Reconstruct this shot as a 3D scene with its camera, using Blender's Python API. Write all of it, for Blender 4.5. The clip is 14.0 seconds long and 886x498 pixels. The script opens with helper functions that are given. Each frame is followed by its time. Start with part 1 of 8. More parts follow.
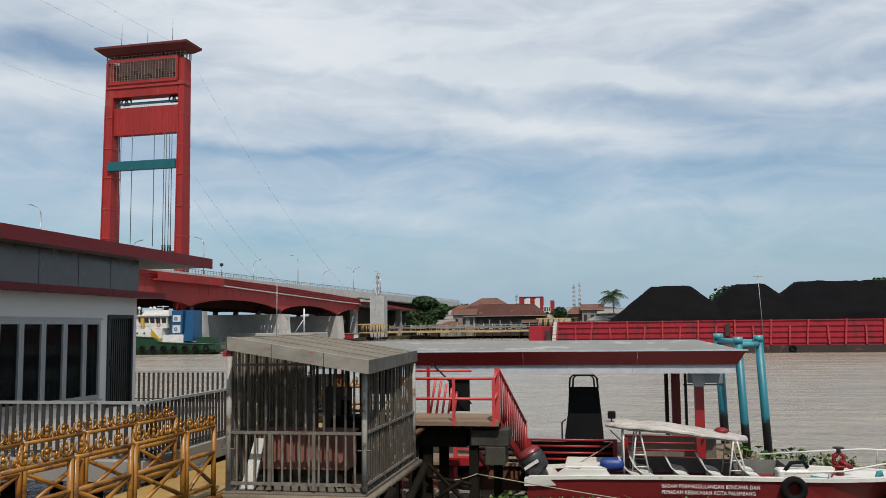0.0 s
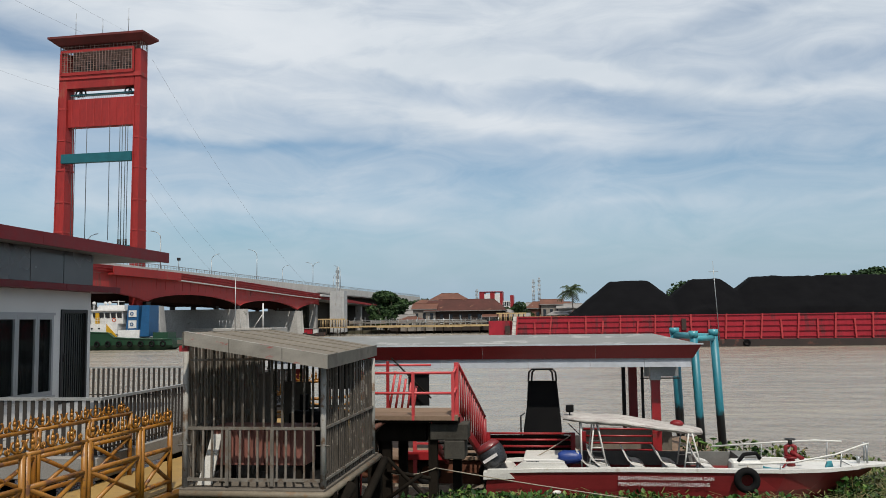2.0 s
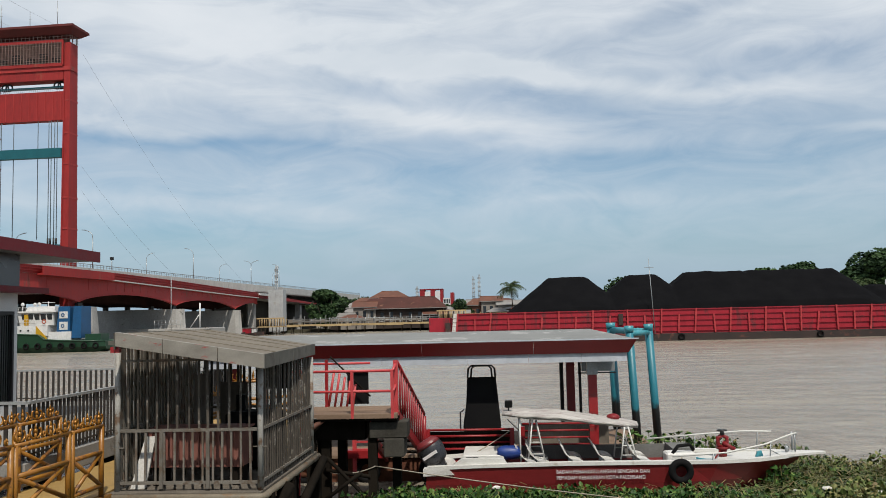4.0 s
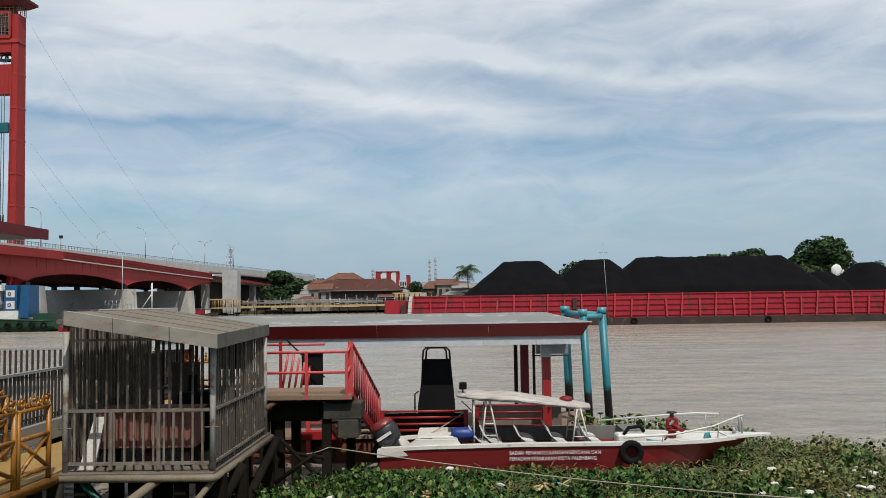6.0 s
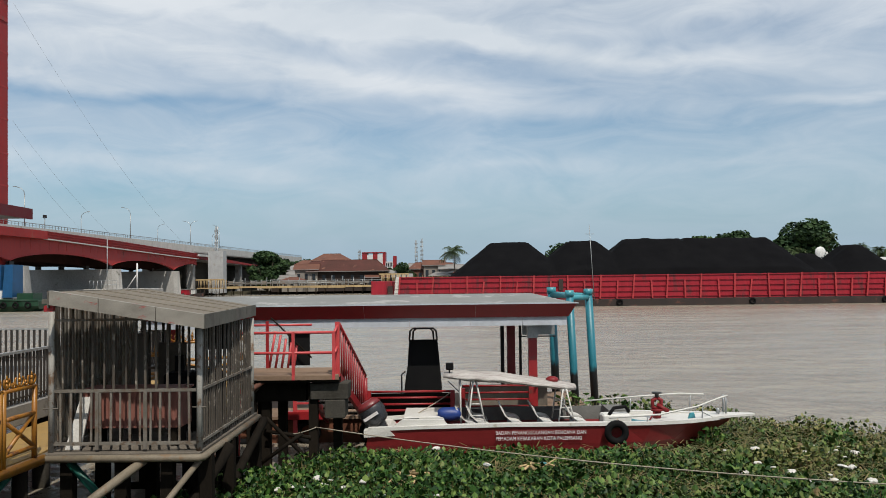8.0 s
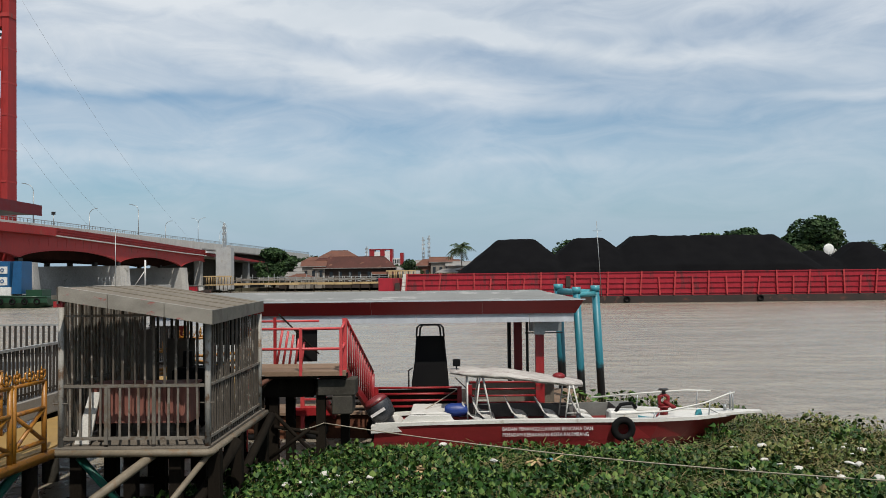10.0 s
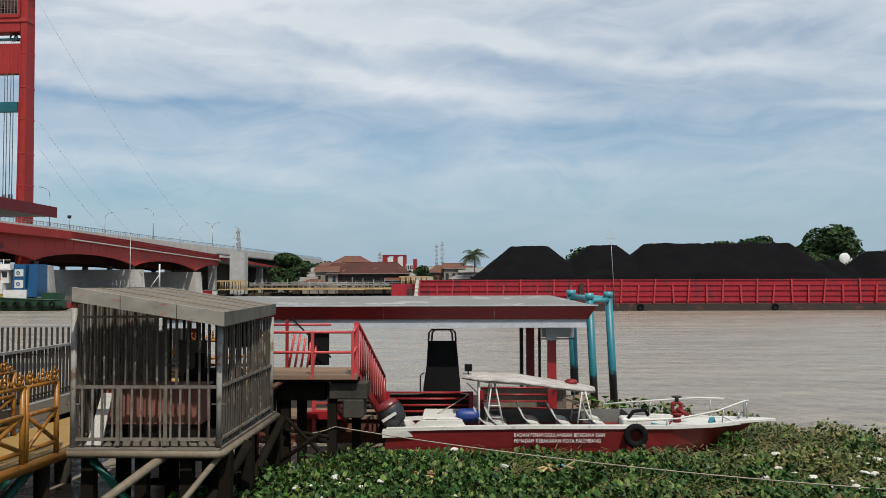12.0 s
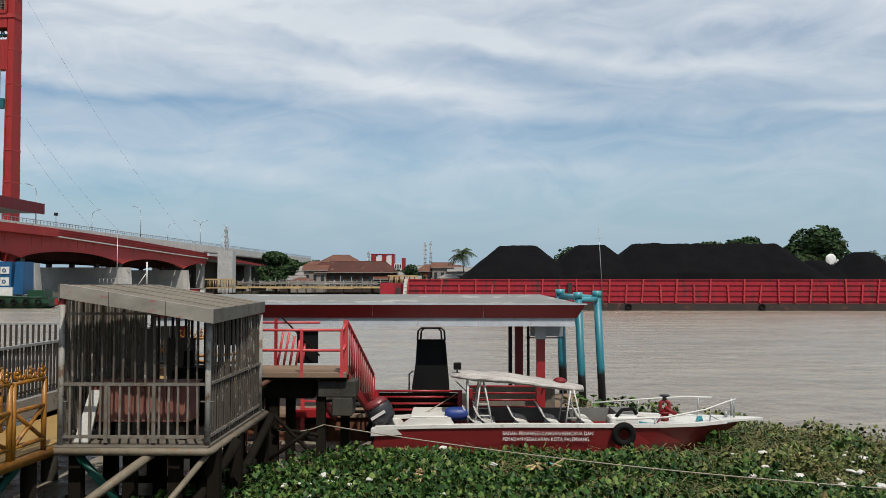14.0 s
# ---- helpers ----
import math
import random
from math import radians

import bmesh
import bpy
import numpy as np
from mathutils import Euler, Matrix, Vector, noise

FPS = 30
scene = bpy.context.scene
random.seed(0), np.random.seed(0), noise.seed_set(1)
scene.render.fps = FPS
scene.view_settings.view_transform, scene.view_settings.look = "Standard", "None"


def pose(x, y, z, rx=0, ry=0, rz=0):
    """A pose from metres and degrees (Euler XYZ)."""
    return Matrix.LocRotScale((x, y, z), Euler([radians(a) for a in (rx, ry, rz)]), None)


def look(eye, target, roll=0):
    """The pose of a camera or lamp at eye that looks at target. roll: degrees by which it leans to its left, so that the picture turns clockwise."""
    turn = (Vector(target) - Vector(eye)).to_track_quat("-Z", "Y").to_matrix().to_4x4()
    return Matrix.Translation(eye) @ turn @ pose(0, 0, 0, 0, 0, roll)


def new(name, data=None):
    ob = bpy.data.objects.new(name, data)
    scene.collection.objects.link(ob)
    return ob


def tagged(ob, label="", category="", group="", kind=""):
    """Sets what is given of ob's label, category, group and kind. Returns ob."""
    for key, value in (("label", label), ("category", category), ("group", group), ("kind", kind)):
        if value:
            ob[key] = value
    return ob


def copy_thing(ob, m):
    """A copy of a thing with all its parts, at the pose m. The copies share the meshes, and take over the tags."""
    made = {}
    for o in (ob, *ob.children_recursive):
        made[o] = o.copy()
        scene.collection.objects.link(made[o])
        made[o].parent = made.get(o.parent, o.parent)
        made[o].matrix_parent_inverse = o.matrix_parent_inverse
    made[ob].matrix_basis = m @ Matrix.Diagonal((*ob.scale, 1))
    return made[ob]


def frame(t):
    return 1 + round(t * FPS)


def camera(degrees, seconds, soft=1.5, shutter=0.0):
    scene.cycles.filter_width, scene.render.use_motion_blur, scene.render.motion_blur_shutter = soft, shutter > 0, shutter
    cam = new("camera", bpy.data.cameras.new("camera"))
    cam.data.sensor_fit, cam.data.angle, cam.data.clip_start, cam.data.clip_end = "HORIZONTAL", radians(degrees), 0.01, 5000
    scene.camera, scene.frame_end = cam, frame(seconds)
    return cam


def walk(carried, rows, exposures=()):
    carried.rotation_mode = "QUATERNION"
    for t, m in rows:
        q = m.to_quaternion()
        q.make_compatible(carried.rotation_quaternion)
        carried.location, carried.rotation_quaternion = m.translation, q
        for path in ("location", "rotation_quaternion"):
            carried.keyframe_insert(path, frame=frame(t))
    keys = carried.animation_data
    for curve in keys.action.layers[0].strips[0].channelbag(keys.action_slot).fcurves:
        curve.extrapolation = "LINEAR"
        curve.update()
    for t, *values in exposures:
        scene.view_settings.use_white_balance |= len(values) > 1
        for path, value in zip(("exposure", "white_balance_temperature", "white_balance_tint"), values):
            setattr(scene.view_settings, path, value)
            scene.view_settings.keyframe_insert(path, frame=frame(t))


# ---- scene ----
cam = camera(53.97, 14.0, soft=0.9)
walk(cam, [
    (0.0, pose(-0.034, -0.014, 4.243, 95.20, 0.61, 10.30)),
    (0.5, pose(-0.032, -0.019, 4.236, 94.97, 0.69, 9.65)),
    (1.0, pose(-0.037, 0.017, 4.242, 94.96, 0.69, 9.15)),
    (1.5, pose(-0.016, -0.027, 4.236, 94.96, 0.76, 8.57)),
    (2.0, pose(-0.019, -0.016, 4.236, 94.83, 0.70, 7.69)),
    (2.5, pose(0.002, -0.008, 4.242, 94.85, 0.93, 6.33)),
    (3.0, pose(0.010, -0.048, 4.239, 94.87, 1.09, 5.41)),
    (3.5, pose(0.015, -0.018, 4.236, 94.73, 1.28, 4.62)),
    (6.0, pose(0.016, 0.022, 4.210, 93.42, 0.83, 0.88)),
    (6.5, pose(0.004, 0.007, 4.212, 92.78, 0.81, 0.51)),
    (7.0, pose(0.007, 0.028, 4.217, 92.70, 0.71, 0.30)),
    (7.5, pose(0.008, 0.023, 4.213, 92.52, 0.49, 0.02)),
    (8.0, pose(0.001, 0.026, 4.206, 92.16, 0.68, -0.01)),
    (10.5, pose(0.007, -0.021, 4.189, 91.96, 0.67, 0.76)),
    (11.0, pose(0.009, -0.022, 4.163, 92.89, 0.87, 1.21)),
    (11.5, pose(0.008, -0.003, 4.163, 92.58, 0.92, 1.31)),
    (12.0, pose(0.017, 0.020, 4.151, 92.39, 0.17, 1.31)),
    (12.5, pose(0.017, 0.018, 4.143, 91.86, 0.04, 1.31)),
    (13.0, pose(0.015, 0.014, 4.142, 91.82, -0.13, 1.18)),
    (13.5, pose(0.003, 0.016, 4.145, 91.90, -0.21, 0.79)),
    (14.0, pose(-0.005, 0.009, 4.131, 92.34, -0.05, 0.55)),
])

# ---- world, sun ----
SUN_EL, SUN_AZ = 56.0, 160.0  # degrees; azimuth clockwise from +y

world = bpy.data.worlds.new("sky")
scene.world = world
world.use_nodes = True


def build_sky():
    nt = world.node_tree
    nt.nodes.clear()
    N, L = nt.nodes.new, nt.links.new
    out, bg = N("ShaderNodeOutputWorld"), N("ShaderNodeBackground")
    sky = N("ShaderNodeTexSky")
    sky.sky_type, sky.sun_disc = "NISHITA", False
    sky.sun_elevation, sky.sun_rotation = radians(SUN_EL), radians(SUN_AZ)
    sky.air_density, sky.dust_density, sky.ozone_density = 1.0, 1.2, 1.0
    co = N("ShaderNodeTexCoord")
    sep = N("ShaderNodeSeparateXYZ")
    L(co.outputs["Generated"], sep.inputs[0])

    def mathn(op, a, b=None, clamp=False):
        n = N("ShaderNodeMath")
        n.operation, n.use_clamp = op, clamp
        for k, v in enumerate((a, b)):
            if v is None:
                continue
            if isinstance(v, (int, float)):
                n.inputs[k].default_value = v
            else:
                L(v, n.inputs[k])
        return n.outputs[0]

    up = mathn("MAXIMUM", sep.outputs[2], 0.0)
    # bearing and elevation in degrees, bent a little by noise so that the streaks fray
    bear = mathn("MULTIPLY", mathn("ARCTAN2", sep.outputs[0], sep.outputs[1]), 57.29578)
    elev = mathn("MULTIPLY", mathn("ARCSINE", up), 57.29578)
    ang = N("ShaderNodeCombineXYZ")
    L(bear, ang.inputs[0]), L(elev, ang.inputs[1])

    def layer(scale, rot, stretch, detail, rough, dist, seed):
        mp = N("ShaderNodeMapping")
        mp.inputs["Rotation"].default_value = (0, 0, radians(rot))
        mp.inputs["Scale"].default_value = stretch
        mp.inputs["Location"].default_value = seed
        L(ang.outputs[0], mp.inputs[0])
        nz = N("ShaderNodeTexNoise")
        nz.inputs["Scale"].default_value, nz.inputs["Detail"].default_value = scale, detail
        nz.inputs["Roughness"].default_value, nz.inputs["Distortion"].default_value = rough, dist
        L(mp.outputs[0], nz.inputs["Vector"])
        return nz.outputs[0]

    def ramp(v, a, b):
        r = N("ShaderNodeMapRange")
        r.interpolation_type = "SMOOTHSTEP"
        r.inputs[1].default_value, r.inputs[2].default_value = a, b
        L(v, r.inputs[0])
        return r.outputs[0]

    wob = layer(0.11, 0, (0.8, 1.6, 1), 4, 0.55, 0.0, (7.0, 3.0, 0))
    wob2 = layer(0.05, 0, (1, 1, 1), 3, 0.5, 0.0, (1.0, 9.0, 0))
    wv = mathn("ADD", elev, mathn("MULTIPLY", mathn("SUBTRACT", wob, 0.5), 4.2))
    wu = mathn("ADD", bear, mathn("MULTIPLY", mathn("SUBTRACT", wob2, 0.5), 9.0))

    def streak(u0, v0, slope, half, thick, amp):
        du = mathn("SUBTRACT", wu, u0)
        dv = mathn("SUBTRACT", mathn("SUBTRACT", wv, v0), mathn("MULTIPLY", du, slope))
        a, b = mathn("MULTIPLY", du, 1 / half), mathn("MULTIPLY", dv, 1 / thick)
        r2 = mathn("ADD", mathn("MULTIPLY", a, a), mathn("MULTIPLY", b, b))
        return mathn("MULTIPLY", mathn("POWER", 0.37, r2), amp * 0.8)

    # bearing, elevation, slope, half length, half thickness, weight: cirrus streaks and the blue gaps between them
    clouds = ((11, 14.4, -0.17, 14, 0.95, 0.55), (-4, 12.9, -0.13, 15, 0.85, 0.50), (-6, 16.4, -0.04, 14, 0.9, 0.42), (-21, 19.0, -0.05, 16, 2.4, 0.42),
              (-34, 14.4, 0.02, 8, 1.0, 0.60), (-24, 12.7, -0.05, 7, 0.8, 0.30), (-20, 7.4, -0.06, 17, 0.75, 0.30), (5, 7.2, 0.04, 4, 0.35, 0.18),
              (19, 7.6, 0.0, 6, 0.3, 0.14), (25, 10.7, -0.03, 5, 0.35, 0.30), (24, 18.0, -0.1, 11, 2.2, 0.26), (3, 19.5, 0.1, 9, 1.3, 0.30),
              (-34.5, 16.9, 0.0, 4.5, 1.3, -0.60), (-20, 11.7, -0.03, 11, 0.55, -0.42), (17, 14.9, -0.05, 7, 0.75, -0.32), (2, 14.5, -0.1, 4, 0.6, -0.25),
              (-6, 10.0, -0.06, 14, 1.0, -0.22), (10, 10.3, -0.05, 9, 0.8, -0.26), (10, 18.4, 0.1, 4, 0.8, -0.30), (-23, 5.2, 0.0, 14, 0.7, -0.2))
    total = None
    for c in clouds:
        v = streak(*c)
        total = v if total is None else mathn("ADD", total, v)
    big = layer(0.075, -8, (0.5, 1.7, 1), 3, 0.5, 0.4, (3.1, 0.55, 0))
    wisp = layer(0.30, -7, (0.42, 1.3, 1), 8, 0.60, 1.2, (0.3, 7.2, 0))
    mixv = mathn("ADD", mathn("MULTIPLY", mathn("SUBTRACT", big, 0.5), 0.9), mathn("MULTIPLY", mathn("SUBTRACT", wisp, 0.5), 1.35))
    high = ramp(elev, 5.0, 19.0)
    veil = mathn("ADD", mathn("ADD", mathn("MULTIPLY", high, 0.34), 0.38), mathn("ADD", total, mathn("MULTIPLY", mixv, 0.62)), True)
    tone = ramp(layer(0.09, 4, (0.6, 1.4, 1), 5, 0.55, 0.2, (1.0, 2.0, 0)), 0.3, 0.75)
    cloud = N("ShaderNodeMix")
    cloud.data_type = "RGBA"
    L(tone, cloud.inputs[0])
    cloud.inputs[6].default_value, cloud.inputs[7].default_value = (0.61, 0.675, 0.74, 1), (0.76, 0.80, 0.845, 1)
    dim = N("ShaderNodeMix")
    dim.data_type, dim.blend_type = "RGBA", "MULTIPLY"
    dim.inputs[0].default_value, dim.inputs[7].default_value = 1, (0.070, 0.090, 0.098, 1)
    L(sky.outputs[0], dim.inputs[6])
    fin = N("ShaderNodeMix")
    fin.data_type = "RGBA"
    L(veil, fin.inputs[0]), L(dim.outputs[2], fin.inputs[6]), L(cloud.outputs[2], fin.inputs[7])
    haze = N("ShaderNodeMix")
    haze.data_type = "RGBA"
    low = mathn("SUBTRACT", 1.0, ramp(up, 0.0, 0.15))
    L(mathn("MULTIPLY", low, 0.92), haze.inputs[0]), L(fin.outputs[2], haze.inputs[6])
    haze.inputs[7].default_value = (0.335, 0.46, 0.575, 1)
    L(haze.outputs[2], bg.inputs[0])
    bg.inputs[1].default_value = 1.0
    L(bg.outputs[0], out.inputs[0])


build_sky()
sun = new("sun", bpy.data.lights.new("sun", "SUN"))
sun.data.energy, sun.data.angle, sun.data.color = 4.2, radians(0.8), (1.0, 0.93, 0.82)
sun_way = Vector((math.sin(radians(SUN_AZ)) * math.cos(radians(SUN_EL)), math.cos(radians(SUN_AZ)) * math.cos(radians(SUN_EL)), math.sin(radians(SUN_EL))))
sun.matrix_world = look(sun_way * 300, (0, 0, 0))


# ---- materials ----
ALBEDO = 0.77


def surf(name, c1, c2, rough=0.7, metal=0.0, scale=1.5, fine=40.0, bump=0.15, stain=None, amount=0.35, stain_scale=2.5, island=0.0, stretch=(1, 1, 1)):
    """Painted, metal, stone or wood surface: broad and fine variation, an optional stain with a shape of its own, relief."""
    m = bpy.data.materials.new(name)
    m.use_nodes = True
    nt = m.node_tree
    N, L = nt.nodes.new, nt.links.new
    b = nt.nodes["Principled BSDF"]
    co = N("ShaderNodeTexCoord")
    mp = N("ShaderNodeMapping")
    mp.inputs["Scale"].default_value = stretch
    L(co.outputs["Object"], mp.inputs[0])

    def nz(s, d=4, r=0.6):
        n = N("ShaderNodeTexNoise")
        n.inputs["Scale"].default_value, n.inputs["Detail"].default_value, n.inputs["Roughness"].default_value = s, d, r
        L(mp.outputs[0], n.inputs["Vector"])
        return n.outputs[0]

    def rng(v, a, b_, lo=0.0, hi=1.0):
        r = N("ShaderNodeMapRange")
        for k, x in enumerate((a, b_, lo, hi)):
            r.inputs[k + 1].default_value = x
        L(v, r.inputs[0])
        return r.outputs[0]

    c1, c2 = tuple(c * ALBEDO for c in c1), tuple(c * ALBEDO for c in c2)
    broad, grain = nz(scale), nz(fine, 3)
    mix = N("ShaderNodeMix")
    mix.data_type = "RGBA"
    L(rng(broad, 0.3, 0.7), mix.inputs[0])
    mix.inputs[6].default_value, mix.inputs[7].default_value = (*c1, 1), (*c2, 1)
    col = mix.outputs[2]
    mul = N("ShaderNodeMix")
    mul.data_type, mul.blend_type = "RGBA", "MULTIPLY"
    mul.inputs[0].default_value = 1
    L(col, mul.inputs[6])
    g = rng(grain, 0.25, 0.75, 0.8, 1.15)
    if island:
        geo = N("ShaderNodeNewGeometry")
        oi = N("ShaderNodeObjectInfo")
        add = N("ShaderNodeMath")
        add.operation = "ADD"
        L(geo.outputs["Random Per Island"], add.inputs[0]), L(oi.outputs["Random"], add.inputs[1])
        gm = N("ShaderNodeMath")
        gm.operation = "MULTIPLY"
        L(g, gm.inputs[0]), L(rng(add.outputs[0], 0, 2, 1 - island, 1 + island), gm.inputs[1])
        g = gm.outputs[0]
    L(g, mul.inputs[7])
    col = mul.outputs[2]
    if stain:
        st = N("ShaderNodeMix")
        st.data_type = "RGBA"
        L(rng(nz(stain_scale, 8, 0.7), 0.72 - amount * 0.5, 0.78 - amount * 0.5), st.inputs[0])
        L(col, st.inputs[6])
        st.inputs[7].default_value = (*stain, 1)
        col = st.outputs[2]
    L(col, b.inputs["Base Color"])
    L(rng(grain, 0.2, 0.8, max(rough - 0.1, 0.03), min(rough + 0.1, 1)), b.inputs["Roughness"])
    b.inputs["Metallic"].default_value = metal
    b.inputs["Specular IOR Level"].default_value = 0.5 if rough < 0.5 else 0.3 if rough < 0.8 else 0.12 if rough < 0.89 else 0.03
    if bump:
        bp = N("ShaderNodeBump")
        bp.inputs["Strength"].default_value, bp.inputs["Distance"].default_value = bump, 0.02
        L(grain, bp.inputs["Height"]), L(bp.outputs[0], b.inputs["Normal"])
    return m


def tide_paint(name, top, low, z0, z1):
    """Paint over a pile, gone black with oil and algae up to the tide line."""
    m = surf(name, top, tuple(c * 0.8 for c in top), 0.45, bump=0.1)
    nt = m.node_tree
    N, L = nt.nodes.new, nt.links.new
    b = nt.nodes["Principled BSDF"]
    old = b.inputs["Base Color"].links[0].from_socket
    co, sp, nz = N("ShaderNodeTexCoord"), N("ShaderNodeSeparateXYZ"), N("ShaderNodeTexNoise")
    nz.inputs["Scale"].default_value, nz.inputs["Detail"].default_value = 9, 6
    L(co.outputs["Object"], sp.inputs[0]), L(co.outputs["Object"], nz.inputs["Vector"])
    ad = N("ShaderNodeMath")
    ad.operation = "MULTIPLY_ADD"
    L(nz.outputs[0], ad.inputs[0])
    ad.inputs[1].default_value = 0.35
    L(sp.outputs[2], ad.inputs[2])
    r = N("ShaderNodeMapRange")
    r.inputs[1].default_value, r.inputs[2].default_value = z0 + 0.17, z1 + 0.17
    L(ad.outputs[0], r.inputs[0])
    mix = N("ShaderNodeMix")
    mix.data_type = "RGBA"
    L(r.outputs[0], mix.inputs[0])
    mix.inputs[6].default_value = (*low, 1)
    L(old, mix.inputs[7]), L(mix.outputs[2], b.inputs["Base Color"])
    return m


def leaf_mat(name, cols, rough=0.5, patch=0.0, patch_cols=None):
    m = bpy.data.materials.new(name)
    m.use_nodes = True
    nt = m.node_tree
    N, L = nt.nodes.new, nt.links.new
    b = nt.nodes["Principled BSDF"]
    geo = N("ShaderNodeNewGeometry")

    def ramp(cs):
        r = N("ShaderNodeValToRGB")
        r.color_ramp.elements[0].color, r.color_ramp.elements[1].color = (*cs[0], 1), (*cs[-1], 1)
        for k, c in enumerate(cs[1:-1]):
            e = r.color_ramp.elements.new((k + 1) / (len(cs) - 1))
            e.color = (*c, 1)
        L(geo.outputs["Random Per Island"], r.inputs[0])
        return r.outputs[0]

    col = ramp(cols)
    if patch_cols:
        nz = N("ShaderNodeTexNoise")
        co = N("ShaderNodeTexCoord")
        L(co.outputs["Object"], nz.inputs["Vector"])
        nz.inputs["Scale"].default_value, nz.inputs["Detail"].default_value = 0.55, 5
        sp = N("ShaderNodeSeparateXYZ")
        L(co.outputs["Object"], sp.inputs[0])
        ma = N("ShaderNodeMath")
        ma.operation = "MULTIPLY_ADD"
        L(sp.outputs[0], ma.inputs[0])
        ma.inputs[1].default_value = 0.022
        L(nz.outputs[0], ma.inputs[2])
        mr = N("ShaderNodeMapRange")
        mr.inputs[1].default_value, mr.inputs[2].default_value = patch, patch + 0.16
        L(ma.outputs[0], mr.inputs[0])
        mx = N("ShaderNodeMix")
        mx.data_type = "RGBA"
        L(mr.outputs[0], mx.inputs[0]), L(col, mx.inputs[6]), L(ramp(patch_cols), mx.inputs[7])
        col = mx.outputs[2]
    L(col, b.inputs["Base Color"])
    b.inputs["Roughness"].default_value = rough
    b.inputs["Specular IOR Level"].default_value = 0.18
    return m


def water_mat():
    m = bpy.data.materials.new("muddy_river_water")
    m.use_nodes = True
    nt = m.node_tree
    N, L = nt.nodes.new, nt.links.new
    b = nt.nodes["Principled BSDF"]
    co = N("ShaderNodeTexCoord")

    def nz(s, st, d=4, r=0.55):
        mp = N("ShaderNodeMapping")
        mp.inputs["Scale"].default_value = st
        L(co.outputs["Object"], mp.inputs[0])
        n = N("ShaderNodeTexNoise")
        n.inputs["Scale"].default_value, n.inputs["Detail"].default_value, n.inputs["Roughness"].default_value = s, d, r
        L(mp.outputs[0], n.inputs["Vector"])
        return n.outputs[0]

    mix = N("ShaderNodeMix")
    mix.data_type = "RGBA"
    r = N("ShaderNodeMapRange")
    r.inputs[1].default_value, r.inputs[2].default_value = 0.35, 0.65
    L(nz(0.05, (0.5, 1.2, 1), 5), r.inputs[0]), L(r.outputs[0], mix.inputs[0])
    mix.inputs[6].default_value, mix.inputs[7].default_value = (0.212, 0.186, 0.146, 1), (0.265, 0.238, 0.194, 1)
    # Light and dark of the ripples, multiplied into the water's colour.
    ripple_shade = N("ShaderNodeMix")
    ripple_shade.data_type, ripple_shade.blend_type = "RGBA", "MULTIPLY"
    ripple_shade.inputs[0].default_value = 1
    r2 = N("ShaderNodeMapRange")
    for k, v in enumerate((0.36, 0.62, 0.88, 1.08)):
        r2.inputs[k + 1].default_value = v
    L(nz(0.55, (0.7, 1.0, 1), 8, 0.66), r2.inputs[0])
    L(mix.outputs[2], ripple_shade.inputs[6]), L(r2.outputs[0], ripple_shade.inputs[7])
    L(ripple_shade.outputs[2], b.inputs["Base Color"])
    b.inputs["Roughness"].default_value = 0.24
    b.inputs["IOR"].default_value = 1.33
    add = N("ShaderNodeMath")
    add.operation = "ADD"
    L(nz(0.8, (1.7, 1.0, 1), 6, 0.62), add.inputs[0])
    m2 = N("ShaderNodeMath")
    m2.operation = "MULTIPLY"
    L(nz(0.2, (0.6, 1.0, 1), 3), m2.inputs[0])
    m2.inputs[1].default_value = 2.0
    L(m2.outputs[0], add.inputs[1])
    bp = N("ShaderNodeBump")
    patch = N("ShaderNodeMapRange")
    for k, v in enumerate((0.42, 0.64, 0.35, 1.0)):
        patch.inputs[k + 1].default_value = v
    L(nz(0.06, (0.5, 1.0, 1), 4), patch.inputs[0])
    rip = N("ShaderNodeMath")
    rip.operation = "MULTIPLY"
    L(add.outputs[0], rip.inputs[0]), L(patch.outputs[0], rip.inputs[1])
    bp.inputs["Strength"].default_value, bp.inputs["Distance"].default_value = 1.0, 0.46
    L(rip.outputs[0], bp.inputs["Height"]), L(bp.outputs[0], b.inputs["Normal"])
    return m


def glass_mat():
    m = bpy.data.materials.new("window_glass")
    m.use_nodes = True
    b = m.node_tree.nodes["Principled BSDF"]
    b.inputs["Base Color"].default_value = (0.10, 0.12, 0.12, 1)
    b.inputs["Transmission Weight"].default_value = 0.95
    b.inputs["IOR"].default_value = 1.12
    b.inputs["Roughness"].default_value = 0.02
    return m


RUST = (0.12, 0.045, 0.02)
M_water = water_mat()
M_glass = glass_mat()
M_bridge_red = surf("bridge_red_paint", (0.38, 0.028, 0.026), (0.29, 0.023, 0.022), 0.6, scale=0.12, fine=2.0, bump=0.02, stain=(0.24, 0.05, 0.035), amount=0.22, stain_scale=0.25, stretch=(1, 1, 0.25))
M_bridge_girder = surf("girder_red_paint", (0.46, 0.046, 0.042), (0.37, 0.036, 0.034), 0.6, scale=0.1, fine=1.5, bump=0.02, stain=(0.2, 0.05, 0.04), amount=0.26, stain_scale=0.3, stretch=(1, 1, 0.3))
# Darkened girder red: the shade under the deck is put into this colour.
M_girdershade = surf("under_deck_shade_girder", (0.05, 0.022, 0.018), (0.03, 0.016, 0.014), 0.9, scale=0.2, fine=2, bump=0.02)
M_roofdark = surf("tower_roof_red", (0.16, 0.03, 0.028), (0.11, 0.024, 0.022), 0.7, scale=0.2, fine=2, bump=0.02)
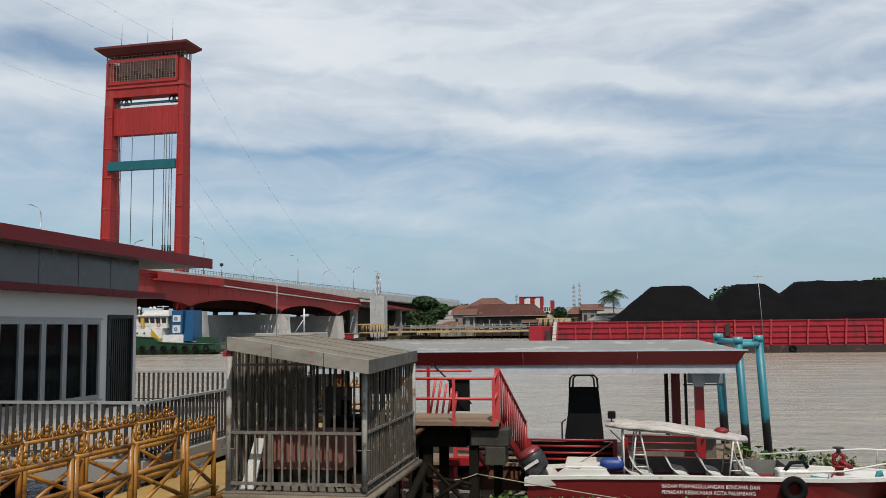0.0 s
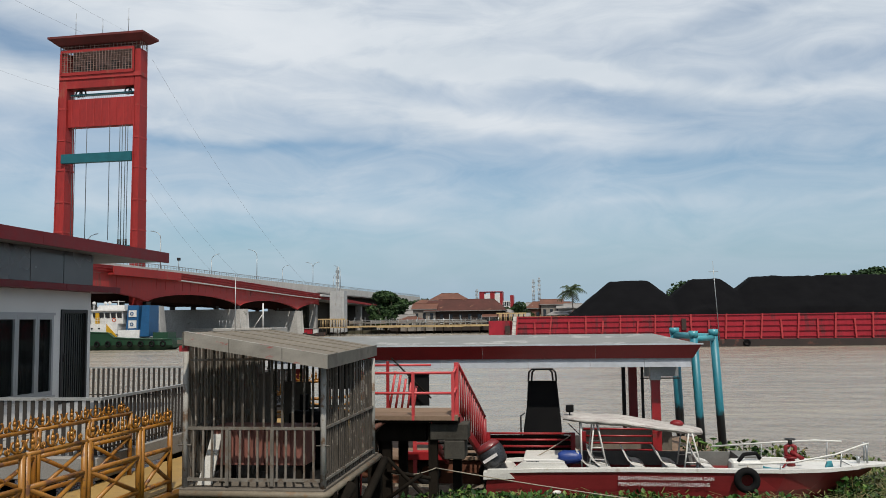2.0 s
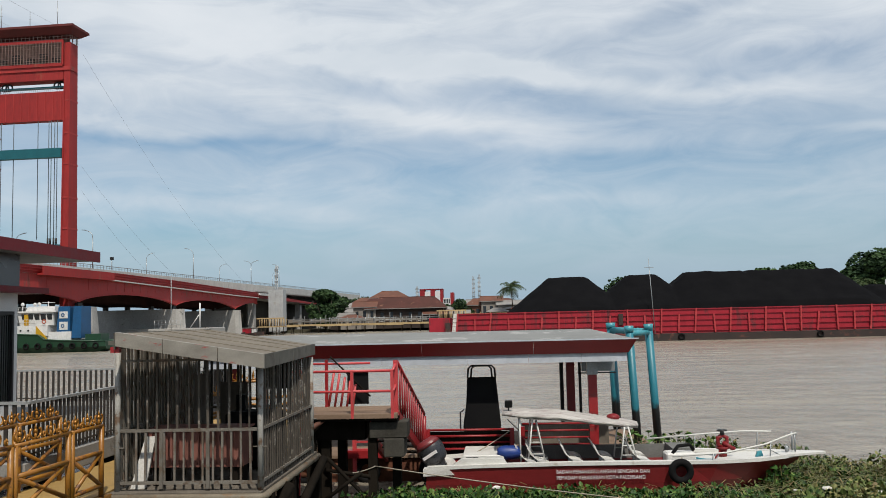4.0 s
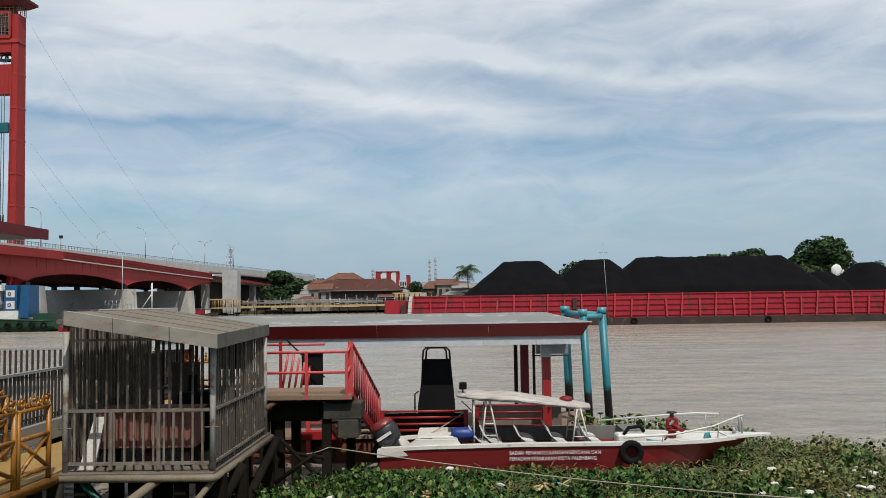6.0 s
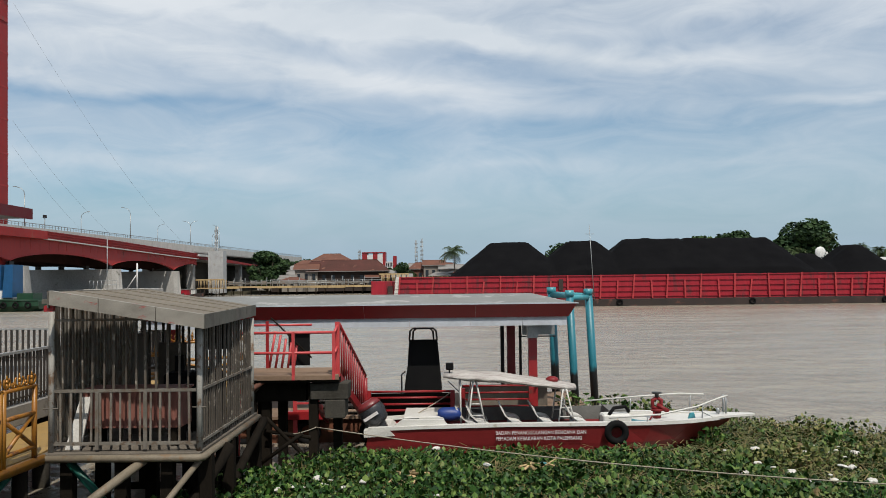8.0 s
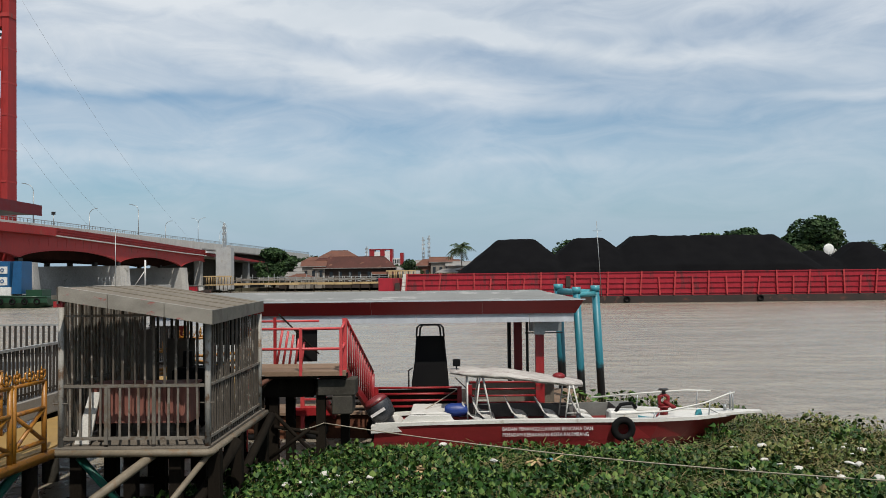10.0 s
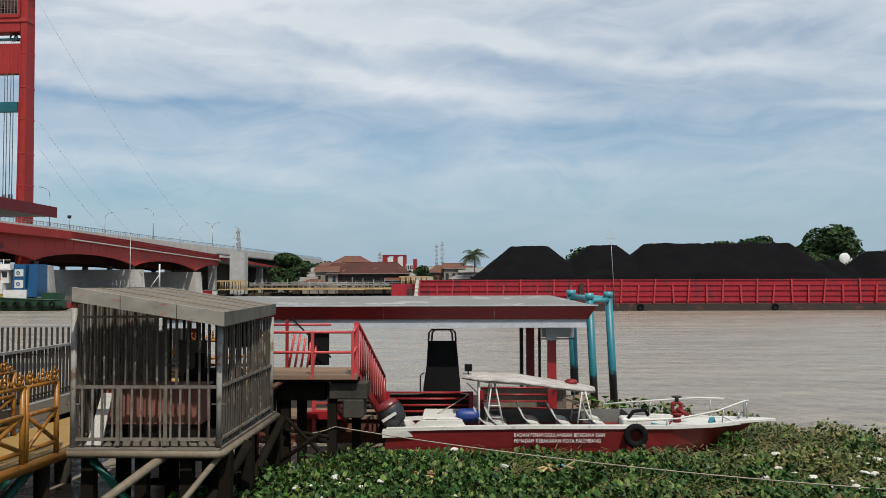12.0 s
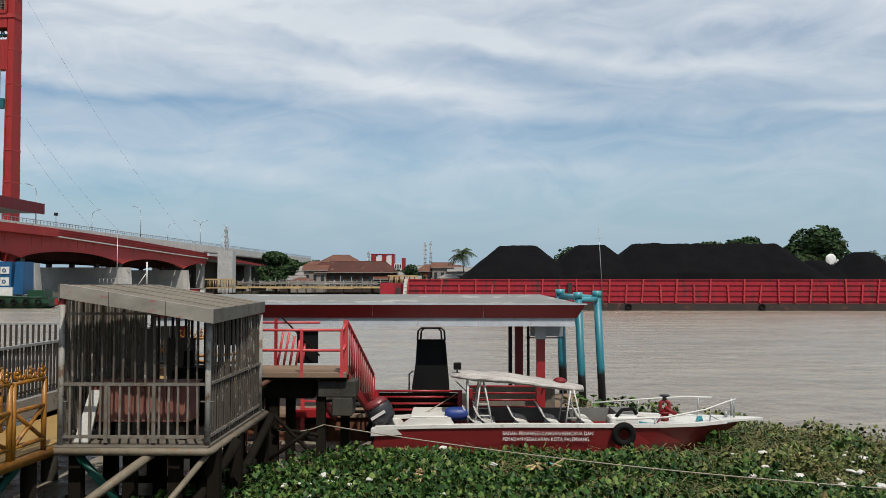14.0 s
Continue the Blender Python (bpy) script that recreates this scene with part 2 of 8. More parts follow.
M_concrete = surf("weathered_concrete", (0.46, 0.45, 0.43), (0.36, 0.35, 0.335), 0.85, scale=0.25, fine=3.0, bump=0.1, stain=(0.14, 0.135, 0.12), amount=0.24, stain_scale=0.35)
# Mottled stains over a base darkened to hold shade under the landing and approach.
M_concrete_near = surf("stained_shaded_concrete", (0.085, 0.08, 0.07), (0.045, 0.042, 0.036), 0.9, scale=2, fine=30, bump=0.3, stain=(0.06, 0.055, 0.045), amount=0.35)
M_paleconc = surf("pale_concrete", (0.66, 0.65, 0.62), (0.55, 0.54, 0.51), 0.8, scale=0.3, fine=3.0, bump=0.05, stain=(0.30, 0.29, 0.26), amount=0.22, stain_scale=0.4, stretch=(1, 1, 0.3))
M_paving = surf("grey_paving", (0.34, 0.33, 0.31), (0.27, 0.26, 0.25), 0.85, scale=1.2, fine=40, bump=0.2, stain=(0.16, 0.15, 0.13), amount=0.25)
M_teal = surf("teal_steel", (0.015, 0.135, 0.165), (0.012, 0.105, 0.13), 0.5, scale=0.4, fine=4, bump=0.03)
M_cable = surf("dark_cable", (0.09, 0.11, 0.12), (0.06, 0.07, 0.08), 0.6)
M_stay = surf("grey_cable", (0.22, 0.24, 0.26), (0.18, 0.2, 0.22), 0.6)
M_galv = surf("galvanised_steel", (0.42, 0.44, 0.45), (0.34, 0.36, 0.37), 0.45, 0.6, scale=1, fine=20, bump=0.05)
M_lattice = surf("brown_grating", (0.30, 0.20, 0.17), (0.22, 0.14, 0.12), 0.7, scale=0.5, fine=4)
M_black = surf("black_rubber", (0.006, 0.006, 0.007), (0.010, 0.010, 0.010), 0.85, bump=0.1)
M_blacksteel = surf("black_steel", (0.018, 0.018, 0.02), (0.03, 0.028, 0.026), 0.5)
M_gold = surf("ochre_rail_paint", (0.40, 0.18, 0.018), (0.27, 0.10, 0.012), 0.42, scale=3, fine=50, bump=0.08, stain=(0.10, 0.04, 0.016), amount=0.36, stain_scale=5)
M_golddeck = surf("ochre_deck_plate", (0.42, 0.27, 0.09), (0.34, 0.22, 0.08), 0.6, scale=1.2, fine=20, stain=(0.2, 0.13, 0.06), amount=0.3)
M_crown = surf("gilded_ornament", (0.46, 0.21, 0.025), (0.28, 0.10, 0.015), 0.3, 0.3, scale=8, fine=60)
M_fence = surf("grey_fence_paint", (0.06, 0.053, 0.047), (0.042, 0.037, 0.033), 0.55, scale=4, fine=60, stain=(0.15, 0.12, 0.1), amount=0.2, island=0.2)
M_railtop = surf("fence_top_rail", (0.36, 0.37, 0.37), (0.28, 0.29, 0.29), 0.45, scale=3, stain=(0.12, 0.1, 0.08), amount=0.25)
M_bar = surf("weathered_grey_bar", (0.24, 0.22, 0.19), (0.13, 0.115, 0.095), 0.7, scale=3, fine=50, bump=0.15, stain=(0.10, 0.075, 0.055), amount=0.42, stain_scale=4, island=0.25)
# Darker tone than M_bar, for the upper front, river-side and back bars.
M_bardark = surf("darker_bar", (0.115, 0.098, 0.08), (0.06, 0.05, 0.04), 0.75, scale=3, fine=50, bump=0.15, stain=(0.22, 0.2, 0.17), amount=0.28, stain_scale=5, island=0.3)
M_post = surf("pale_grey_post", (0.40, 0.39, 0.36), (0.30, 0.285, 0.26), 0.6, scale=3, fine=50, bump=0.1, stain=(0.13, 0.08, 0.05), amount=0.32, stain_scale=3)
M_shedroof = surf("weathered_roof_panel", (0.235, 0.205, 0.165), (0.17, 0.148, 0.12), 0.8, scale=1.2, fine=40, bump=0.15, stain=(0.15, 0.13, 0.1), amount=0.3, stain_scale=1.8)
M_fascia = surf("peeling_grey_fascia", (0.34, 0.32, 0.28), (0.20, 0.185, 0.16), 0.7, scale=1.5, fine=40, bump=0.15, stain=(0.25, 0.07, 0.065), amount=0.27, stain_scale=3.2, stretch=(1, 1, 2.2))
# Darker tone than the front fascia: side eave, gutter and grey rafter.
M_fasciaside = surf("darker_side_fascia", (0.17, 0.16, 0.135), (0.10, 0.095, 0.08), 0.75, scale=1.5, fine=40, bump=0.15, stain=(0.08, 0.07, 0.06), amount=0.35)
M_boxred = surf("faded_red_sheet", (0.27, 0.11, 0.085), (0.19, 0.075, 0.06), 0.65, scale=2, fine=30, stain=(0.11, 0.05, 0.035), amount=0.3, stretch=(1, 1, 0.2))
M_wood = surf("near_black_timber", (0.022, 0.018, 0.014), (0.012, 0.010, 0.008), 0.9, scale=2, fine=40, bump=0.4, stretch=(1, 1, 0.3))
M_plank = surf("worn_planks", (0.30, 0.21, 0.15), (0.22, 0.15, 0.105), 0.8, scale=2, fine=40, bump=0.2, stretch=(0.3, 1, 1), island=0.2)
M_plywood = surf("grey_plywood", (0.20, 0.175, 0.145), (0.12, 0.105, 0.088), 0.85, scale=2, fine=30, stretch=(1, 1, 0.3))
M_red = surf("dock_red_paint", (0.34, 0.016, 0.02), (0.27, 0.013, 0.016), 0.42, scale=3, fine=40, bump=0.06, stain=(0.13, 0.03, 0.025), amount=0.25, stain_scale=6)
M_pink = surf("sun_faded_red_rail", (0.62, 0.075, 0.08), (0.52, 0.05, 0.055), 0.45, scale=4, fine=50, stain=(0.2, 0.04, 0.03), amount=0.2, stain_scale=6)
M_fasred = surf("canopy_red_cladding", (0.26, 0.012, 0.014), (0.22, 0.010, 0.012), 0.45, scale=1, fine=30, bump=0.03, stain=(0.17, 0.012, 0.012), amount=0.2)
M_canroof = surf("pale_grey_roof_sheet", (0.27, 0.275, 0.27), (0.22, 0.225, 0.22), 0.8, scale=0.8, fine=20, bump=0.05, stain=(0.3, 0.3, 0.29), amount=0.28, stain_scale=0.9)
M_panel = surf("pale_blue_panel", (0.52, 0.55, 0.60), (0.46, 0.49, 0.54), 0.5, scale=1, fine=4, bump=0)
M_tealpile = tide_paint("teal_pile_paint", (0.02, 0.21, 0.28), (0.008, 0.008, 0.009), 1.50, 1.68)
M_tealpipe = surf("teal_pipe_paint", (0.07, 0.34, 0.40), (0.05, 0.28, 0.34), 0.4, scale=3, fine=40, stain=(0.1, 0.2, 0.2), amount=0.2)
M_hull = surf("boat_hull_red", (0.24, 0.02, 0.022), (0.17, 0.016, 0.018), 0.42, scale=1.2, fine=40, bump=0.06, stain=(0.075, 0.02, 0.018), amount=0.26, stain_scale=3, stretch=(0.4, 1, 1.2))
M_white = surf("worn_white_paint", (0.74, 0.73, 0.70), (0.64, 0.63, 0.59), 0.5, scale=2, fine=40, bump=0.06, stain=(0.36, 0.33, 0.28), amount=0.22, stain_scale=4)
M_whitetxt = surf("white_lettering", (0.75, 0.72, 0.72), (0.68, 0.65, 0.65), 0.6, bump=0)
M_tarp = surf("dirty_white_canvas", (0.60, 0.57, 0.54), (0.38, 0.35, 0.33), 0.85, scale=3, fine=30, bump=0.4, stain=(0.26, 0.22, 0.21), amount=0.36, stain_scale=4, stretch=(0.6, 2, 1))
M_blue = surf("blue_tarpaulin", (0.015, 0.05, 0.26), (0.01, 0.035, 0.18), 0.45, scale=5, fine=40, bump=0.3)
M_greyint = surf("grey_boat_floor", (0.20, 0.20, 0.19), (0.14, 0.14, 0.135), 0.8, scale=2, fine=30)
M_cowl = surf("dark_engine_cowl", (0.03, 0.033, 0.04), (0.045, 0.045, 0.05), 0.3, scale=4, bump=0.03)
M_cowlred = surf("red_engine_stripe", (0.22, 0.03, 0.035), (0.16, 0.022, 0.025), 0.4)
M_hydrant = surf("hydrant_red", (0.25, 0.016, 0.02), (0.18, 0.013, 0.016), 0.5, scale=6)
M_rope = surf("pale_rope", (0.42, 0.38, 0.31), (0.33, 0.29, 0.23), 0.9, scale=20, fine=120)
# Rotting plant matter, taken near-black so leaf gaps get their shade from it.
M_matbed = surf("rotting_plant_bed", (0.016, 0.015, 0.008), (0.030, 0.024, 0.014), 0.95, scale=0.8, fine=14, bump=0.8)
M_leaf = leaf_mat("hyacinth_leaf", [(0.006, 0.022, 0.004), (0.014, 0.044, 0.008), (0.032, 0.082, 0.014), (0.125, 0.180, 0.045)], 0.5, 0.61, [(0.022, 0.042, 0.009), (0.075, 0.105, 0.022), (0.20, 0.195, 0.075), (0.13, 0.09, 0.042)])
M_stalk = leaf_mat("hyacinth_stalk", [(0.04, 0.07, 0.016), (0.10, 0.10, 0.035), (0.17, 0.125, 0.06)], 0.6)
M_crown_leaf = leaf_mat("tree_foliage", [(0.012, 0.028, 0.012), (0.025, 0.05, 0.018), (0.04, 0.075, 0.024)], 0.65)
M_crown_light = leaf_mat("light_foliage", [(0.03, 0.06, 0.018), (0.05, 0.095, 0.028), (0.075, 0.12, 0.035)], 0.65)
M_palm = leaf_mat("palm_frond", [(0.02, 0.038, 0.014), (0.035, 0.058, 0.022), (0.06, 0.075, 0.032)], 0.55)
M_weed = leaf_mat("weed_leaf", [(0.03, 0.07, 0.018), (0.06, 0.13, 0.03), (0.11, 0.20, 0.05)], 0.5)
M_bark = surf("bark", (0.12, 0.10, 0.08), (0.08, 0.065, 0.05), 0.9, scale=1, fine=8, bump=0.4)
M_litter = surf("litter_white", (0.72, 0.71, 0.68), (0.6, 0.58, 0.53), 0.7, scale=8, stain=(0.4, 0.36, 0.28), amount=0.3, stain_scale=9)
M_bargered = surf("barge_red_paint", (0.40, 0.018, 0.034), (0.31, 0.015, 0.028), 0.5, scale=0.2, fine=2, bump=0.03, stain=(0.13, 0.022, 0.026), amount=0.33, stain_scale=0.6, stretch=(1, 1, 0.22))
M_bargerib = surf("barge_rib_paint", (0.48, 0.05, 0.055), (0.38, 0.035, 0.04), 0.5, scale=0.4, fine=3, stain=(0.2, 0.04, 0.03), amount=0.25)
M_bargehull = surf("barge_hull_black", (0.03, 0.024, 0.022), (0.055, 0.035, 0.03), 0.7, scale=0.3, fine=3, stain=(0.10, 0.04, 0.03), amount=0.28, stain_scale=0.7)
M_coal = surf("coal", (0.006, 0.006, 0.007), (0.009, 0.009, 0.010), 0.95, scale=0.4, fine=3, bump=0.6)
M_tuggreen = surf("tug_green_hull", (0.012, 0.065, 0.03), (0.01, 0.05, 0.024), 0.45, scale=0.5, fine=4, stain=(0.02, 0.03, 0.02), amount=0.25)
M_tugblue = surf("tug_blue_funnel", (0.01, 0.10, 0.26), (0.008, 0.08, 0.2), 0.45, scale=0.5, fine=4)
M_tugwhite = surf("tug_white_paint", (0.76, 0.76, 0.75), (0.66, 0.66, 0.65), 0.45, scale=0.5, fine=4, stain=(0.45, 0.40, 0.33), amount=0.2)
M_yellow = surf("yellow_paint", (0.62, 0.36, 0.02), (0.52, 0.3, 0.02), 0.5)
M_orange = surf("orange_paint", (0.50, 0.09, 0.03), (0.42, 0.07, 0.025), 0.5, scale=0.5, fine=4)
M_darkglass = surf("dark_wheelhouse_glass", (0.02, 0.025, 0.03), (0.03, 0.035, 0.04), 0.08, bump=0)
M_wall = surf("pale_grey_wall", (0.80, 0.79, 0.77), (0.72, 0.71, 0.69), 0.75, scale=0.6, fine=40, bump=0.05, stain=(0.5, 0.48, 0.45), amount=0.16)
M_acp = surf("grey_metal_panel", (0.17, 0.17, 0.17), (0.13, 0.13, 0.135), 0.28, 0.35, scale=0.5, fine=0.7, bump=0)
M_acpred = surf("red_metal_panel", (0.17, 0.007, 0.012), (0.135, 0.006, 0.010), 0.55, 0.0, scale=0.7, fine=5, bump=0.02, stain=(0.2, 0.03, 0.03), amount=0.15)
M_frame = surf("grey_window_frame", (0.42, 0.43, 0.44), (0.36, 0.37, 0.38), 0.4, 0.2, scale=2)
# Near-black that stands in for the unlit rooms.
M_dark = surf("room_shade_black", (0.015, 0.015, 0.016), (0.010, 0.010, 0.011), 0.9)
M_ground = surf("bank_soil", (0.07, 0.058, 0.042), (0.045, 0.045, 0.03), 0.95, scale=0.1, fine=2, bump=0.4)
M_rooftile = surf("brown_roof_tiles", (0.11, 0.045, 0.038), (0.075, 0.036, 0.03), 0.85, scale=0.2, fine=3, bump=0.3, stain=(0.2, 0.1, 0.07), amount=0.25, stain_scale=0.3)
M_roofrust = surf("rusty_sheet_roof", (0.18, 0.075, 0.048), (0.12, 0.055, 0.04), 0.75, scale=0.3, fine=3, bump=0.1, stain=(0.25, 0.22, 0.2), amount=0.2, stain_scale=0.4)
M_roofgrey = surf("grey_sheet_roof", (0.30, 0.29, 0.28), (0.22, 0.21, 0.2), 0.7, scale=0.3, fine=3, stain=(0.16, 0.1, 0.08), amount=0.25, stain_scale=0.4)
M_housewall = surf("plaster_wall", (0.30, 0.27, 0.24), (0.2, 0.18, 0.16), 0.85, scale=0.3, fine=3, stain=(0.2, 0.18, 0.16), amount=0.3, stain_scale=0.5)
M_housedark = surf("dark_timber_wall", (0.06, 0.045, 0.04), (0.04, 0.032, 0.028), 0.85, scale=0.4, fine=3)
M_bamboo = surf("bleached_bamboo", (0.55, 0.41, 0.22), (0.42, 0.30, 0.16), 0.8, scale=0.5, fine=4, island=0.3)
M_bamboodark = surf("dark_bamboo", (0.05, 0.037, 0.025), (0.03, 0.023, 0.016), 0.85, scale=0.5, fine=4, island=0.3)
M_door = surf("blackish_door", (0.010, 0.014, 0.013), (0.014, 0.018, 0.017), 0.45, scale=3)
M_float = surf("rusty_float", (0.20, 0.085, 0.05), (0.13, 0.055, 0.035), 0.8, scale=1.2, fine=20, bump=0.2, stain=(0.06, 0.03, 0.02), amount=0.3)
M_green = surf("green_steel_pipe", (0.01, 0.10, 0.075), (0.008, 0.08, 0.06), 0.5, scale=4, fine=40, stain=(0.03, 0.06, 0.045), amount=0.3)
M_pipe = surf("weathered_white_pipe", (0.25, 0.21, 0.155), (0.15, 0.125, 0.09), 0.6, scale=3, fine=40, stain=(0.15, 0.1, 0.06), amount=0.35, stain_scale=5)


# ---- mesh helpers ----
def box(bm, x0, x1, y0, y1, z0, z1):
    v = [bm.verts.new((x, y, z)) for z in (z0, z1) for y in (y0, y1) for x in (x0, x1)]
    for f in ((0, 2, 3, 1), (4, 5, 7, 6), (0, 1, 5, 4), (2, 6, 7, 3), (0, 4, 6, 2), (1, 3, 7, 5)):
        bm.faces.new([v[i] for i in f])
    return v


def hexa(bm, lower, upper):
    """A solid from two loops of the same number of points."""
    a, b = [bm.verts.new(p) for p in lower], [bm.verts.new(p) for p in upper]
    n = len(a)
    bm.faces.new(list(reversed(a)))
    bm.faces.new(b)
    for i in range(n):
        bm.faces.new((a[i], a[(i + 1) % n], b[(i + 1) % n], b[i]))


def tube(bm, p, q, r, n=8, r2=None, cap=True):
    p, q = Vector(p), Vector(q)
    d = q - p
    if d.length < 1e-6:
        return
    rot = d.to_track_quat("Z", "Y").to_matrix()
    ra, rb = r, r if r2 is None else r2
    A, B = [], []
    for i in range(n):
        a = 2 * math.pi * (i + 0.5) / n
        o = rot @ Vector((math.cos(a), math.sin(a), 0))
        A.append(bm.verts.new(p + o * ra)), B.append(bm.verts.new(q + o * rb))
    for i in range(n):
        f = bm.faces.new((A[i], A[(i + 1) % n], B[(i + 1) % n], B[i]))
        f.smooth = n > 4
    if cap:
        bm.faces.new(list(reversed(A))), bm.faces.new(B)


def pipe(bm, pts, r, n=8):
    """A bent tube through points, with rings at the bends."""
    pts = [Vector(p) for p in pts]
    rings = []
    for i, p in enumerate(pts):
        d = (pts[min(i + 1, len(pts) - 1)] - pts[max(i - 1, 0)]).normalized()
        rot = d.to_track_quat("Z", "Y").to_matrix()
        rings.append([bm.verts.new(p + rot @ Vector((math.cos(2 * math.pi * k / n) * r, math.sin(2 * math.pi * k / n) * r, 0))) for k in range(n)])
    for a, b in zip(rings, rings[1:]):
        best = min(range(n), key=lambda s: sum((a[k].co - b[(k + s) % n].co).length for k in range(n)))
        for k in range(n):
            f = bm.faces.new((a[k], a[(k + 1) % n], b[(k + 1 + best) % n], b[(k + best) % n]))
            f.smooth = True
    bm.faces.new(list(reversed(rings[0]))), bm.faces.new(rings[-1])


def loft(bm, sections, closed=True, caps=True):
    rings = [[bm.verts.new(p) for p in s] for s in sections]
    n = len(rings[0])
    for a, b in zip(rings, rings[1:]):
        for i in range(n if closed else n - 1):
            j = (i + 1) % n
            bm.faces.new((a[i], a[j], b[j], b[i]))
    if caps and closed:
        bm.faces.new(list(reversed(rings[0]))), bm.faces.new(rings[-1])


def torus(bm, c, R, r, axis="y", n=20, m=8):
    c = Vector(c)
    grid = []
    for i in range(n):
        a = 2 * math.pi * i / n
        ring = []
        for k in range(m):
            b = 2 * math.pi * k / m
            u, w = (R + r * math.cos(b)), r * math.sin(b)
            p = {"y": (u * math.cos(a), w, u * math.sin(a)), "x": (w, u * math.cos(a), u * math.sin(a)), "z": (u * math.cos(a), u * math.sin(a), w)}[axis]
            ring.append(bm.verts.new(c + Vector(p)))
        grid.append(ring)
    for i in range(n):
        for k in range(m):
            f = bm.faces.new((grid[i][k], grid[(i + 1) % n][k], grid[(i + 1) % n][(k + 1) % m], grid[i][(k + 1) % m]))
            f.smooth = True


def mesh_of(bm, name, material, bevel=0.0, smooth=False):
    if bevel:
        bmesh.ops.bevel(bm, geom=list(bm.edges), offset=bevel, segments=1, affect="EDGES", clamp_overlap=True)
    bmesh.ops.recalc_face_normals(bm, faces=list(bm.faces))
    me = bpy.data.meshes.new(name)
    bm.to_mesh(me)
    bm.free()
    if smooth:
        for p in me.polygons:
            p.use_smooth = True
    me.materials.append(material)
    return me


def thing(name, label, category, loc=(0, 0, 0), group="", kind=""):
    ob = new(name)
    ob.empty_display_size = 0.1
    ob.location = loc
    return tagged(ob, label, category, group, kind)


def part(name, bm, material, parent, label="", bevel=0.0, smooth=False):
    """A bmesh, in world metres, as one mesh under a thing or a part."""
    ob = new(name, mesh_of(bm, name, material, bevel, smooth))
    ob.parent = parent
    if parent.type == "EMPTY":
        ob.matrix_parent_inverse = Matrix.Translation(-Vector(parent.location))
    if label:
        tagged(ob, label)
    return ob


def piece(name, me, parent, loc, rot=None):
    """A part that shares its mesh with its likes."""
    ob = new(name, me)
    ob.parent = parent
    if parent.type == "EMPTY":
        ob.matrix_parent_inverse = Matrix.Translation(-Vector(parent.location))
    ob.matrix_basis = Matrix.Translation(loc) @ (rot.to_4x4() if rot else Matrix())
    return ob


def solid(name, bm, material, label, category, group="", kind="", bevel=0.0, smooth=False):
    ob = new(name, mesh_of(bm, name, material, bevel, smooth))
    return tagged(ob, label, category, group, kind)


def B():
    return bmesh.new()


def boxpart(name, dims, material, parent, label="", bevel=0.0):
    bm = B()
    box(bm, *dims)
    return part(name, bm, material, parent, label, bevel)


def tubepart(name, p, q, r, material, parent, label="", n=8):
    bm = B()
    tube(bm, p, q, r, n)
    return part(name, bm, material, parent, label)


def text_part(name, words, size, m, material, parent, depth=0.004, wide=1.0):
    cu = bpy.data.curves.new(name, "FONT")
    cu.body, cu.size, cu.extrude, cu.space_character = words, size, depth, 1.05
    tmp = bpy.data.objects.new(name, cu)
    scene.collection.objects.link(tmp)
    bpy.context.view_layer.update()
    me = bpy.data.meshes.new_from_object(tmp.evaluated_get(bpy.context.evaluated_depsgraph_get()))
    bpy.data.objects.remove(tmp)
    me.materials.clear()
    me.materials.append(material)
    ob = new(name, me)
    ob.parent = parent
    if parent.type == "EMPTY":
        ob.matrix_parent_inverse = Matrix.Translation(-Vector(parent.location))
    ob.matrix_basis = m @ Matrix.Diagonal((wide, 1, 1, 1))
    return ob


# ---- river, banks, promenade ----
def grid_sheet(name, x0, x1, y0, y1, z, material, label, category):
    bm = B()
    vs = [bm.verts.new(p) for p in ((x0, y0, z), (x1, y0, z), (x1, y1, z), (x0, y1, z))]
    bm.faces.new(vs)
    return solid(name, bm, material, label, category, kind="structure")


grid_sheet("water", -4000, 4000, -400, 4000, 0.0, M_water, "wide muddy brown river with small ripples", "river")

bm = B()
hexa(bm, [(-4000, 356, -1), (-60, 352, -1), (60, 362, -1), (4000, 340, -1), (4000, 4000, -1), (-4000, 4000, -1)],
     [(-4000, 358, 1.3), (-60, 354, 1.3), (60, 364, 1.3), (4000, 343, 1.3), (4000, 4000, 1.6), (-4000, 4000, 1.6)])
box(bm, 45, 260, 284, 345, -1, 1.28)
solid("ground", bm, M_ground, "low far river bank of soil and weeds", "ground", kind="structure")

bm = B()
box(bm, -60, 60, -60, 4.6, -1, 2.45)
solid("ground", bm, M_paving, "paved near bank above the river", "ground", kind="structure")

bm = B()
box(bm, -40, -10.7, 4.62, 14.5, 1.55, 1.95)
box(bm, -40, -8.12, 14.502, 26.6, 1.55, 1.95)
solid("pavement", bm, M_paving, "raised grey concrete promenade on piles", "pavement", kind="structure", bevel=0.02)
bm = B()
vs_ = [[bm.verts.new((-10.6 + i * 0.45, 4.62 + j * 0.55, -0.05 if i in (0, 8) or j == 18 else 0.25 + 0.25 * noise.noise((i * 0.6, j * 0.6, 2)))) for j in range(19)] for i in range(9)]
for i in range(8):
    for j in range(18):
        bm.faces.new((vs_[i][j], vs_[i + 1][j], vs_[i + 1][j + 1], vs_[i][j + 1]))
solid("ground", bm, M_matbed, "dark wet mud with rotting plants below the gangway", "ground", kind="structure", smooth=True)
pil = B()
tube(pil, (0, 0, -1), (0, 0, 1.54), 0.17, 10)
pil_me = mesh_of(pil, "pile", M_concrete_near)
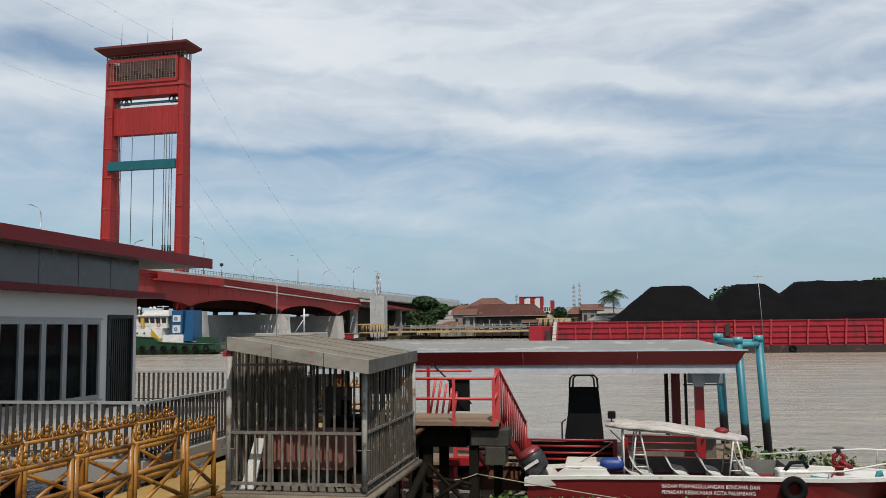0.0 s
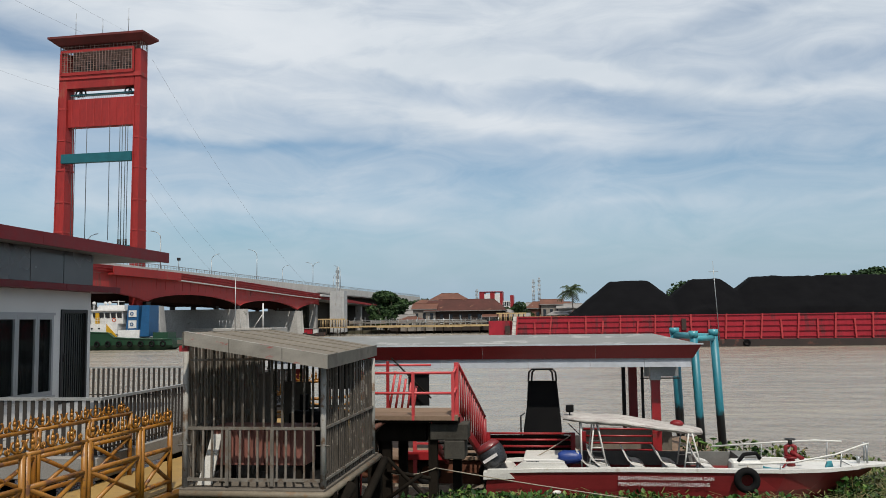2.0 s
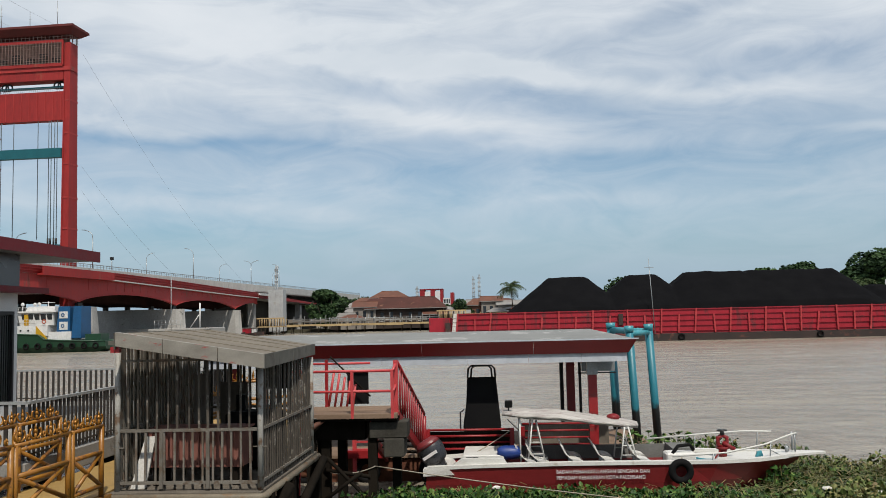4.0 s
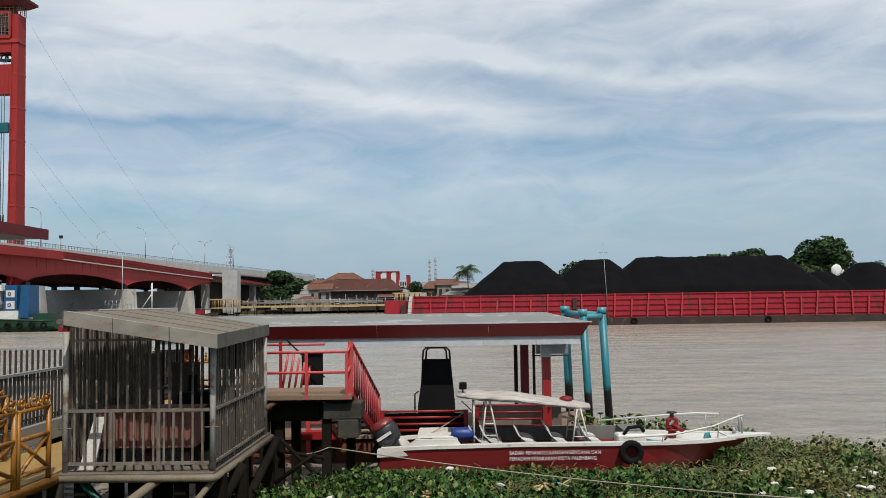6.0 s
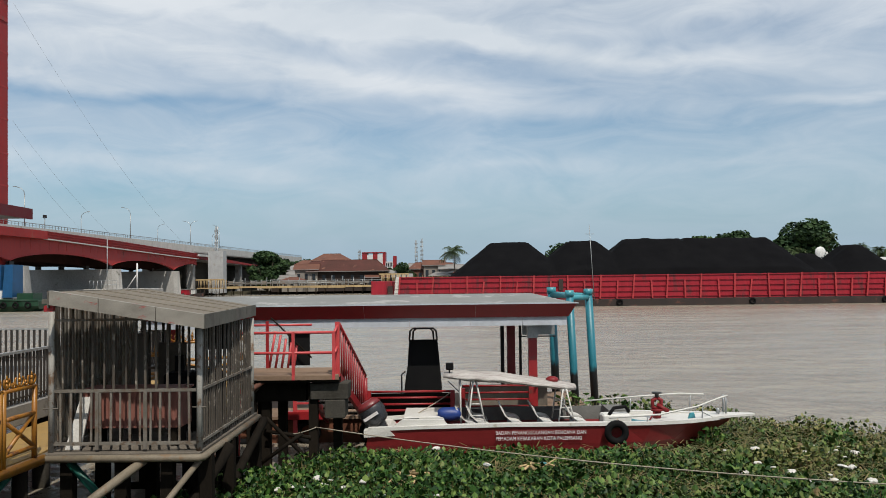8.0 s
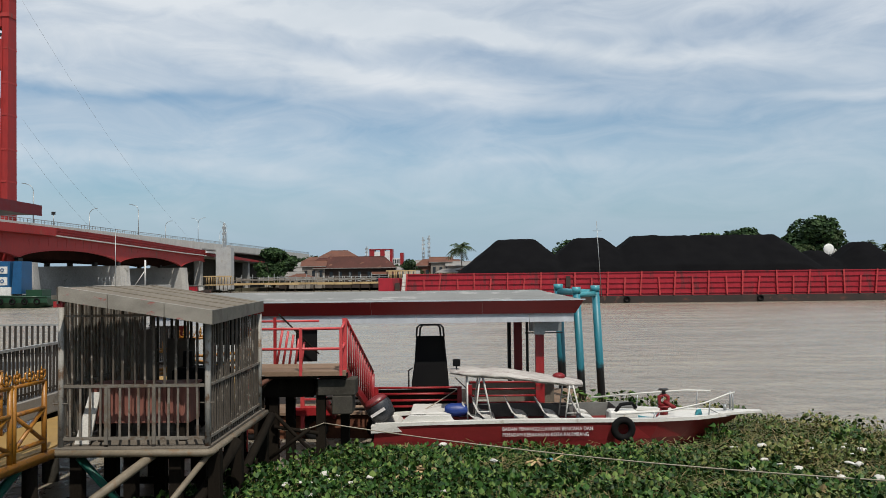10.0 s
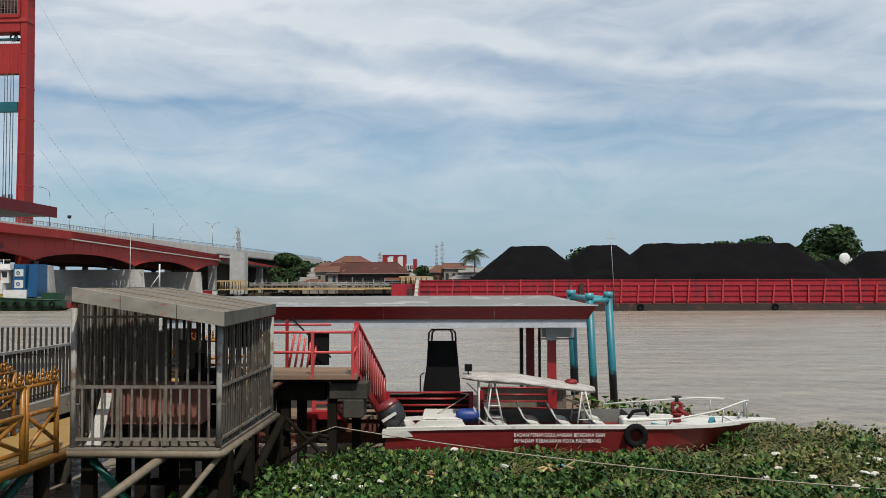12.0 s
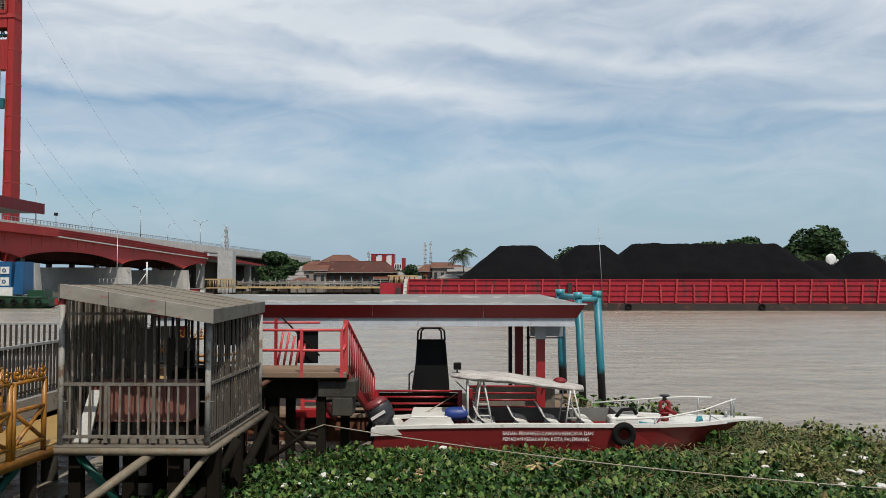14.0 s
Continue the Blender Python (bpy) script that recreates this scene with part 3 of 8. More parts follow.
prom = thing("promenade_piles", "round concrete piles under the promenade", "piles", (-8.6, 15, 0), kind="structure")
for y in (9.5, 12.5, 15.5, 18.5, 21.5, 24.5, 26.2):
    for x in (-8.5, -11.5, -14.5):
        piece("support_post", pil_me, prom, (x, y, 0))


# ---- slatted grey fences ----
def fence(points, z0, z1, label, slat_me, gap):
    t = thing("fence", label, "fence", (*points[0], z0))
    bm = B()
    for (ax, ay), (bx, by) in zip(points, points[1:]):
        d = Vector((bx - ax, by - ay, 0))
        n = Vector((-d.y, d.x, 0)).normalized() * 0.035
        a, b = Vector((ax, ay, z1)), Vector((bx, by, z1))
        up = Vector((0, 0, 0.05))
        hexa(bm, [a - n, b - n, b + n, a + n], [a - n + up, b - n + up, b + n + up, a + n + up])
    part("top_rail", bm, M_railtop, t, "pale worn steel top rail")
    bm = B()
    for (ax, ay), (bx, by) in zip(points, points[1:]):
        tube(bm, (ax, ay, z0 + 0.12), (bx, by, z0 + 0.12), 0.022, 4)
    part("bottom_rail", bm, M_fence, t)
    for (ax, ay), (bx, by) in zip(points, points[1:]):
        ln = math.hypot(bx - ax, by - ay)
        turn = Matrix.Rotation(math.atan2(by - ay, bx - ax), 3, "Z")
        k = int(ln / gap)
        for i in range(k):
            f = (i + 0.5) / k
            piece("slat", slat_me, t, (ax + (bx - ax) * f, ay + (by - ay) * f, z0), turn)
    return t


bm = B()
box(bm, -0.035, 0.035, -0.012, 0.012, 0.02, 0.995)
slat_me = mesh_of(bm, "slat", M_fence)
fence([(-13.5, 14.73), (-8.17, 14.66), (-8.17, 26.4)], 1.95, 2.93, "grey steel slatted fence with a pale top rail along the promenade", slat_me, 0.15)
fence([(-20.0, 26.45), (-8.2, 26.45)], 1.95, 2.90, "grey steel slatted fence at the water's edge", slat_me, 0.17)


# ---- riverside building ----
def riverside_building():
    XF = -11.3
    t = thing("riverside_building", "low white riverside building with red roof fascia and narrow windows", "building", (-15, 14, 1.95))
    wy = [18.21, 17.59, 16.87, 16.14, 15.44, 14.74, 14.04, 13.3]
    dy0, dy1 = 18.50, 19.60
    for dims in ((XF - 0.2, XF, 8, wy[-1], 1.96, 5.2), (XF - 0.2, XF, wy[-1], wy[0], 1.96, 2.74), (XF - 0.2, XF, wy[-1], wy[0], 4.50, 5.2), (XF - 0.2, XF, wy[0], dy0, 1.96, 5.2), (XF - 0.2, XF, dy0, dy1, 1.96, 2.49),
                 (XF - 0.2, XF, dy0, dy1, 4.64, 5.2), (XF - 0.2, XF, dy1, 19.78, 1.96, 5.2), (-20, XF - 0.2, 19.58, 19.78, 1.96, 5.2), (-20, XF - 0.2, 8, 8.2, 1.96, 5.2), (-20, -19.8, 8.2, 19.58, 1.96, 5.2)):
        boxpart("wall", dims, M_wall, t)
    # Lining boxes added so the rooms read dark behind the panes.
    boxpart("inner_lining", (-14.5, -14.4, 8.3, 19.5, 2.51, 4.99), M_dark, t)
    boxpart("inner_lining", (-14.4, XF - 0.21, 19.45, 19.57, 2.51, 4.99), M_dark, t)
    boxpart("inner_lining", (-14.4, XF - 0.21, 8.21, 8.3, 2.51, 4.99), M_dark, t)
    # Floor and ceiling have the room's shade in their colour too.
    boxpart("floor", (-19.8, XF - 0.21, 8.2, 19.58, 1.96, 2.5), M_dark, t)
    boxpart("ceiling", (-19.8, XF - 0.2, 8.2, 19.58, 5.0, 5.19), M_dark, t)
    # upper cladding with open joints
    y = 19.5
    for w in (1.25, 1.25, 1.35, 1.4, 1.4, 1.5, 1.5, 1.4):
        boxpart("cladding_panel", (-11.6, -11.1, y - w + 0.02, y, 5.205, 5.95), M_acp, t, "glossy grey metal cladding panel", 0.006)
        y -= w
    boxpart("cladding_panel", (-20, -11.62, 19.3, 19.5, 5.205, 5.95), M_acp, t)
    y = 20.45
    for w in (2.4, 2.4, 2.4, 2.4, 2.4):
        boxpart("ledge", (-11.75 if y > 20 else -11.25, -10.9, y - w + 0.006, y, 5.06, 5.20), M_acpred, t, "red metal ledge over the windows", 0.006)
        y -= w
    y = 22.3
    for w in (2.9, 2.9, 2.9, 2.9, 2.9):
        boxpart("roof_fascia", (-10.56, -10.5, y - w + 0.006, y, 5.93, 6.20), M_acpred, t, "dark red metal roof fascia")
        y -= w
    boxpart("roof", (-20.5, -10.57, 7.5, 22.3, 5.955, 6.19), M_roofgrey, t)
    # windows
    gb = B()
    tube(gb, (0, 0, 2.8), (0, 0, 4.44), 0.012, 6)
    gb_me = mesh_of(gb, "grille_bar", M_blacksteel)
    for a, b in zip(wy, wy[1:]):
        w = B()
        box(w, XF - 0.07, XF + 0.025, b + 0.004, b + 0.075, 2.74, 4.5)
        box(w, XF - 0.07, XF + 0.025, a - 0.075, a - 0.004, 2.74, 4.5)
        box(w, XF - 0.07, XF + 0.022, b + 0.075, a - 0.075, 2.74, 2.83)
        box(w, XF - 0.07, XF + 0.022, b + 0.075, a - 0.075, 4.41, 4.5)
        wf = part("window_frame", w, M_frame, t, "grey aluminium window frame")
        g = B()
        box(g, XF - 0.03, XF - 0.022, b + 0.075, a - 0.075, 2.83, 4.41)
        pane = part("pane", g, M_glass, wf)
        pane.visible_shadow = False
        for i in range(4):
            piece("grille_bar", gb_me, wf, (XF - 0.13, b + 0.13 + i * (a - b - 0.26) / 3, 0))
    bm = B()
    box(bm, XF - 0.02, XF + 0.03, wy[-1] - 0.06, wy[0] + 0.06, 4.502, 4.56)
    box(bm, XF - 0.02, XF + 0.05, wy[-1] - 0.06, wy[0] + 0.06, 2.68, 2.738)
    part("window_sill", bm, M_frame, t)
    # ribbed dark door
    bm = B()
    box(bm, XF - 0.1, XF + 0.03, dy0, dy0 + 0.07, 2.5, 4.64)
    box(bm, XF - 0.1, XF + 0.03, dy1 - 0.07, dy1, 2.5, 4.64)
    box(bm, XF - 0.1, XF + 0.03, dy0 + 0.07, dy1 - 0.07, 4.56, 4.64)
    part("door_frame", bm, M_blacksteel, t)
    bm = B()
    box(bm, XF - 0.09, XF - 0.05, dy0 + 0.07, dy1 - 0.07, 2.5, 4.56)
    k, ribs = 11, []
    for i in range(k):
        yy = dy0 + 0.1 + i * (dy1 - dy0 - 0.2) / (k - 1)
        ribs.append((XF - 0.0495, XF - 0.025, yy - 0.02, yy + 0.02, 2.52, 4.54))
    d = part("door", bm, M_door, t, "closed blackish ribbed metal door")
    for q in ribs:
        boxpart("rib", q, M_door, d)
    tubepart("handle", (XF - 0.0, dy0 + 0.16, 3.45), (XF - 0.0, dy0 + 0.16, 3.65), 0.02, M_blacksteel, d)
    return t


riverside_building()


# ---- golden gangway ----
orn = B()
for s_ in (-1, 1):
    pipe(orn, [(0.0, 0, 0.02), (s_ * 0.05, 0, 0.022), (s_ * 0.095, 0, 0.05), (s_ * 0.118, 0, 0.10), (s_ * 0.105, 0, 0.15), (s_ * 0.082, 0, 0.158)], 0.017, 6)
tube(orn, (0, 0, 0), (0, 0, 0.10), 0.016, 6, 0.026)
tube(orn, (0, 0, 0.10), (0, 0, 0.155), 0.034, 6, 0.022)
tube(orn, (0, 0, 0.155), (0, 0, 0.225), 0.022, 6, 0.003)
orn_me = mesh_of(orn, "ornament", M_crown)
curl = B()
for s_ in (-1, 1):
    pipe(curl, [(0.0, 0, 0.015), (s_ * 0.035, 0, 0.025), (s_ * 0.05, 0, 0.06), (s_ * 0.03, 0, 0.085)], 0.014, 6)
tube(curl, (0, 0, 0), (0, 0, 0.11), 0.016, 6, 0.005)
curl_me = mesh_of(curl, "small_ornament", M_crown)


def gold_rail(t, a, b, z0, z1, orn_on=True):
    """One railing panel: two posts, three rails, a cross brace and gilded ornaments."""
    a, b = Vector((*a, 0)), Vector((*b, 0))
    d = (b - a).normalized()
    bm = B()
    tube(bm, a + Vector((0, 0, z1)) - d * 0.04, b + Vector((0, 0, z1)) + d * 0.04, 0.033, 8)
    pn = part("handrail", bm, M_gold, t)
    for p in (a, b):
        bm = B()
        tube(bm, p + Vector((0, 0, z0 - 0.05)), p + Vector((0, 0, z1)), 0.042, 8)
        part("post", bm, M_gold, pn)
    for f in (0.62, 0.14):
        bm = B()
        z = z0 + (z1 - z0) * f
        tube(bm, a + Vector((0, 0, z)), b + Vector((0, 0, z)), 0.037, 8)
        part("rail", bm, M_gold, pn)
    zl, zh = z0 + (z1 - z0) * 0.14, z0 + (z1 - z0) * 0.62
    for p, q in ((a, b), (b, a)):
        bm = B()
        tube(bm, p + Vector((0, 0, zl)), q + Vector((0, 0, zh)), 0.034, 8)
        part("brace", bm, M_gold, pn)
    if orn_on:
        k = max(2, round((b - a).length / 0.19))
        turn = Matrix.Rotation(math.atan2(d.y, d.x), 3, "Z")
        for i in range(k):
            p = a + (b - a) * ((i + 0.5) / k)
            piece("ornament" if i % 2 == 0 else "small_ornament", orn_me if i % 2 == 0 else curl_me, pn, (p.x, p.y, z1 + 0.025), turn @ Matrix.Rotation(random.uniform(-0.25, 0.25), 3, "Z"))


GX = lambda y: -6.56 - (14.04 - y) * 0.0735   # line of the river-side railing
HX = lambda y: -8.02 - (15.56 - y) * 0.099   # line of the land-side railing
gang = thing("gangway", "ochre painted steel gangway with gilded ornaments on its railings", "gangway", (-7.5, 10, 1.5))
for y1, y0 in ((14.04, 13.18), (13.08, 11.78), (11.68, 10.48), (10.38, 9.1), (9.0, 7.7), (7.6, 6.3), (6.2, 4.9)):
    gold_rail(gang, (GX(y0), y0), (GX(y1), y1), 1.5, 2.62)
for y1, y0 in ((15.50, 14.35), (14.25, 13.0), (12.9, 11.65), (11.55, 10.3), (10.2, 8.9), (8.8, 7.5), (7.4, 6.1)):
    gold_rail(gang, (HX(y0) + 0.0, y0), (HX(y1) + 0.0, y1), 1.5, 2.62)
bm = B()
hexa(bm, [(-8.75, 4.65, 1.42), (-7.25, 4.65, 1.42), (-6.60, 14.2, 1.42), (-6.72, 18.2, 1.42), (-8.0, 18.2, 1.42)],
     [(-8.75, 4.65, 1.49), (-7.25, 4.65, 1.49), (-6.60, 14.2, 1.49), (-6.72, 18.2, 1.49), (-8.0, 18.2, 1.49)])
part("deck", bm, M_golddeck, gang, "worn ochre deck plate")
tubepart("edge_pipe", (GX(4.7), 4.7, 1.40), (GX(14.3), 14.3, 1.40), 0.085, M_gold, gang)
for y in (6.5, 9.0, 11.7, 13.9):
    bm = B()
    tube(bm, (GX(y) - 0.15, y, -1), (GX(y) - 0.15, y, 1.41), 0.12, 10)
    part("support_post", bm, M_wood, gang)
for y in (9.5, 12.6):
    tubepart("brace", (GX(y) + 0.05, y, 1.35), (-8.0, y + 0.5, 0.1), 0.06, M_green, gang, "teal green pipe brace")
tubepart("brace", (-6.75, 13.6, 1.3), (-7.6, 12.4, -0.2), 0.07, M_green, gang, "teal green pipe brace")
tubepart("brace", (-5.2, 12.2, 0.25), (-7.4, 11.9, 0.75), 0.08, M_green, gang, "teal green pipe brace")

# rear link from the shed to the landing
link = thing("gangway", "short ochre gangway behind the shed", "gangway", (-5.5, 19, 1.6))
bm = B()
hexa(bm, [(-7.6, 18.25, 1.45), (-4.5, 18.25, 1.45), (-4.5, 20.6, 1.9), (-7.6, 20.6, 1.9)], [(-7.6, 18.25, 1.52), (-4.5, 18.25, 1.52), (-4.5, 20.6, 1.97), (-7.6, 20.6, 1.97)])
part("deck", bm, M_golddeck, link)
for (a, b, z) in (((-7.6, 18.4), (-6.2, 19.6), 1.6), ((-6.1, 19.6), (-4.6, 20.9), 1.85)):
    gold_rail(link, a, b, z, z + 1.05)
for x, y in ((-7.3, 18.6), (-4.8, 18.8), (-7.2, 20.4), (-4.9, 20.4)):
    tubepart("support_post", (x, y, -1), (x, y, 1.5), 0.1, M_wood, link)


# ---- barred shed on its platform ----
def shed():
    X0, X1, Y0, Y1, Z0 = -6.52, -4.06, 14.55, 18.5, 1.5
    base = thing("shed_platform", "weathered timber platform on piles with a pale pipe edge", "platform", (-5.3, 16, 1.4))
    for i in range(11):
        y = Y0 - 0.18 + i * 0.40
        bm = B()
        box(bm, X0 - 0.12, X1 + 0.05, y, y + 0.385, 1.40, 1.46)
        part("plank", bm, M_plywood, base)
    bm = B()
    pipe(bm, [(X0 - 0.25, Y0 - 0.28, 1.40), (X1 + 0.08, Y0 - 0.28, 1.40), (X1 + 0.12, Y0 - 0.22, 1.40), (X1 + 0.13, Y1 + 0.05, 1.40)], 0.062, 10)
    part("edge_pipe", bm, M_pipe, base, "weathered white pipe edge")
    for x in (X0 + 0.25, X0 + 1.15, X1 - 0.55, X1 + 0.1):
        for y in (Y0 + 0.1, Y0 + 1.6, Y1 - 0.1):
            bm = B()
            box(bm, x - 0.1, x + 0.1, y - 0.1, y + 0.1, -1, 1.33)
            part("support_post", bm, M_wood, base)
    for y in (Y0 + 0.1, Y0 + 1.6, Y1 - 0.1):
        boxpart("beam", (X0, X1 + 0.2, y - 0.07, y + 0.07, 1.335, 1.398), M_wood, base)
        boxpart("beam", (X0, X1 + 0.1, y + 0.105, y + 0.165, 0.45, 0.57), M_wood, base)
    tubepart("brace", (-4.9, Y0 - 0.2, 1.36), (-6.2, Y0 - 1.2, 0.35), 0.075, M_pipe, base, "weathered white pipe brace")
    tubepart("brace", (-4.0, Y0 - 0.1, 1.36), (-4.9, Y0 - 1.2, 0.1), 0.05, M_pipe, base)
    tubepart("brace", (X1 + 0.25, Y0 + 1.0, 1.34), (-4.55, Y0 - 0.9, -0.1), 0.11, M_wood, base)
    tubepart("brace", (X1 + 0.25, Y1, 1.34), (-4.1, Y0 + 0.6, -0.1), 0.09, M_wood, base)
    tubepart("brace", (X0 + 0.3, Y0, 1.3), (X0 + 1.1, Y0 + 0.3, 0.2), 0.07, M_green, base, "teal green pipe brace")

    t = thing("shed", "weathered grey barred shed with a sloping roof and peeling fascia", "shed", (-5.3, 16.1, 1.46))
    zt = lambda x: 3.89 - (x - X0) * 0.163     # underside of the roof
    for (x, y) in ((X0, Y0), (X1, Y0), (X1, Y1), (X0, Y1)):
        bm = B()
        tube(bm, (x, y, 1.46), (x, y, zt(x)), 0.048, 10)
        p = part("corner_post", bm, M_post, t, "pale grey corner post")
        bm = B()
        tube(bm, (x - 0.12, y - 0.02, 2.18), (x + 0.12, y - 0.02, 2.18), 0.012, 6)
        part("bracket", bm, M_bar, p)

    def bars(n, a, b, z0f, z1f, wdt, jit, m=M_bardark, name="bar"):
        for i in range(n):
            f = (i + 1) / (n + 1)
            x, y = a[0] + (b[0] - a[0]) * f + random.uniform(-jit, jit), a[1] + (b[1] - a[1]) * f
            bm = B()
            q = wdt * random.choice((0.8, 1, 1, 1.15))
            lean = random.uniform(-0.012, 0.012)
            zz0, zz1 = z0f(x), z1f(x)
            ux, uy = (q, 0.012) if abs(b[0] - a[0]) > abs(b[1] - a[1]) else (0.012, q)
            hexa(bm, [(x - ux, y - uy, zz0), (x + ux, y - uy, zz0), (x + ux, y + uy, zz0), (x - ux, y + uy, zz0)],
                 [(x - ux + lean, y - uy, zz1), (x + ux + lean, y - uy, zz1), (x + ux + lean, y + uy, zz1), (x - ux + lean, y + uy, zz1)])
            part(name, bm, m, t)

    for z in (2.44, 1.57):
        boxpart("rail", (X0 + 0.05, X1 - 0.05, Y0 - 0.02, Y0 + 0.03, z, z + 0.05), M_bar, t)
        boxpart("rail", (X1 - 0.025, X1 + 0.025, Y0 + 0.05, Y1 - 0.05, z, z + 0.045), M_bar, t)
        boxpart("rail", (X0 - 0.025, X0 + 0.025, Y0 + 0.05, Y1 - 0.05, z, z + 0.045), M_bar, t)
        boxpart("rail", (X0 + 0.05, X1 - 0.05, Y1 - 0.02, Y1 + 0.03, z, z + 0.05), M_bar, t)
    boxpart("rail", (X0 + 0.05, X0 + 1.6, Y0 - 0.015, Y0 + 0.025, 3.62, 3.66), M_bar, t)
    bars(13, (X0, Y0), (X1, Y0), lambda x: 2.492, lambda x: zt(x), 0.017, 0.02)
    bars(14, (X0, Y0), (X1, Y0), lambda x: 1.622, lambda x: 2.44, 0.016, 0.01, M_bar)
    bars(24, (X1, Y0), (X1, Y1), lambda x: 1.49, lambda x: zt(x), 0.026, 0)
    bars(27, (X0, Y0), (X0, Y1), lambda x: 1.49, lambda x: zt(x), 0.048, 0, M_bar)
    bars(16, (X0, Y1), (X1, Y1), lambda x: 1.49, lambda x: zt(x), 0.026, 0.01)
    # wide slats of the lower front
    for x in (-5.75, -4.95):
        boxpart("bar", (x - 0.03, x + 0.03, Y0 - 0.045, Y0 - 0.022, 1.5, 2.44), M_bar, t)
    boxpart("panel", (X0 + 0.5, X0 + 1.1, Y1 - 0.055, Y1 - 0.035, 1.6, 3.0), M_plywood, t, "dark weathered plywood panel")
    # roof
    rx0, rx1, ry0, ry1 = -6.33, -3.83, 14.0, 18.8
    RX = lambda y: rx1 - 0.042 * (y - ry0)     # the river-side eave runs slightly askew
    th = 0.205
    z = lambda x: 3.915 - (x - rx0) * 0.165
    bm = B()
    cuts = [rx0, rx0 + 0.80, rx0 + 1.72, rx1]
    def slope(y0, y1, lo, hi):
        e0, e1 = RX(y0) - 0.03, RX(y1) - 0.03
        hexa(bm, [(rx0, y0, z(rx0) + lo), (e0, y0, z(e0) + lo), (e1, y1, z(e1) + lo), (rx0, y1, z(rx0) + lo)],
             [(rx0, y0, z(rx0) + hi), (e0, y0, z(e0) + hi), (e1, y1, z(e1) + hi), (rx0, y1, z(rx0) + hi)])

    slope(ry0 + 0.03, ry1, th - 0.05, th)
    rf = part("roof", bm, M_shedroof, t, "grey-brown weathered roof sheet")
    for f in (0.22, 0.45, 0.68, 0.86):
        bm = B()
        yy = ry0 + (ry1 - ry0) * f
        slope(yy, yy + 0.05, th, th + 0.014)
        part("roof_batten", bm, M_shedroof, rf)
    bm = B()
    slope(ry0 + 0.032, ry0 + 0.16, th + 0.001, th + 0.018)
    part("roof_edge_strip", bm, M_fascia, rf, "pale bent edge strip")
    for a, b in zip(cuts, cuts[1:]):
        bm = B()
        g = 0.006
        hexa(bm, [(a + g, ry0, z(a + g) - 0.005), (b - g, ry0, z(b - g) - 0.005), (b - g, ry0 + 0.03, z(b - g) - 0.005), (a + g, ry0 + 0.03, z(a + g) - 0.005)],
             [(a + g, ry0, z(a + g) + th + 0.02), (b - g, ry0, z(b - g) + th + 0.02), (b - g, ry0 + 0.03, z(b - g) + th + 0.02), (a + g, ry0 + 0.03, z(a + g) + th + 0.02)])
        part("fascia", bm, M_fascia, t, "pale grey fascia board with red paint showing through")
    for a, b in ((ry0 + 0.032, ry0 + 2.4), (ry0 + 2.41, ry1)):
        bm = B()
        p, q = RX(a), RX(b)
        hexa(bm, [(p - 0.03, a, z(p) - 0.005), (p, a, z(p) - 0.005), (q, b, z(q) - 0.005), (q - 0.03, b, z(q) - 0.005)],
             [(p - 0.03, a, z(p) + th + 0.02), (p, a, z(p) + th + 0.02), (q, b, z(q) + th + 0.02), (q - 0.03, b, z(q) + th + 0.02)])
        part("fascia", bm, M_fasciaside, t)
    boxpart("rafter", (rx0 - 0.13, rx0 + 0.1, ry0 + 0.05, ry0 + 0.12, 3.93, 4.0), M_fasciaside, t)
    boxpart("rafter", (rx0 - 0.1, rx0 + 0.05, ry0 + 0.06, ry0 + 0.14, 3.80, 3.90), M_red, t, "red painted rafter end")
    boxpart("gutter", (rx0 - 0.02, rx0 - 0.002, ry0, ry1, 3.86, 4.13), M_fasciaside, t)


shed()

# what the shed holds
chest = thing("metal_chest", "faded red ribbed metal chest inside the barred shed", "chest", (-5.1, 15.2, 1.46))
boxpart("body", (-6.16, -4.50, 14.95, 15.6, 1.78, 2.40), M_boxred, chest)
for i in range(14):
    x = -6.12 + i * 0.119
    boxpart("rib", (x, x + 0.05, 14.925, 14.948, 1.79, 2.39), M_boxred, chest)
boxpart("lid", (-6.20, -4.46, 14.90, 15.65, 2.402, 2.44), M_boxred, chest, "faded red lid", 0.01)
for x in (-6.08, -4.68):
    boxpart("foot", (x, x + 0.12, 15.0, 15.5, 1.46, 1.778), M_wood, chest)
bm = B()
hexa(bm, [(-6.38, 14.75, 1.465), (-6.12, 14.75, 1.465), (-6.12, 14.80, 1.465), (-6.38, 14.80, 1.465)], [(-6.18, 14.9, 2.32), (-6.0, 14.9, 2.32), (-6.0, 14.94, 2.32), (-6.18, 14.94, 2.32)])
solid("board", bm, M_white, "dirty white board leaning inside the shed", "board")
eng = thing("generator", "dark machine with pipes at the back of the shed", "machine", (-4.8, 16.8, 1.46))
boxpart("body", (-5.3, -4.3, 16.5, 17.2, 1.5, 2.55), M_black, eng, "", 0.06)
boxpart("hood", (-4.75, -4.2, 16.9, 17.3, 2.95, 3.5), M_black, eng, "", 0.03)
tubepart("stand", (-4.5, 17.1, 2.5), (-4.5, 17.1, 2.98), 0.04, M_black, eng)
tubepart("exhaust", (-5.1, 16.9, 2.5), (-5.1, 16.9, 2.85), 0.09, M_black, eng)
bm = B()
box(bm, -5.78, -5.5, 16.2, 16.3, 1.462, 3.3)
solid("board", bm, M_plywood, "tall dark plank standing in the shed", "board")
tb = B()
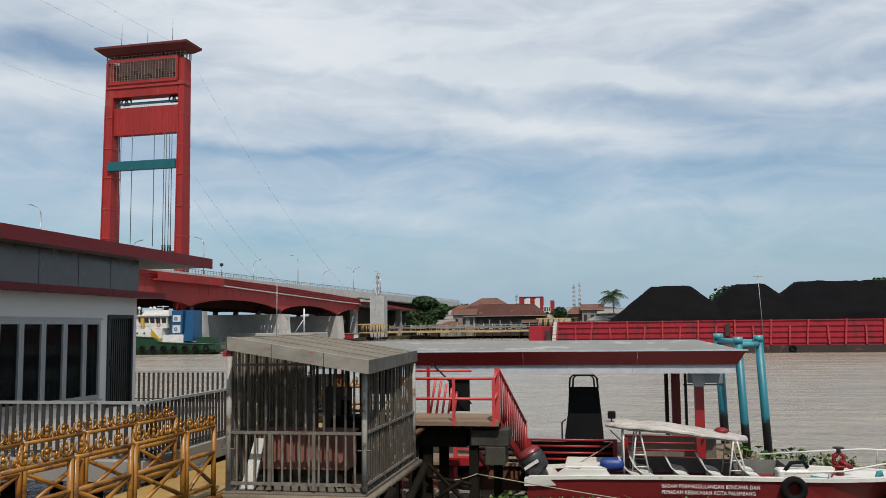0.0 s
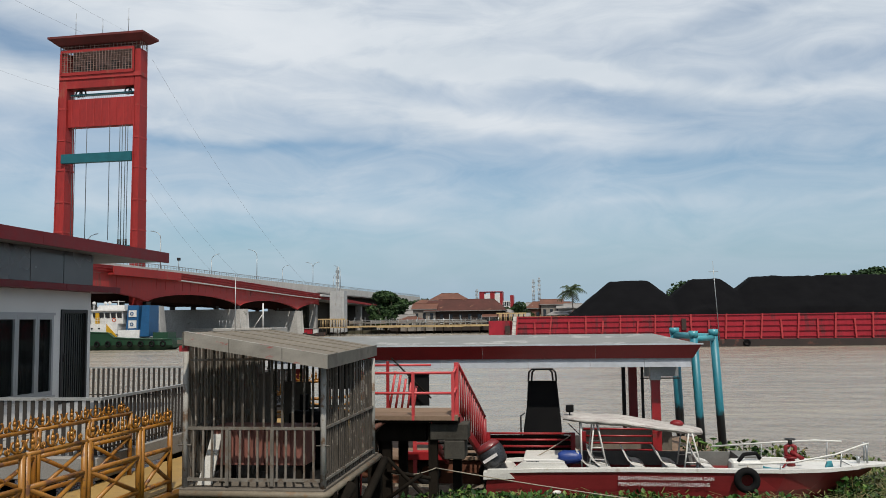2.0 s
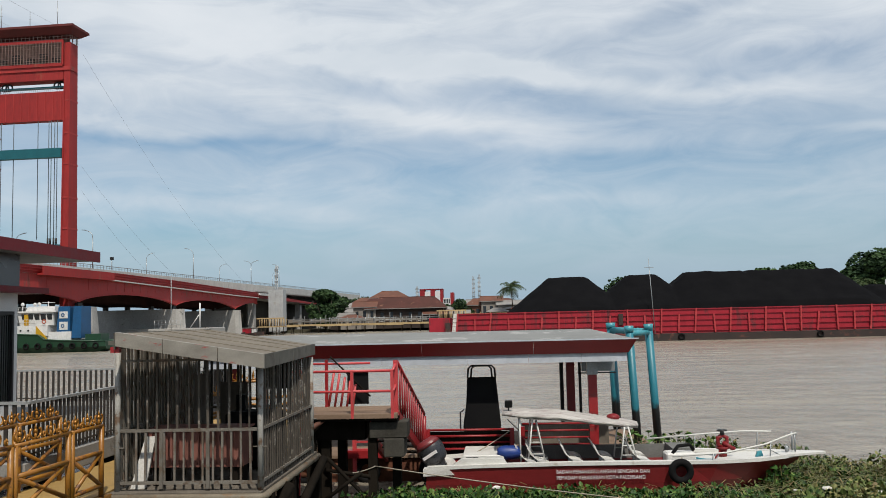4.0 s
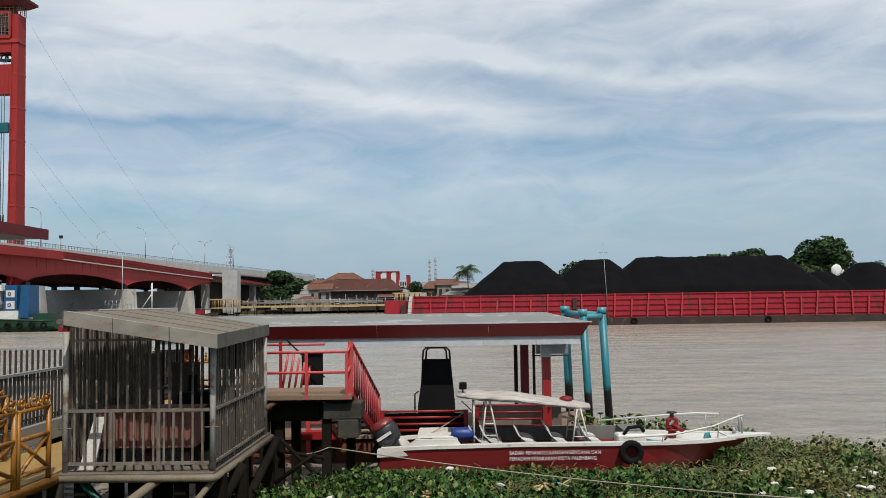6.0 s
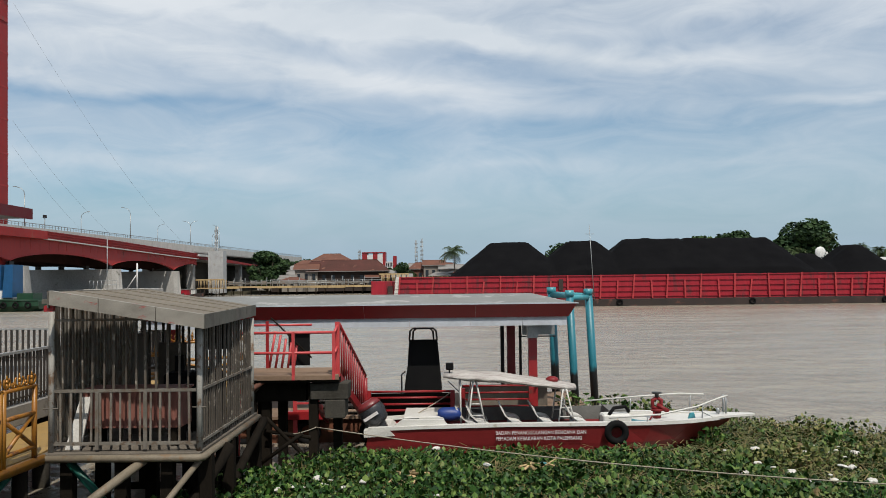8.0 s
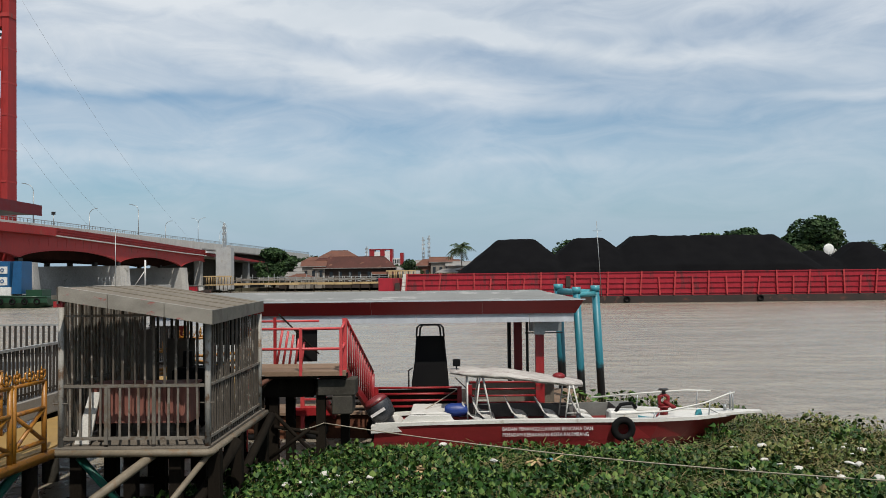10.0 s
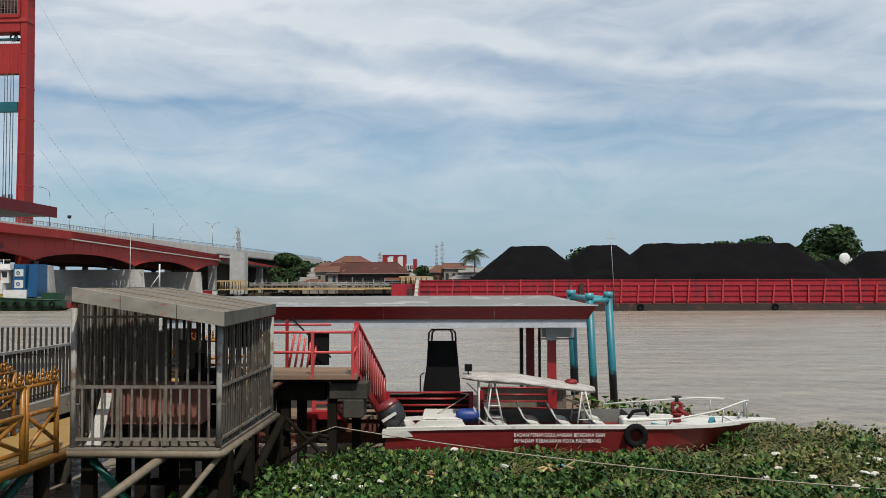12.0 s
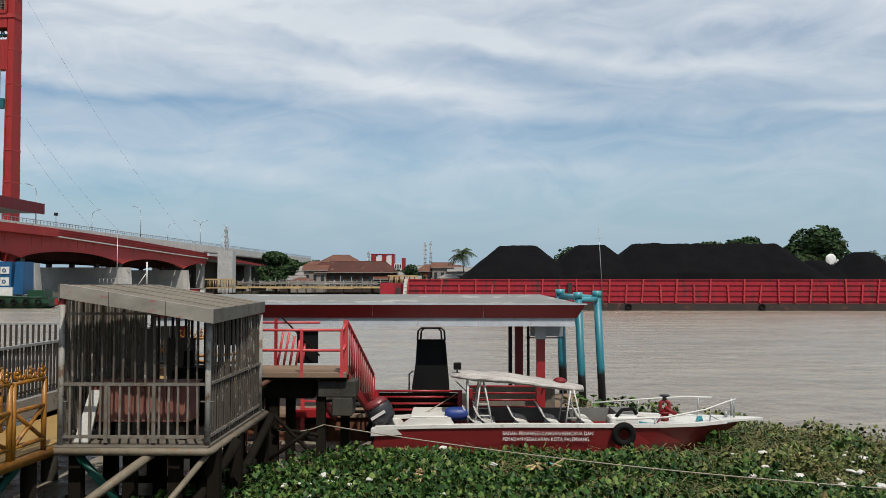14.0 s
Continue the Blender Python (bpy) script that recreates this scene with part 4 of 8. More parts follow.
tube(tb, (-5.88, 16.0, 1.46), (-5.85, 16.02, 3.1), 0.03, 8)
solid("pole", tb, M_pipe, "pale pipe standing in the shed", "pole")


# ---- red landing and its stairs ----
def landing():
    t = thing("landing", "timber landing on concrete piles with red steel railings and stairs", "landing", (-3.4, 20.3, 0))
    X0, X1, Y0, Y1, Z = -4.75, -2.36, 19.5, 21.3, 2.16
    n = 9
    for i in range(n):
        y = Y0 + i * (Y1 - Y0) / n
        boxpart("plank", (X0, X1, y, y + (Y1 - Y0) / n - 0.008, Z - 0.06, Z), M_plank, t)
    boxpart("edge_beam", (X0, X1 + 0.02, Y0 - 0.05, Y0 - 0.004, Z - 0.10, Z - 0.005), M_plank, t, "weathered edge board")
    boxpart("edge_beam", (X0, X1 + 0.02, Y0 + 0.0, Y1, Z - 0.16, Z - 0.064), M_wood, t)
    # railing
    def rail(p, q, r=0.032, m=M_pink):
        tubepart("rail", p, q, r, m, t, "", 8)

    def post(x, y, z0, z1, w=0.04, m=M_pink):
        boxpart("post", (x - w, x + w, y - w, y + w, z0, z1), m, t)

    for x in (-2.45, -3.35, -4.35):
        post(x, Y0 - 0.02, Z - 0.1, 3.13, 0.032)
    rail((X0, Y0 - 0.02, 3.11), (-2.42, Y0 - 0.02, 3.11))
    rail((X0, Y0 - 0.02, 2.66), (-2.42, Y0 - 0.02, 2.66))
    post(-2.40, Y0 + 0.28, Z - 0.1, 3.33, 0.05)
    rail((-2.43, Y0 - 0.02, 3.11), (-2.40, Y0 + 0.28, 3.25))
    rail((-2.43, Y0 - 0.02, 2.66), (-2.40, Y0 + 0.28, 2.78))
    # stairs going down to the pontoon
    a, b = Vector((-2.38, 19.9, Z)), Vector((-2.05, 22.9, 0.78))
    c, d = a + Vector((-1.0, 0.2, 0)), b + Vector((-1.0, 0, 0))
    for p, q in ((a, b), (c, d)):
        bm = B()
        hexa(bm, [p + Vector((-0.04, 0, -0.22)), p + Vector((0.04, 0, -0.22)), q + Vector((0.04, 0, -0.22)), q + Vector((-0.04, 0, -0.22))],
             [p + Vector((-0.04, 0, 0)), p + Vector((0.04, 0, 0)), q + Vector((0.04, 0, 0)), q + Vector((-0.04, 0, 0))])
        part("stringer", bm, M_red, t)
        if p is c:
            continue
        bm = B()
        tube(bm, p + Vector((0, 0, 1.12)), q + Vector((0, 0, 1.0)), 0.04, 8)
        part("handrail", bm, M_red, t)
        for i in range(13):
            f = i / 12
            s = p + (q - p) * f
            bm = B()
            tube(bm, s + Vector((0, 0, 0)), s + Vector((0, 0, 1.12 - 0.12 * f)), 0.026, 6)
            part("baluster", bm, M_red, t)
    for i in range(7):
        f = (i + 0.5) / 7
        s = c + (d - c) * f
        bm = B()
        box(bm, s.x + 0.05, s.x + 0.95, s.y - 0.13, s.y + 0.13, s.z - 0.06, s.z - 0.02)
        part("tread", bm, M_wood, t)
    # back railing with leaning balusters and a dark board
    rail((-4.75, 21.25, 3.2), (-3.2, 21.25, 3.2), 0.03)
    post(-4.28, 21.25, Z - 0.05, 3.3, 0.035, M_red)
    tubepart("rail", (-4.18, 21.2, 3.38), (-3.2, 21.2, 2.4), 0.02, M_wood, t)
    for i in range(5):
        x = -4.22 + i * 0.15
        tubepart("baluster", (x - 0.02, 21.27, Z), (x + 0.13 - 0.02 * i, 21.27, 3.05 - 0.09 * i), 0.03, M_pink, t)
    boxpart("board", (-3.80, -3.28, 21.42, 21.46, 2.2, 3.0), M_black, t, "dark board on the back railing")
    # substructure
    # The front pile heads take the platform overhang's shade from their colour.
    boxpart("crosshead", (-3.0, -2.15, 19.62, 20.3, 1.60, 1.965), M_concrete_near, t, "stained concrete pile head, darkened for the overhang's shade", 0.02)
    boxpart("crosshead", (-2.68, -2.22, 19.60, 20.28, 1.18, 1.595), M_concrete_near, t, "stained concrete block, darkened for the overhang's shade", 0.02)
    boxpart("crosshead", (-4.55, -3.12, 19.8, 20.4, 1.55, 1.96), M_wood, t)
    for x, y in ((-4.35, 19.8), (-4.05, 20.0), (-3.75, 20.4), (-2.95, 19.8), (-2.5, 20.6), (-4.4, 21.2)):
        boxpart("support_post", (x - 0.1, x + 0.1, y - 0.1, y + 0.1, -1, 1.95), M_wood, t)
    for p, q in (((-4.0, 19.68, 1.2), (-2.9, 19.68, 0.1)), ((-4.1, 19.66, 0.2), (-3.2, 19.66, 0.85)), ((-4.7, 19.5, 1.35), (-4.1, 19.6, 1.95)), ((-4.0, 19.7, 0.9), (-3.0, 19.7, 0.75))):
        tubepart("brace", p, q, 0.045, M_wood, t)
    tubepart("brace", (-4.75, 19.2, 1.55), (-4.0, 19.6, 2.05), 0.06, M_roofrust, t, "rusty pipe brace")
    tubepart("conduit", (-4.55, 19.4, 0.3), (-4.5, 19.4, 1.9), 0.02, M_pink, t)
    # lower red service steps between the piles
    for i, z in enumerate((0.85, 1.05, 1.25, 1.45)):
        boxpart("rung", (-3.85, -3.45, 22.9, 22.96, z, z + 0.05), M_pink, t)
    for x in (-3.9, -3.42):
        boxpart("stile", (x - 0.05, x + 0.05, 22.88, 22.98, 0.3, 1.7), M_pink, t)
    boxpart("fender_beam", (-4.1, -3.0, 22.85, 23.1, 0.66, 0.86), M_red, t)
    tubepart("rail", (-2.05, 22.9, 0.76), (-2.05, 22.9, 1.72), 0.05, M_red, t)


landing()


# ---- pontoon with its canopy ----
def pontoon():
    t = thing("pontoon", "floating pontoon landing with a red-edged flat canopy", "pontoon", (0, 25, 0))
    boxpart("float", (-8.0, 4.0, 23.2, 27.6, -0.3, 0.62), M_float, t, "rusty brown steel float", 0.04)
    n = 22
    for i in range(n):
        x = -8.0 + i * 12 / n
        boxpart("deck_plate", (x, x + 12 / n - 0.01, 23.12, 27.65, 0.622, 0.70), M_plank, t)
    # canopy
    cx0, cx1, cy0, cy1 = -8.0, 3.54, 23.0, 27.4
    bm = B()
    hexa(bm, [(cx0, cy0, 3.60), (cx1, cy0, 3.60), (cx1, cy1, 3.60), (cx0, cy1, 3.60)],
         [(cx0 + 0.1, cy0 + 3.4, 3.83), (cx1 - 0.85, cy0 + 3.4, 3.83), (cx1 - 0.85, cy1 - 0.5, 3.83), (cx0 + 0.1, cy1 - 0.5, 3.83)])
    cr = part("canopy_roof", bm, M_canroof, t, "pale grey metal canopy roof with stains")
    edges = [-8.0, -5.05, -2.1, 0.85, 3.535]
    for a, b in zip(edges, edges[1:]):
        g = 0.004
        bot = b - g if b < 3 else 3.33
        bm = B()
        hexa(bm, [(a + g, cy0 + 0.2, 3.25), (bot, cy0 + 0.2, 3.25), (bot, cy0 + 0.24, 3.25), (a + g, cy0 + 0.24, 3.25)],
             [(a + g, cy0, 3.597), (b - g, cy0, 3.597), (b - g, cy0 + 0.05, 3.597), (a + g, cy0 + 0.05, 3.597)])
        part("canopy_fascia", bm, M_fasred, t, "dark red metal canopy fascia")
    bm = B()
    hexa(bm, [(3.29, cy0 + 0.25, 3.25), (3.33, cy0 + 0.25, 3.25), (3.33, cy1 - 0.2, 3.25), (3.29, cy1 - 0.2, 3.25)],
         [(3.49, cy0 + 0.055, 3.597), (3.535, cy0 + 0.055, 3.597), (3.535, cy1, 3.597), (3.49, cy1, 3.597)])
    part("canopy_fascia", bm, M_fasred, t)
    boxpart("canopy_trim", (cx0, cx1 + 0.03, cy0 - 0.02, cy0 + 0.02, 3.598, 3.632), M_panel, t, "thin pale roof trim")
    ed = [-8.0, -5.6, -3.2, -0.9, 0.72, 2.12, 3.30]
    for a, b in zip(ed, ed[1:]):
        boxpart("soffit_panel", (a, b - 0.012, cy0 + 0.26, cy0 + 0.30, 3.02, 3.249), M_panel, t, "pale blue-grey soffit panel")
    boxpart("soffit_panel", (3.27, 3.305, cy0 + 0.31, cy1 - 0.2, 3.02, 3.249), M_panel, t)
    boxpart("ceiling_panel", (-7.9, 3.26, cy0 + 0.31, cy1 - 0.1, 3.2, 3.245), M_panel, t)

    def col(x, y, w, m, z0=0.70, z1=3.2):
        boxpart("column", (x - w, x + w, y - w, y + w, z0, z1), m, t)

    col(2.44, 24.0, 0.115, M_red, 0.7, 2.64)
    boxpart("column_cap", (2.30, 2.58, 23.88, 24.12, 2.645, 3.02), M_galv, t, "grey steel sleeve")
    col(2.05, 26.6, 0.12, M_fasred)
    col(1.80, 26.8, 0.055, M_blacksteel)
    col(2.36, 26.9, 0.04, M_blacksteel)
    col(-7.4, 24.0, 0.12, M_red)
    col(-7.4, 26.8, 0.12, M_red)
    boxpart("sign_board", (2.42, 3.42, 26.85, 26.9, 2.55, 3.0), M_galv, t, "grey board hung below the canopy")
    tubepart("sign_rail", (2.3, 26.87, 2.50), (3.45, 26.87, 2.50), 0.02, M_blacksteel, t)
    # front railings
    def rails(x0, x1, y, zs, r):
        for z in zs:
            tubepart("rail", (x0, y, z), (x1, y, z), r, M_red, t, "red steel rail")
        for x in (x0, x1):
            boxpart("post", (x - 0.06, x + 0.06, y - 0.06, y + 0.06, 0.66, 1.36), M_red, t)

    rails(-1.98, 0.22, 23.05, (1.33, 1.17, 1.0, 0.84), 0.03)
    rails(0.5, 2.32, 23.35, (1.42, 1.24, 1.06, 0.88), 0.026)
    tubepart("rail", (2.32, 23.35, 1.42), (2.9, 24.6, 1.42), 0.035, M_red, t)
    boxpart("kickboard", (-1.98, 0.22, 23.1, 23.13, 0.70, 1.28), M_wood, t)
    boxpart("kickboard", (0.5, 2.9, 24.6, 24.65, 0.70, 1.3), M_plywood, t)
    for i in range(5):
        tubepart("step_rail", (1.7 + i * 0.12, 25.0, 0.8 + i * 0.12), (2.3 + i * 0.05, 25.4, 0.72 + i * 0.1), 0.03, M_roofrust, t)
    for i in range(4):
        bm = B()
        torus(bm, (-7 + i * 1.7, 23.12, 0.3), 0.26, 0.09, "y", 16, 8)
        part("tyre_fender", bm, M_black, t)


pontoon()


def raised_ramp():
    """Black tarpaulin-covered boarding ramp, standing upright, with a tubular hoop."""
    t = thing("boarding_ramp", "black covered boarding ramp standing upright with a tubular hoop", "ramp", (-0.55, 24, 0.7))
    bm = B()
    loft(bm, [[(-1.08, 23.9, 0.70), (-0.06, 23.9, 0.70), (-0.06, 24.3, 0.70), (-1.08, 24.3, 0.70)],
              [(-1.08, 23.92, 1.35), (-0.06, 23.92, 1.35), (-0.06, 24.28, 1.35), (-1.08, 24.28, 1.35)],
              [(-0.99, 23.96, 1.95), (-0.11, 23.96, 1.95), (-0.11, 24.22, 1.95), (-0.99, 24.22, 1.95)],
              [(-0.95, 24.0, 2.62), (-0.17, 24.0, 2.62), (-0.17, 24.18, 2.62), (-0.95, 24.18, 2.62)]])
    part("body", bm, M_black, t, "", 0.03)
    for dx in (0.0, 0.09):
        bm = B()
        pipe(bm, [(-0.94 + dx, 24.08, 2.6), (-0.92 + dx, 24.08, 2.85), (-0.84 + dx, 24.08, 2.93), (-0.28 - dx, 24.08, 2.93), (-0.20 - dx, 24.08, 2.85), (-0.18 - dx, 24.08, 2.6)], 0.026, 8)
        part("hoop", bm, M_blacksteel, t)
    bm = B()
    pipe(bm, [(-1.08, 24.0, 1.0), (-1.16, 24.0, 1.05), (-1.16, 24.0, 1.68), (-1.05, 24.0, 1.76)], 0.022, 8)
    part("handle", bm, M_blacksteel, t)


raised_ramp()


# ---- teal mooring piles ----
def mooring():
    t = thing("mooring_dolphin", "teal painted mooring dolphin, black with oil below, joined by pipes", "mooring dolphin", (4, 26, 0))
    ends = {}
    for k, (a, b, r) in enumerate((((4.33, 26.0, 3.93), (4.53, 26.0, -0.6), 0.115), ((3.62, 25.0, 3.9), (3.80, 25.0, -0.6), 0.11), ((3.47, 27.9, 3.97), (3.60, 27.9, -0.6), 0.13))):
        bm = B()
        tube(bm, b, a, r, 14)
        p = part("support_post", bm, M_tealpile, t)
        bm = B()
        tube(bm, Vector(a) - Vector((0, 0, 0.16)), Vector(a) + Vector((0, 0, 0.02)), r + 0.018, 14)
        part("collar", bm, M_tealpipe, p)
    tubepart("cross_pipe", (3.47, 27.9, 3.76), (4.34, 26.0, 3.72), 0.10, M_tealpipe, t, "pale teal cross pipe", 12)
    tubepart("cross_pipe", (3.62, 25.0, 3.70), (4.34, 26.0, 3.70), 0.08, M_tealpipe, t, "pale teal cross pipe", 12)


mooring()


# ---- rescue boat ----
def rescue_boat():
    t = thing("rescue_boat", "red and white open rescue boat with white seats and canvas top", "boat", (2.6, 22, 0))
    YC = 22.05
    stations = [(-1.85, 0.84, 0.76, 0.12), (-0.6, 0.96, 0.82, 0.05), (1.5, 1.05, 0.865, 0.0), (3.5, 1.05, 0.865, 0.0), (4.24, 1.02, 0.86, 0.01), (4.3, 1.02, 0.86, 0.01), (5.0, 0.95, 0.85, 0.05), (6.0, 0.72, 0.85, 0.14), (6.7, 0.42, 0.865, 0.30), (7.15, 0.10, 0.875, 0.60)]
    sec = []
    for x, hb, zg, zk in stations:
        k = max(0.0, x - 4.4) * 0.42
        n1, n2 = 0.93 - 0.22 * k, 0.80 - 0.4 * k
        sec.append([(x, YC - hb, zg - 0.06), (x - 0.05 - k * 0.5, YC - hb * n1, zg * 0.45), (x - 0.12 - k * 1.15, YC - hb * n2, min(zk, 0.1) - 0.10), (x - 0.15 - k * 1.2, YC, min(zk, 0.12) - 0.28), (x - 0.12 - k * 1.15, YC + hb * n2, min(zk, 0.1) - 0.10), (x - 0.05 - k * 0.5, YC + hb * n1, zg * 0.45), (x, YC + hb, zg - 0.06), (x, YC, zg - 0.55 if x < 4.27 else zg - 0.15)])
    bm = B()
    loft(bm, sec)
    hull = part("hull", bm, M_hull, t, "dull red hull with scraped paint")
    g = []
    for x, hb, zg, zk in stations:
        g.append((x, hb, zg))
    for s in (-1, 1):
        bm = B()
        for (xa, ha, za), (xb, hb, zb) in zip(g, g[1:]):
            o = 0.035
            hexa(bm, [(xa, YC + s * (ha + o), za - 0.055), (xb, YC + s * (hb + o), zb - 0.055), (xb, YC + s * max(hb - 0.16, 0), zb - 0.055), (xa, YC + s * (ha - 0.16), za - 0.055)],
                 [(xa, YC + s * (ha + o), za + 0.025), (xb, YC + s * (hb + o), zb + 0.025), (xb, YC + s * max(hb - 0.16, 0), zb + 0.025), (xa, YC + s * (ha - 0.16), za + 0.025)])
        bmesh.ops.remove_doubles(bm, verts=list(bm.verts), dist=0.001)
        part("gunwale", bm, M_white, t, "chipped white gunwale")
    # bow deck and nose
    bm = B()
    hexa(bm, [(4.3, YC - 0.86, 0.72), (5.0, YC - 0.8, 0.74), (6.0, YC - 0.58, 0.79), (6.7, YC - 0.3, 0.83), (7.15, YC, 0.85), (6.7, YC + 0.3, 0.83), (6.0, YC + 0.58, 0.79), (5.0, YC + 0.8, 0.74), (4.3, YC + 0.86, 0.72)],
         [(4.3, YC - 0.86, 0.77), (5.0, YC - 0.8, 0.79), (6.0, YC - 0.58, 0.84), (6.7, YC - 0.3, 0.88), (7.15, YC, 0.90), (6.7, YC + 0.3, 0.88), (6.0, YC + 0.58, 0.84), (5.0, YC + 0.8, 0.79), (4.3, YC + 0.86, 0.77)])
    part("bow_deck", bm, M_white, t, "worn white bow deck")
    bm = B()
    hexa(bm, [(6.6, YC - 0.46, 0.84), (7.78, YC - 0.07, 0.86), (7.78, YC + 0.07, 0.86), (6.6, YC + 0.46, 0.84)], [(6.6, YC - 0.46, 0.90), (7.78, YC - 0.07, 0.905), (7.78, YC + 0.07, 0.905), (6.6, YC + 0.46, 0.90)])
    part("bow_plate", bm, M_white, t)
    # stern: slanting white well
    bm = B()
    hexa(bm, [(-1.95, YC - 0.87, 0.56), (-1.2, YC - 0.93, 0.60), (-1.2, YC + 0.93, 0.60), (-1.95, YC + 0.87, 0.56)], [(-1.95, YC - 0.87, 0.73), (-1.35, YC - 0.93, 0.75), (-1.35, YC + 0.93, 0.75), (-1.95, YC + 0.87, 0.73)])
    part("transom", bm, M_white, t)
    bm = B()
    hexa(bm, [(-1.34, YC - 0.9, 0.74), (0.15, YC - 0.9, 0.74), (0.15, YC - 0.78, 0.74), (-1.34, YC - 0.78, 0.74)], [(-1.02, YC - 0.9, 0.98), (-0.02, YC - 0.9, 0.97), (-0.02, YC - 0.78, 0.97), (-1.02, YC - 0.78, 0.98)])
    part("coaming", bm, M_white, t)
    boxpart("engine_well", (-1.0, 0.0, YC - 0.7, YC + 0.85, 0.66, 1.02), M_white, t, "worn white engine box", 0.02)
    boxpart("hatch", (-0.92, -0.62, YC - 0.72, YC - 0.702, 0.78, 0.98), M_black, t)
    boxpart("floor", (0.0, 4.3, YC - 0.85, YC + 0.85, 0.42, 0.47), M_greyint, t)
    boxpart("inner_side", (0.0, 4.23, YC - 0.86, YC - 0.80, 0.47, 0.84), M_greyint, t)
    boxpart("bulkhead", (4.24, 4.29, YC - 0.86, YC + 0.86, 0.47, 0.80), M_greyint, t)
    boxpart("inner_side", (0.0, 4.23, YC + 0.78, YC + 0.84, 0.47, 1.02), M_greyint, t, "grey inner side panel")
    boxpart("dash", (4.1, 4.6, YC - 0.2, YC + 0.8, 0.6, 1.05), M_greyint, t)
    boxpart("console", (3.85, 4.55, YC - 0.75, YC - 0.25, 0.72, 1.02), M_white, t, "white steering console", 0.04)
    bm = B()
    pipe(bm, [(4.0, YC - 0.7, 1.0), (4.15, YC - 0.6, 1.16), (4.45, YC - 0.5, 1.18), (4.55, YC - 0.45, 1.05)], 0.045, 8)
    part("console_cover", bm, M_black, t)
    # seats
    for i, x in enumerate((0.35, 0.62, 1.45, 2.22, 3.05)):
        for yy in ((YC - 0.45,) if i == 0 else (YC - 0.45, YC + 0.4)):
            s = B()
            prof = [(-0.09, 1.24), (-0.05, 1.14), (0.03, 1.0), (0.14, 0.91), (0.30, 0.89), (0.40, 0.86), (0.42, 0.79)]
            loft(s, [[(x + px, yy - 0.21, pz), (x + px, yy + 0.21, pz), (x + px + 0.07, yy + 0.21, pz - 0.06), (x + px + 0.07, yy - 0.21, pz - 0.06)] for px, pz in prof])
            st = part("seat", s, M_white, t, "moulded white plastic seat")
            tubepart("pedestal", (x + 0.2, yy, 0.46), (x + 0.2, yy, 0.88), 0.05, M_galv, st)
    # canvas top on its frames
    bm = B()
    top = []
    for i in range(13):
        f = i / 12
        x = -0.02 + 3.32 * f
        z = 1.97 - 0.36 * f + 0.05 * math.sin(f * math.pi)
        hw = 0.78 * (1 - 0.75 * max(0, (f - 0.8) / 0.2) ** 2) * (0.72 + 0.28 * min(1, f / 0.12))
        th = 0.05 + 0.085 * math.sin(min(1, f * 1.6 + 0.1) * math.pi * 0.6) * (1 - f * 0.75)
        ring = []
        for k in range(12):
            a = 2 * math.pi * k / 12
            ring.append((x, YC + hw * math.cos(a), z + th * math.sin(a) + 0.04 * noise.noise((x * 4, math.cos(a) * 3, 5))))
        top.append(ring)
    loft(bm, top)
    cv = part("canopy", bm, M_tarp, t, "dirty furled white canvas top", 0, True)
    for yy in (YC - 0.62, YC + 0.62):
        for x, dx, zt in ((0.75, 0.36, 1.86), (2.95, 0.34, 1.64)):
            fr = B()
            tube(fr, (x - dx / 2, yy, 0.74), (x - 0.04, yy, zt), 0.02, 8)
            lad = part("frame_leg", fr, M_white, t)
            tubepart("frame_leg", (x + dx / 2 + 0.08, yy, 0.74), (x + 0.04, yy, zt), 0.02, M_white, t)
            for f in (0.25, 0.5):
                tubepart("rung", (x - dx / 2 * (1 - f) - 0.02, yy, 0.74 + (zt - 0.74) * f), (x + (dx / 2 + 0.08) * (1 - f) + 0.02, yy, 0.74 + (zt - 0.74) * f), 0.014, M_white, lad)
        tubepart("frame_leg", (0.40, yy, 0.74), (0.40, yy, 1.92), 0.022, M_white, t)
    tubepart("strut", (0.1, YC - 0.5, 1.85), (0.42, YC - 0.6, 1.55), 0.012, M_blacksteel, t)
    lamp = tubepart("lamp_stem", (0.14, YC - 0.3, 1.98), (0.14, YC - 0.3, 2.12), 0.02, M_blacksteel, t)
    boxpart("lamp_head", (0.05, 0.24, YC - 0.38, YC - 0.2, 2.11, 2.28), M_black, t, "dark search lamp", 0.02)
    bm = B()
    bmesh.ops.create_icosphere(bm, subdivisions=2, radius=0.17, matrix=Matrix.Translation((2.72, YC, 1.80)) @ Matrix.Diagonal((1, 1, 0.55, 1)))
    part("beacon", bm, M_hydrant, t, "dark red beacon", 0, True)
    # bow rails
    for s in (-1, 1):
        bm = B()
        if s < 0:
            pts = [(3.95, YC - 0.98, 0.98), (5.2, YC - 0.93, 1.04), (6.2, YC - 0.62, 1.18), (6.9, YC - 0.22, 1.34), (7.1, YC - 0.08, 1.36)]
        else:
            pts = [(3.7, YC + 1.0, 1.12), (5.2, YC + 0.93, 1.24), (6.1, YC + 0.66, 1.33), (6.65, YC + 0.4, 1.34)]
        pipe(bm, pts, 0.022, 8)
        part("bow_rail", bm, M_white, t, "white tubular bow rail")
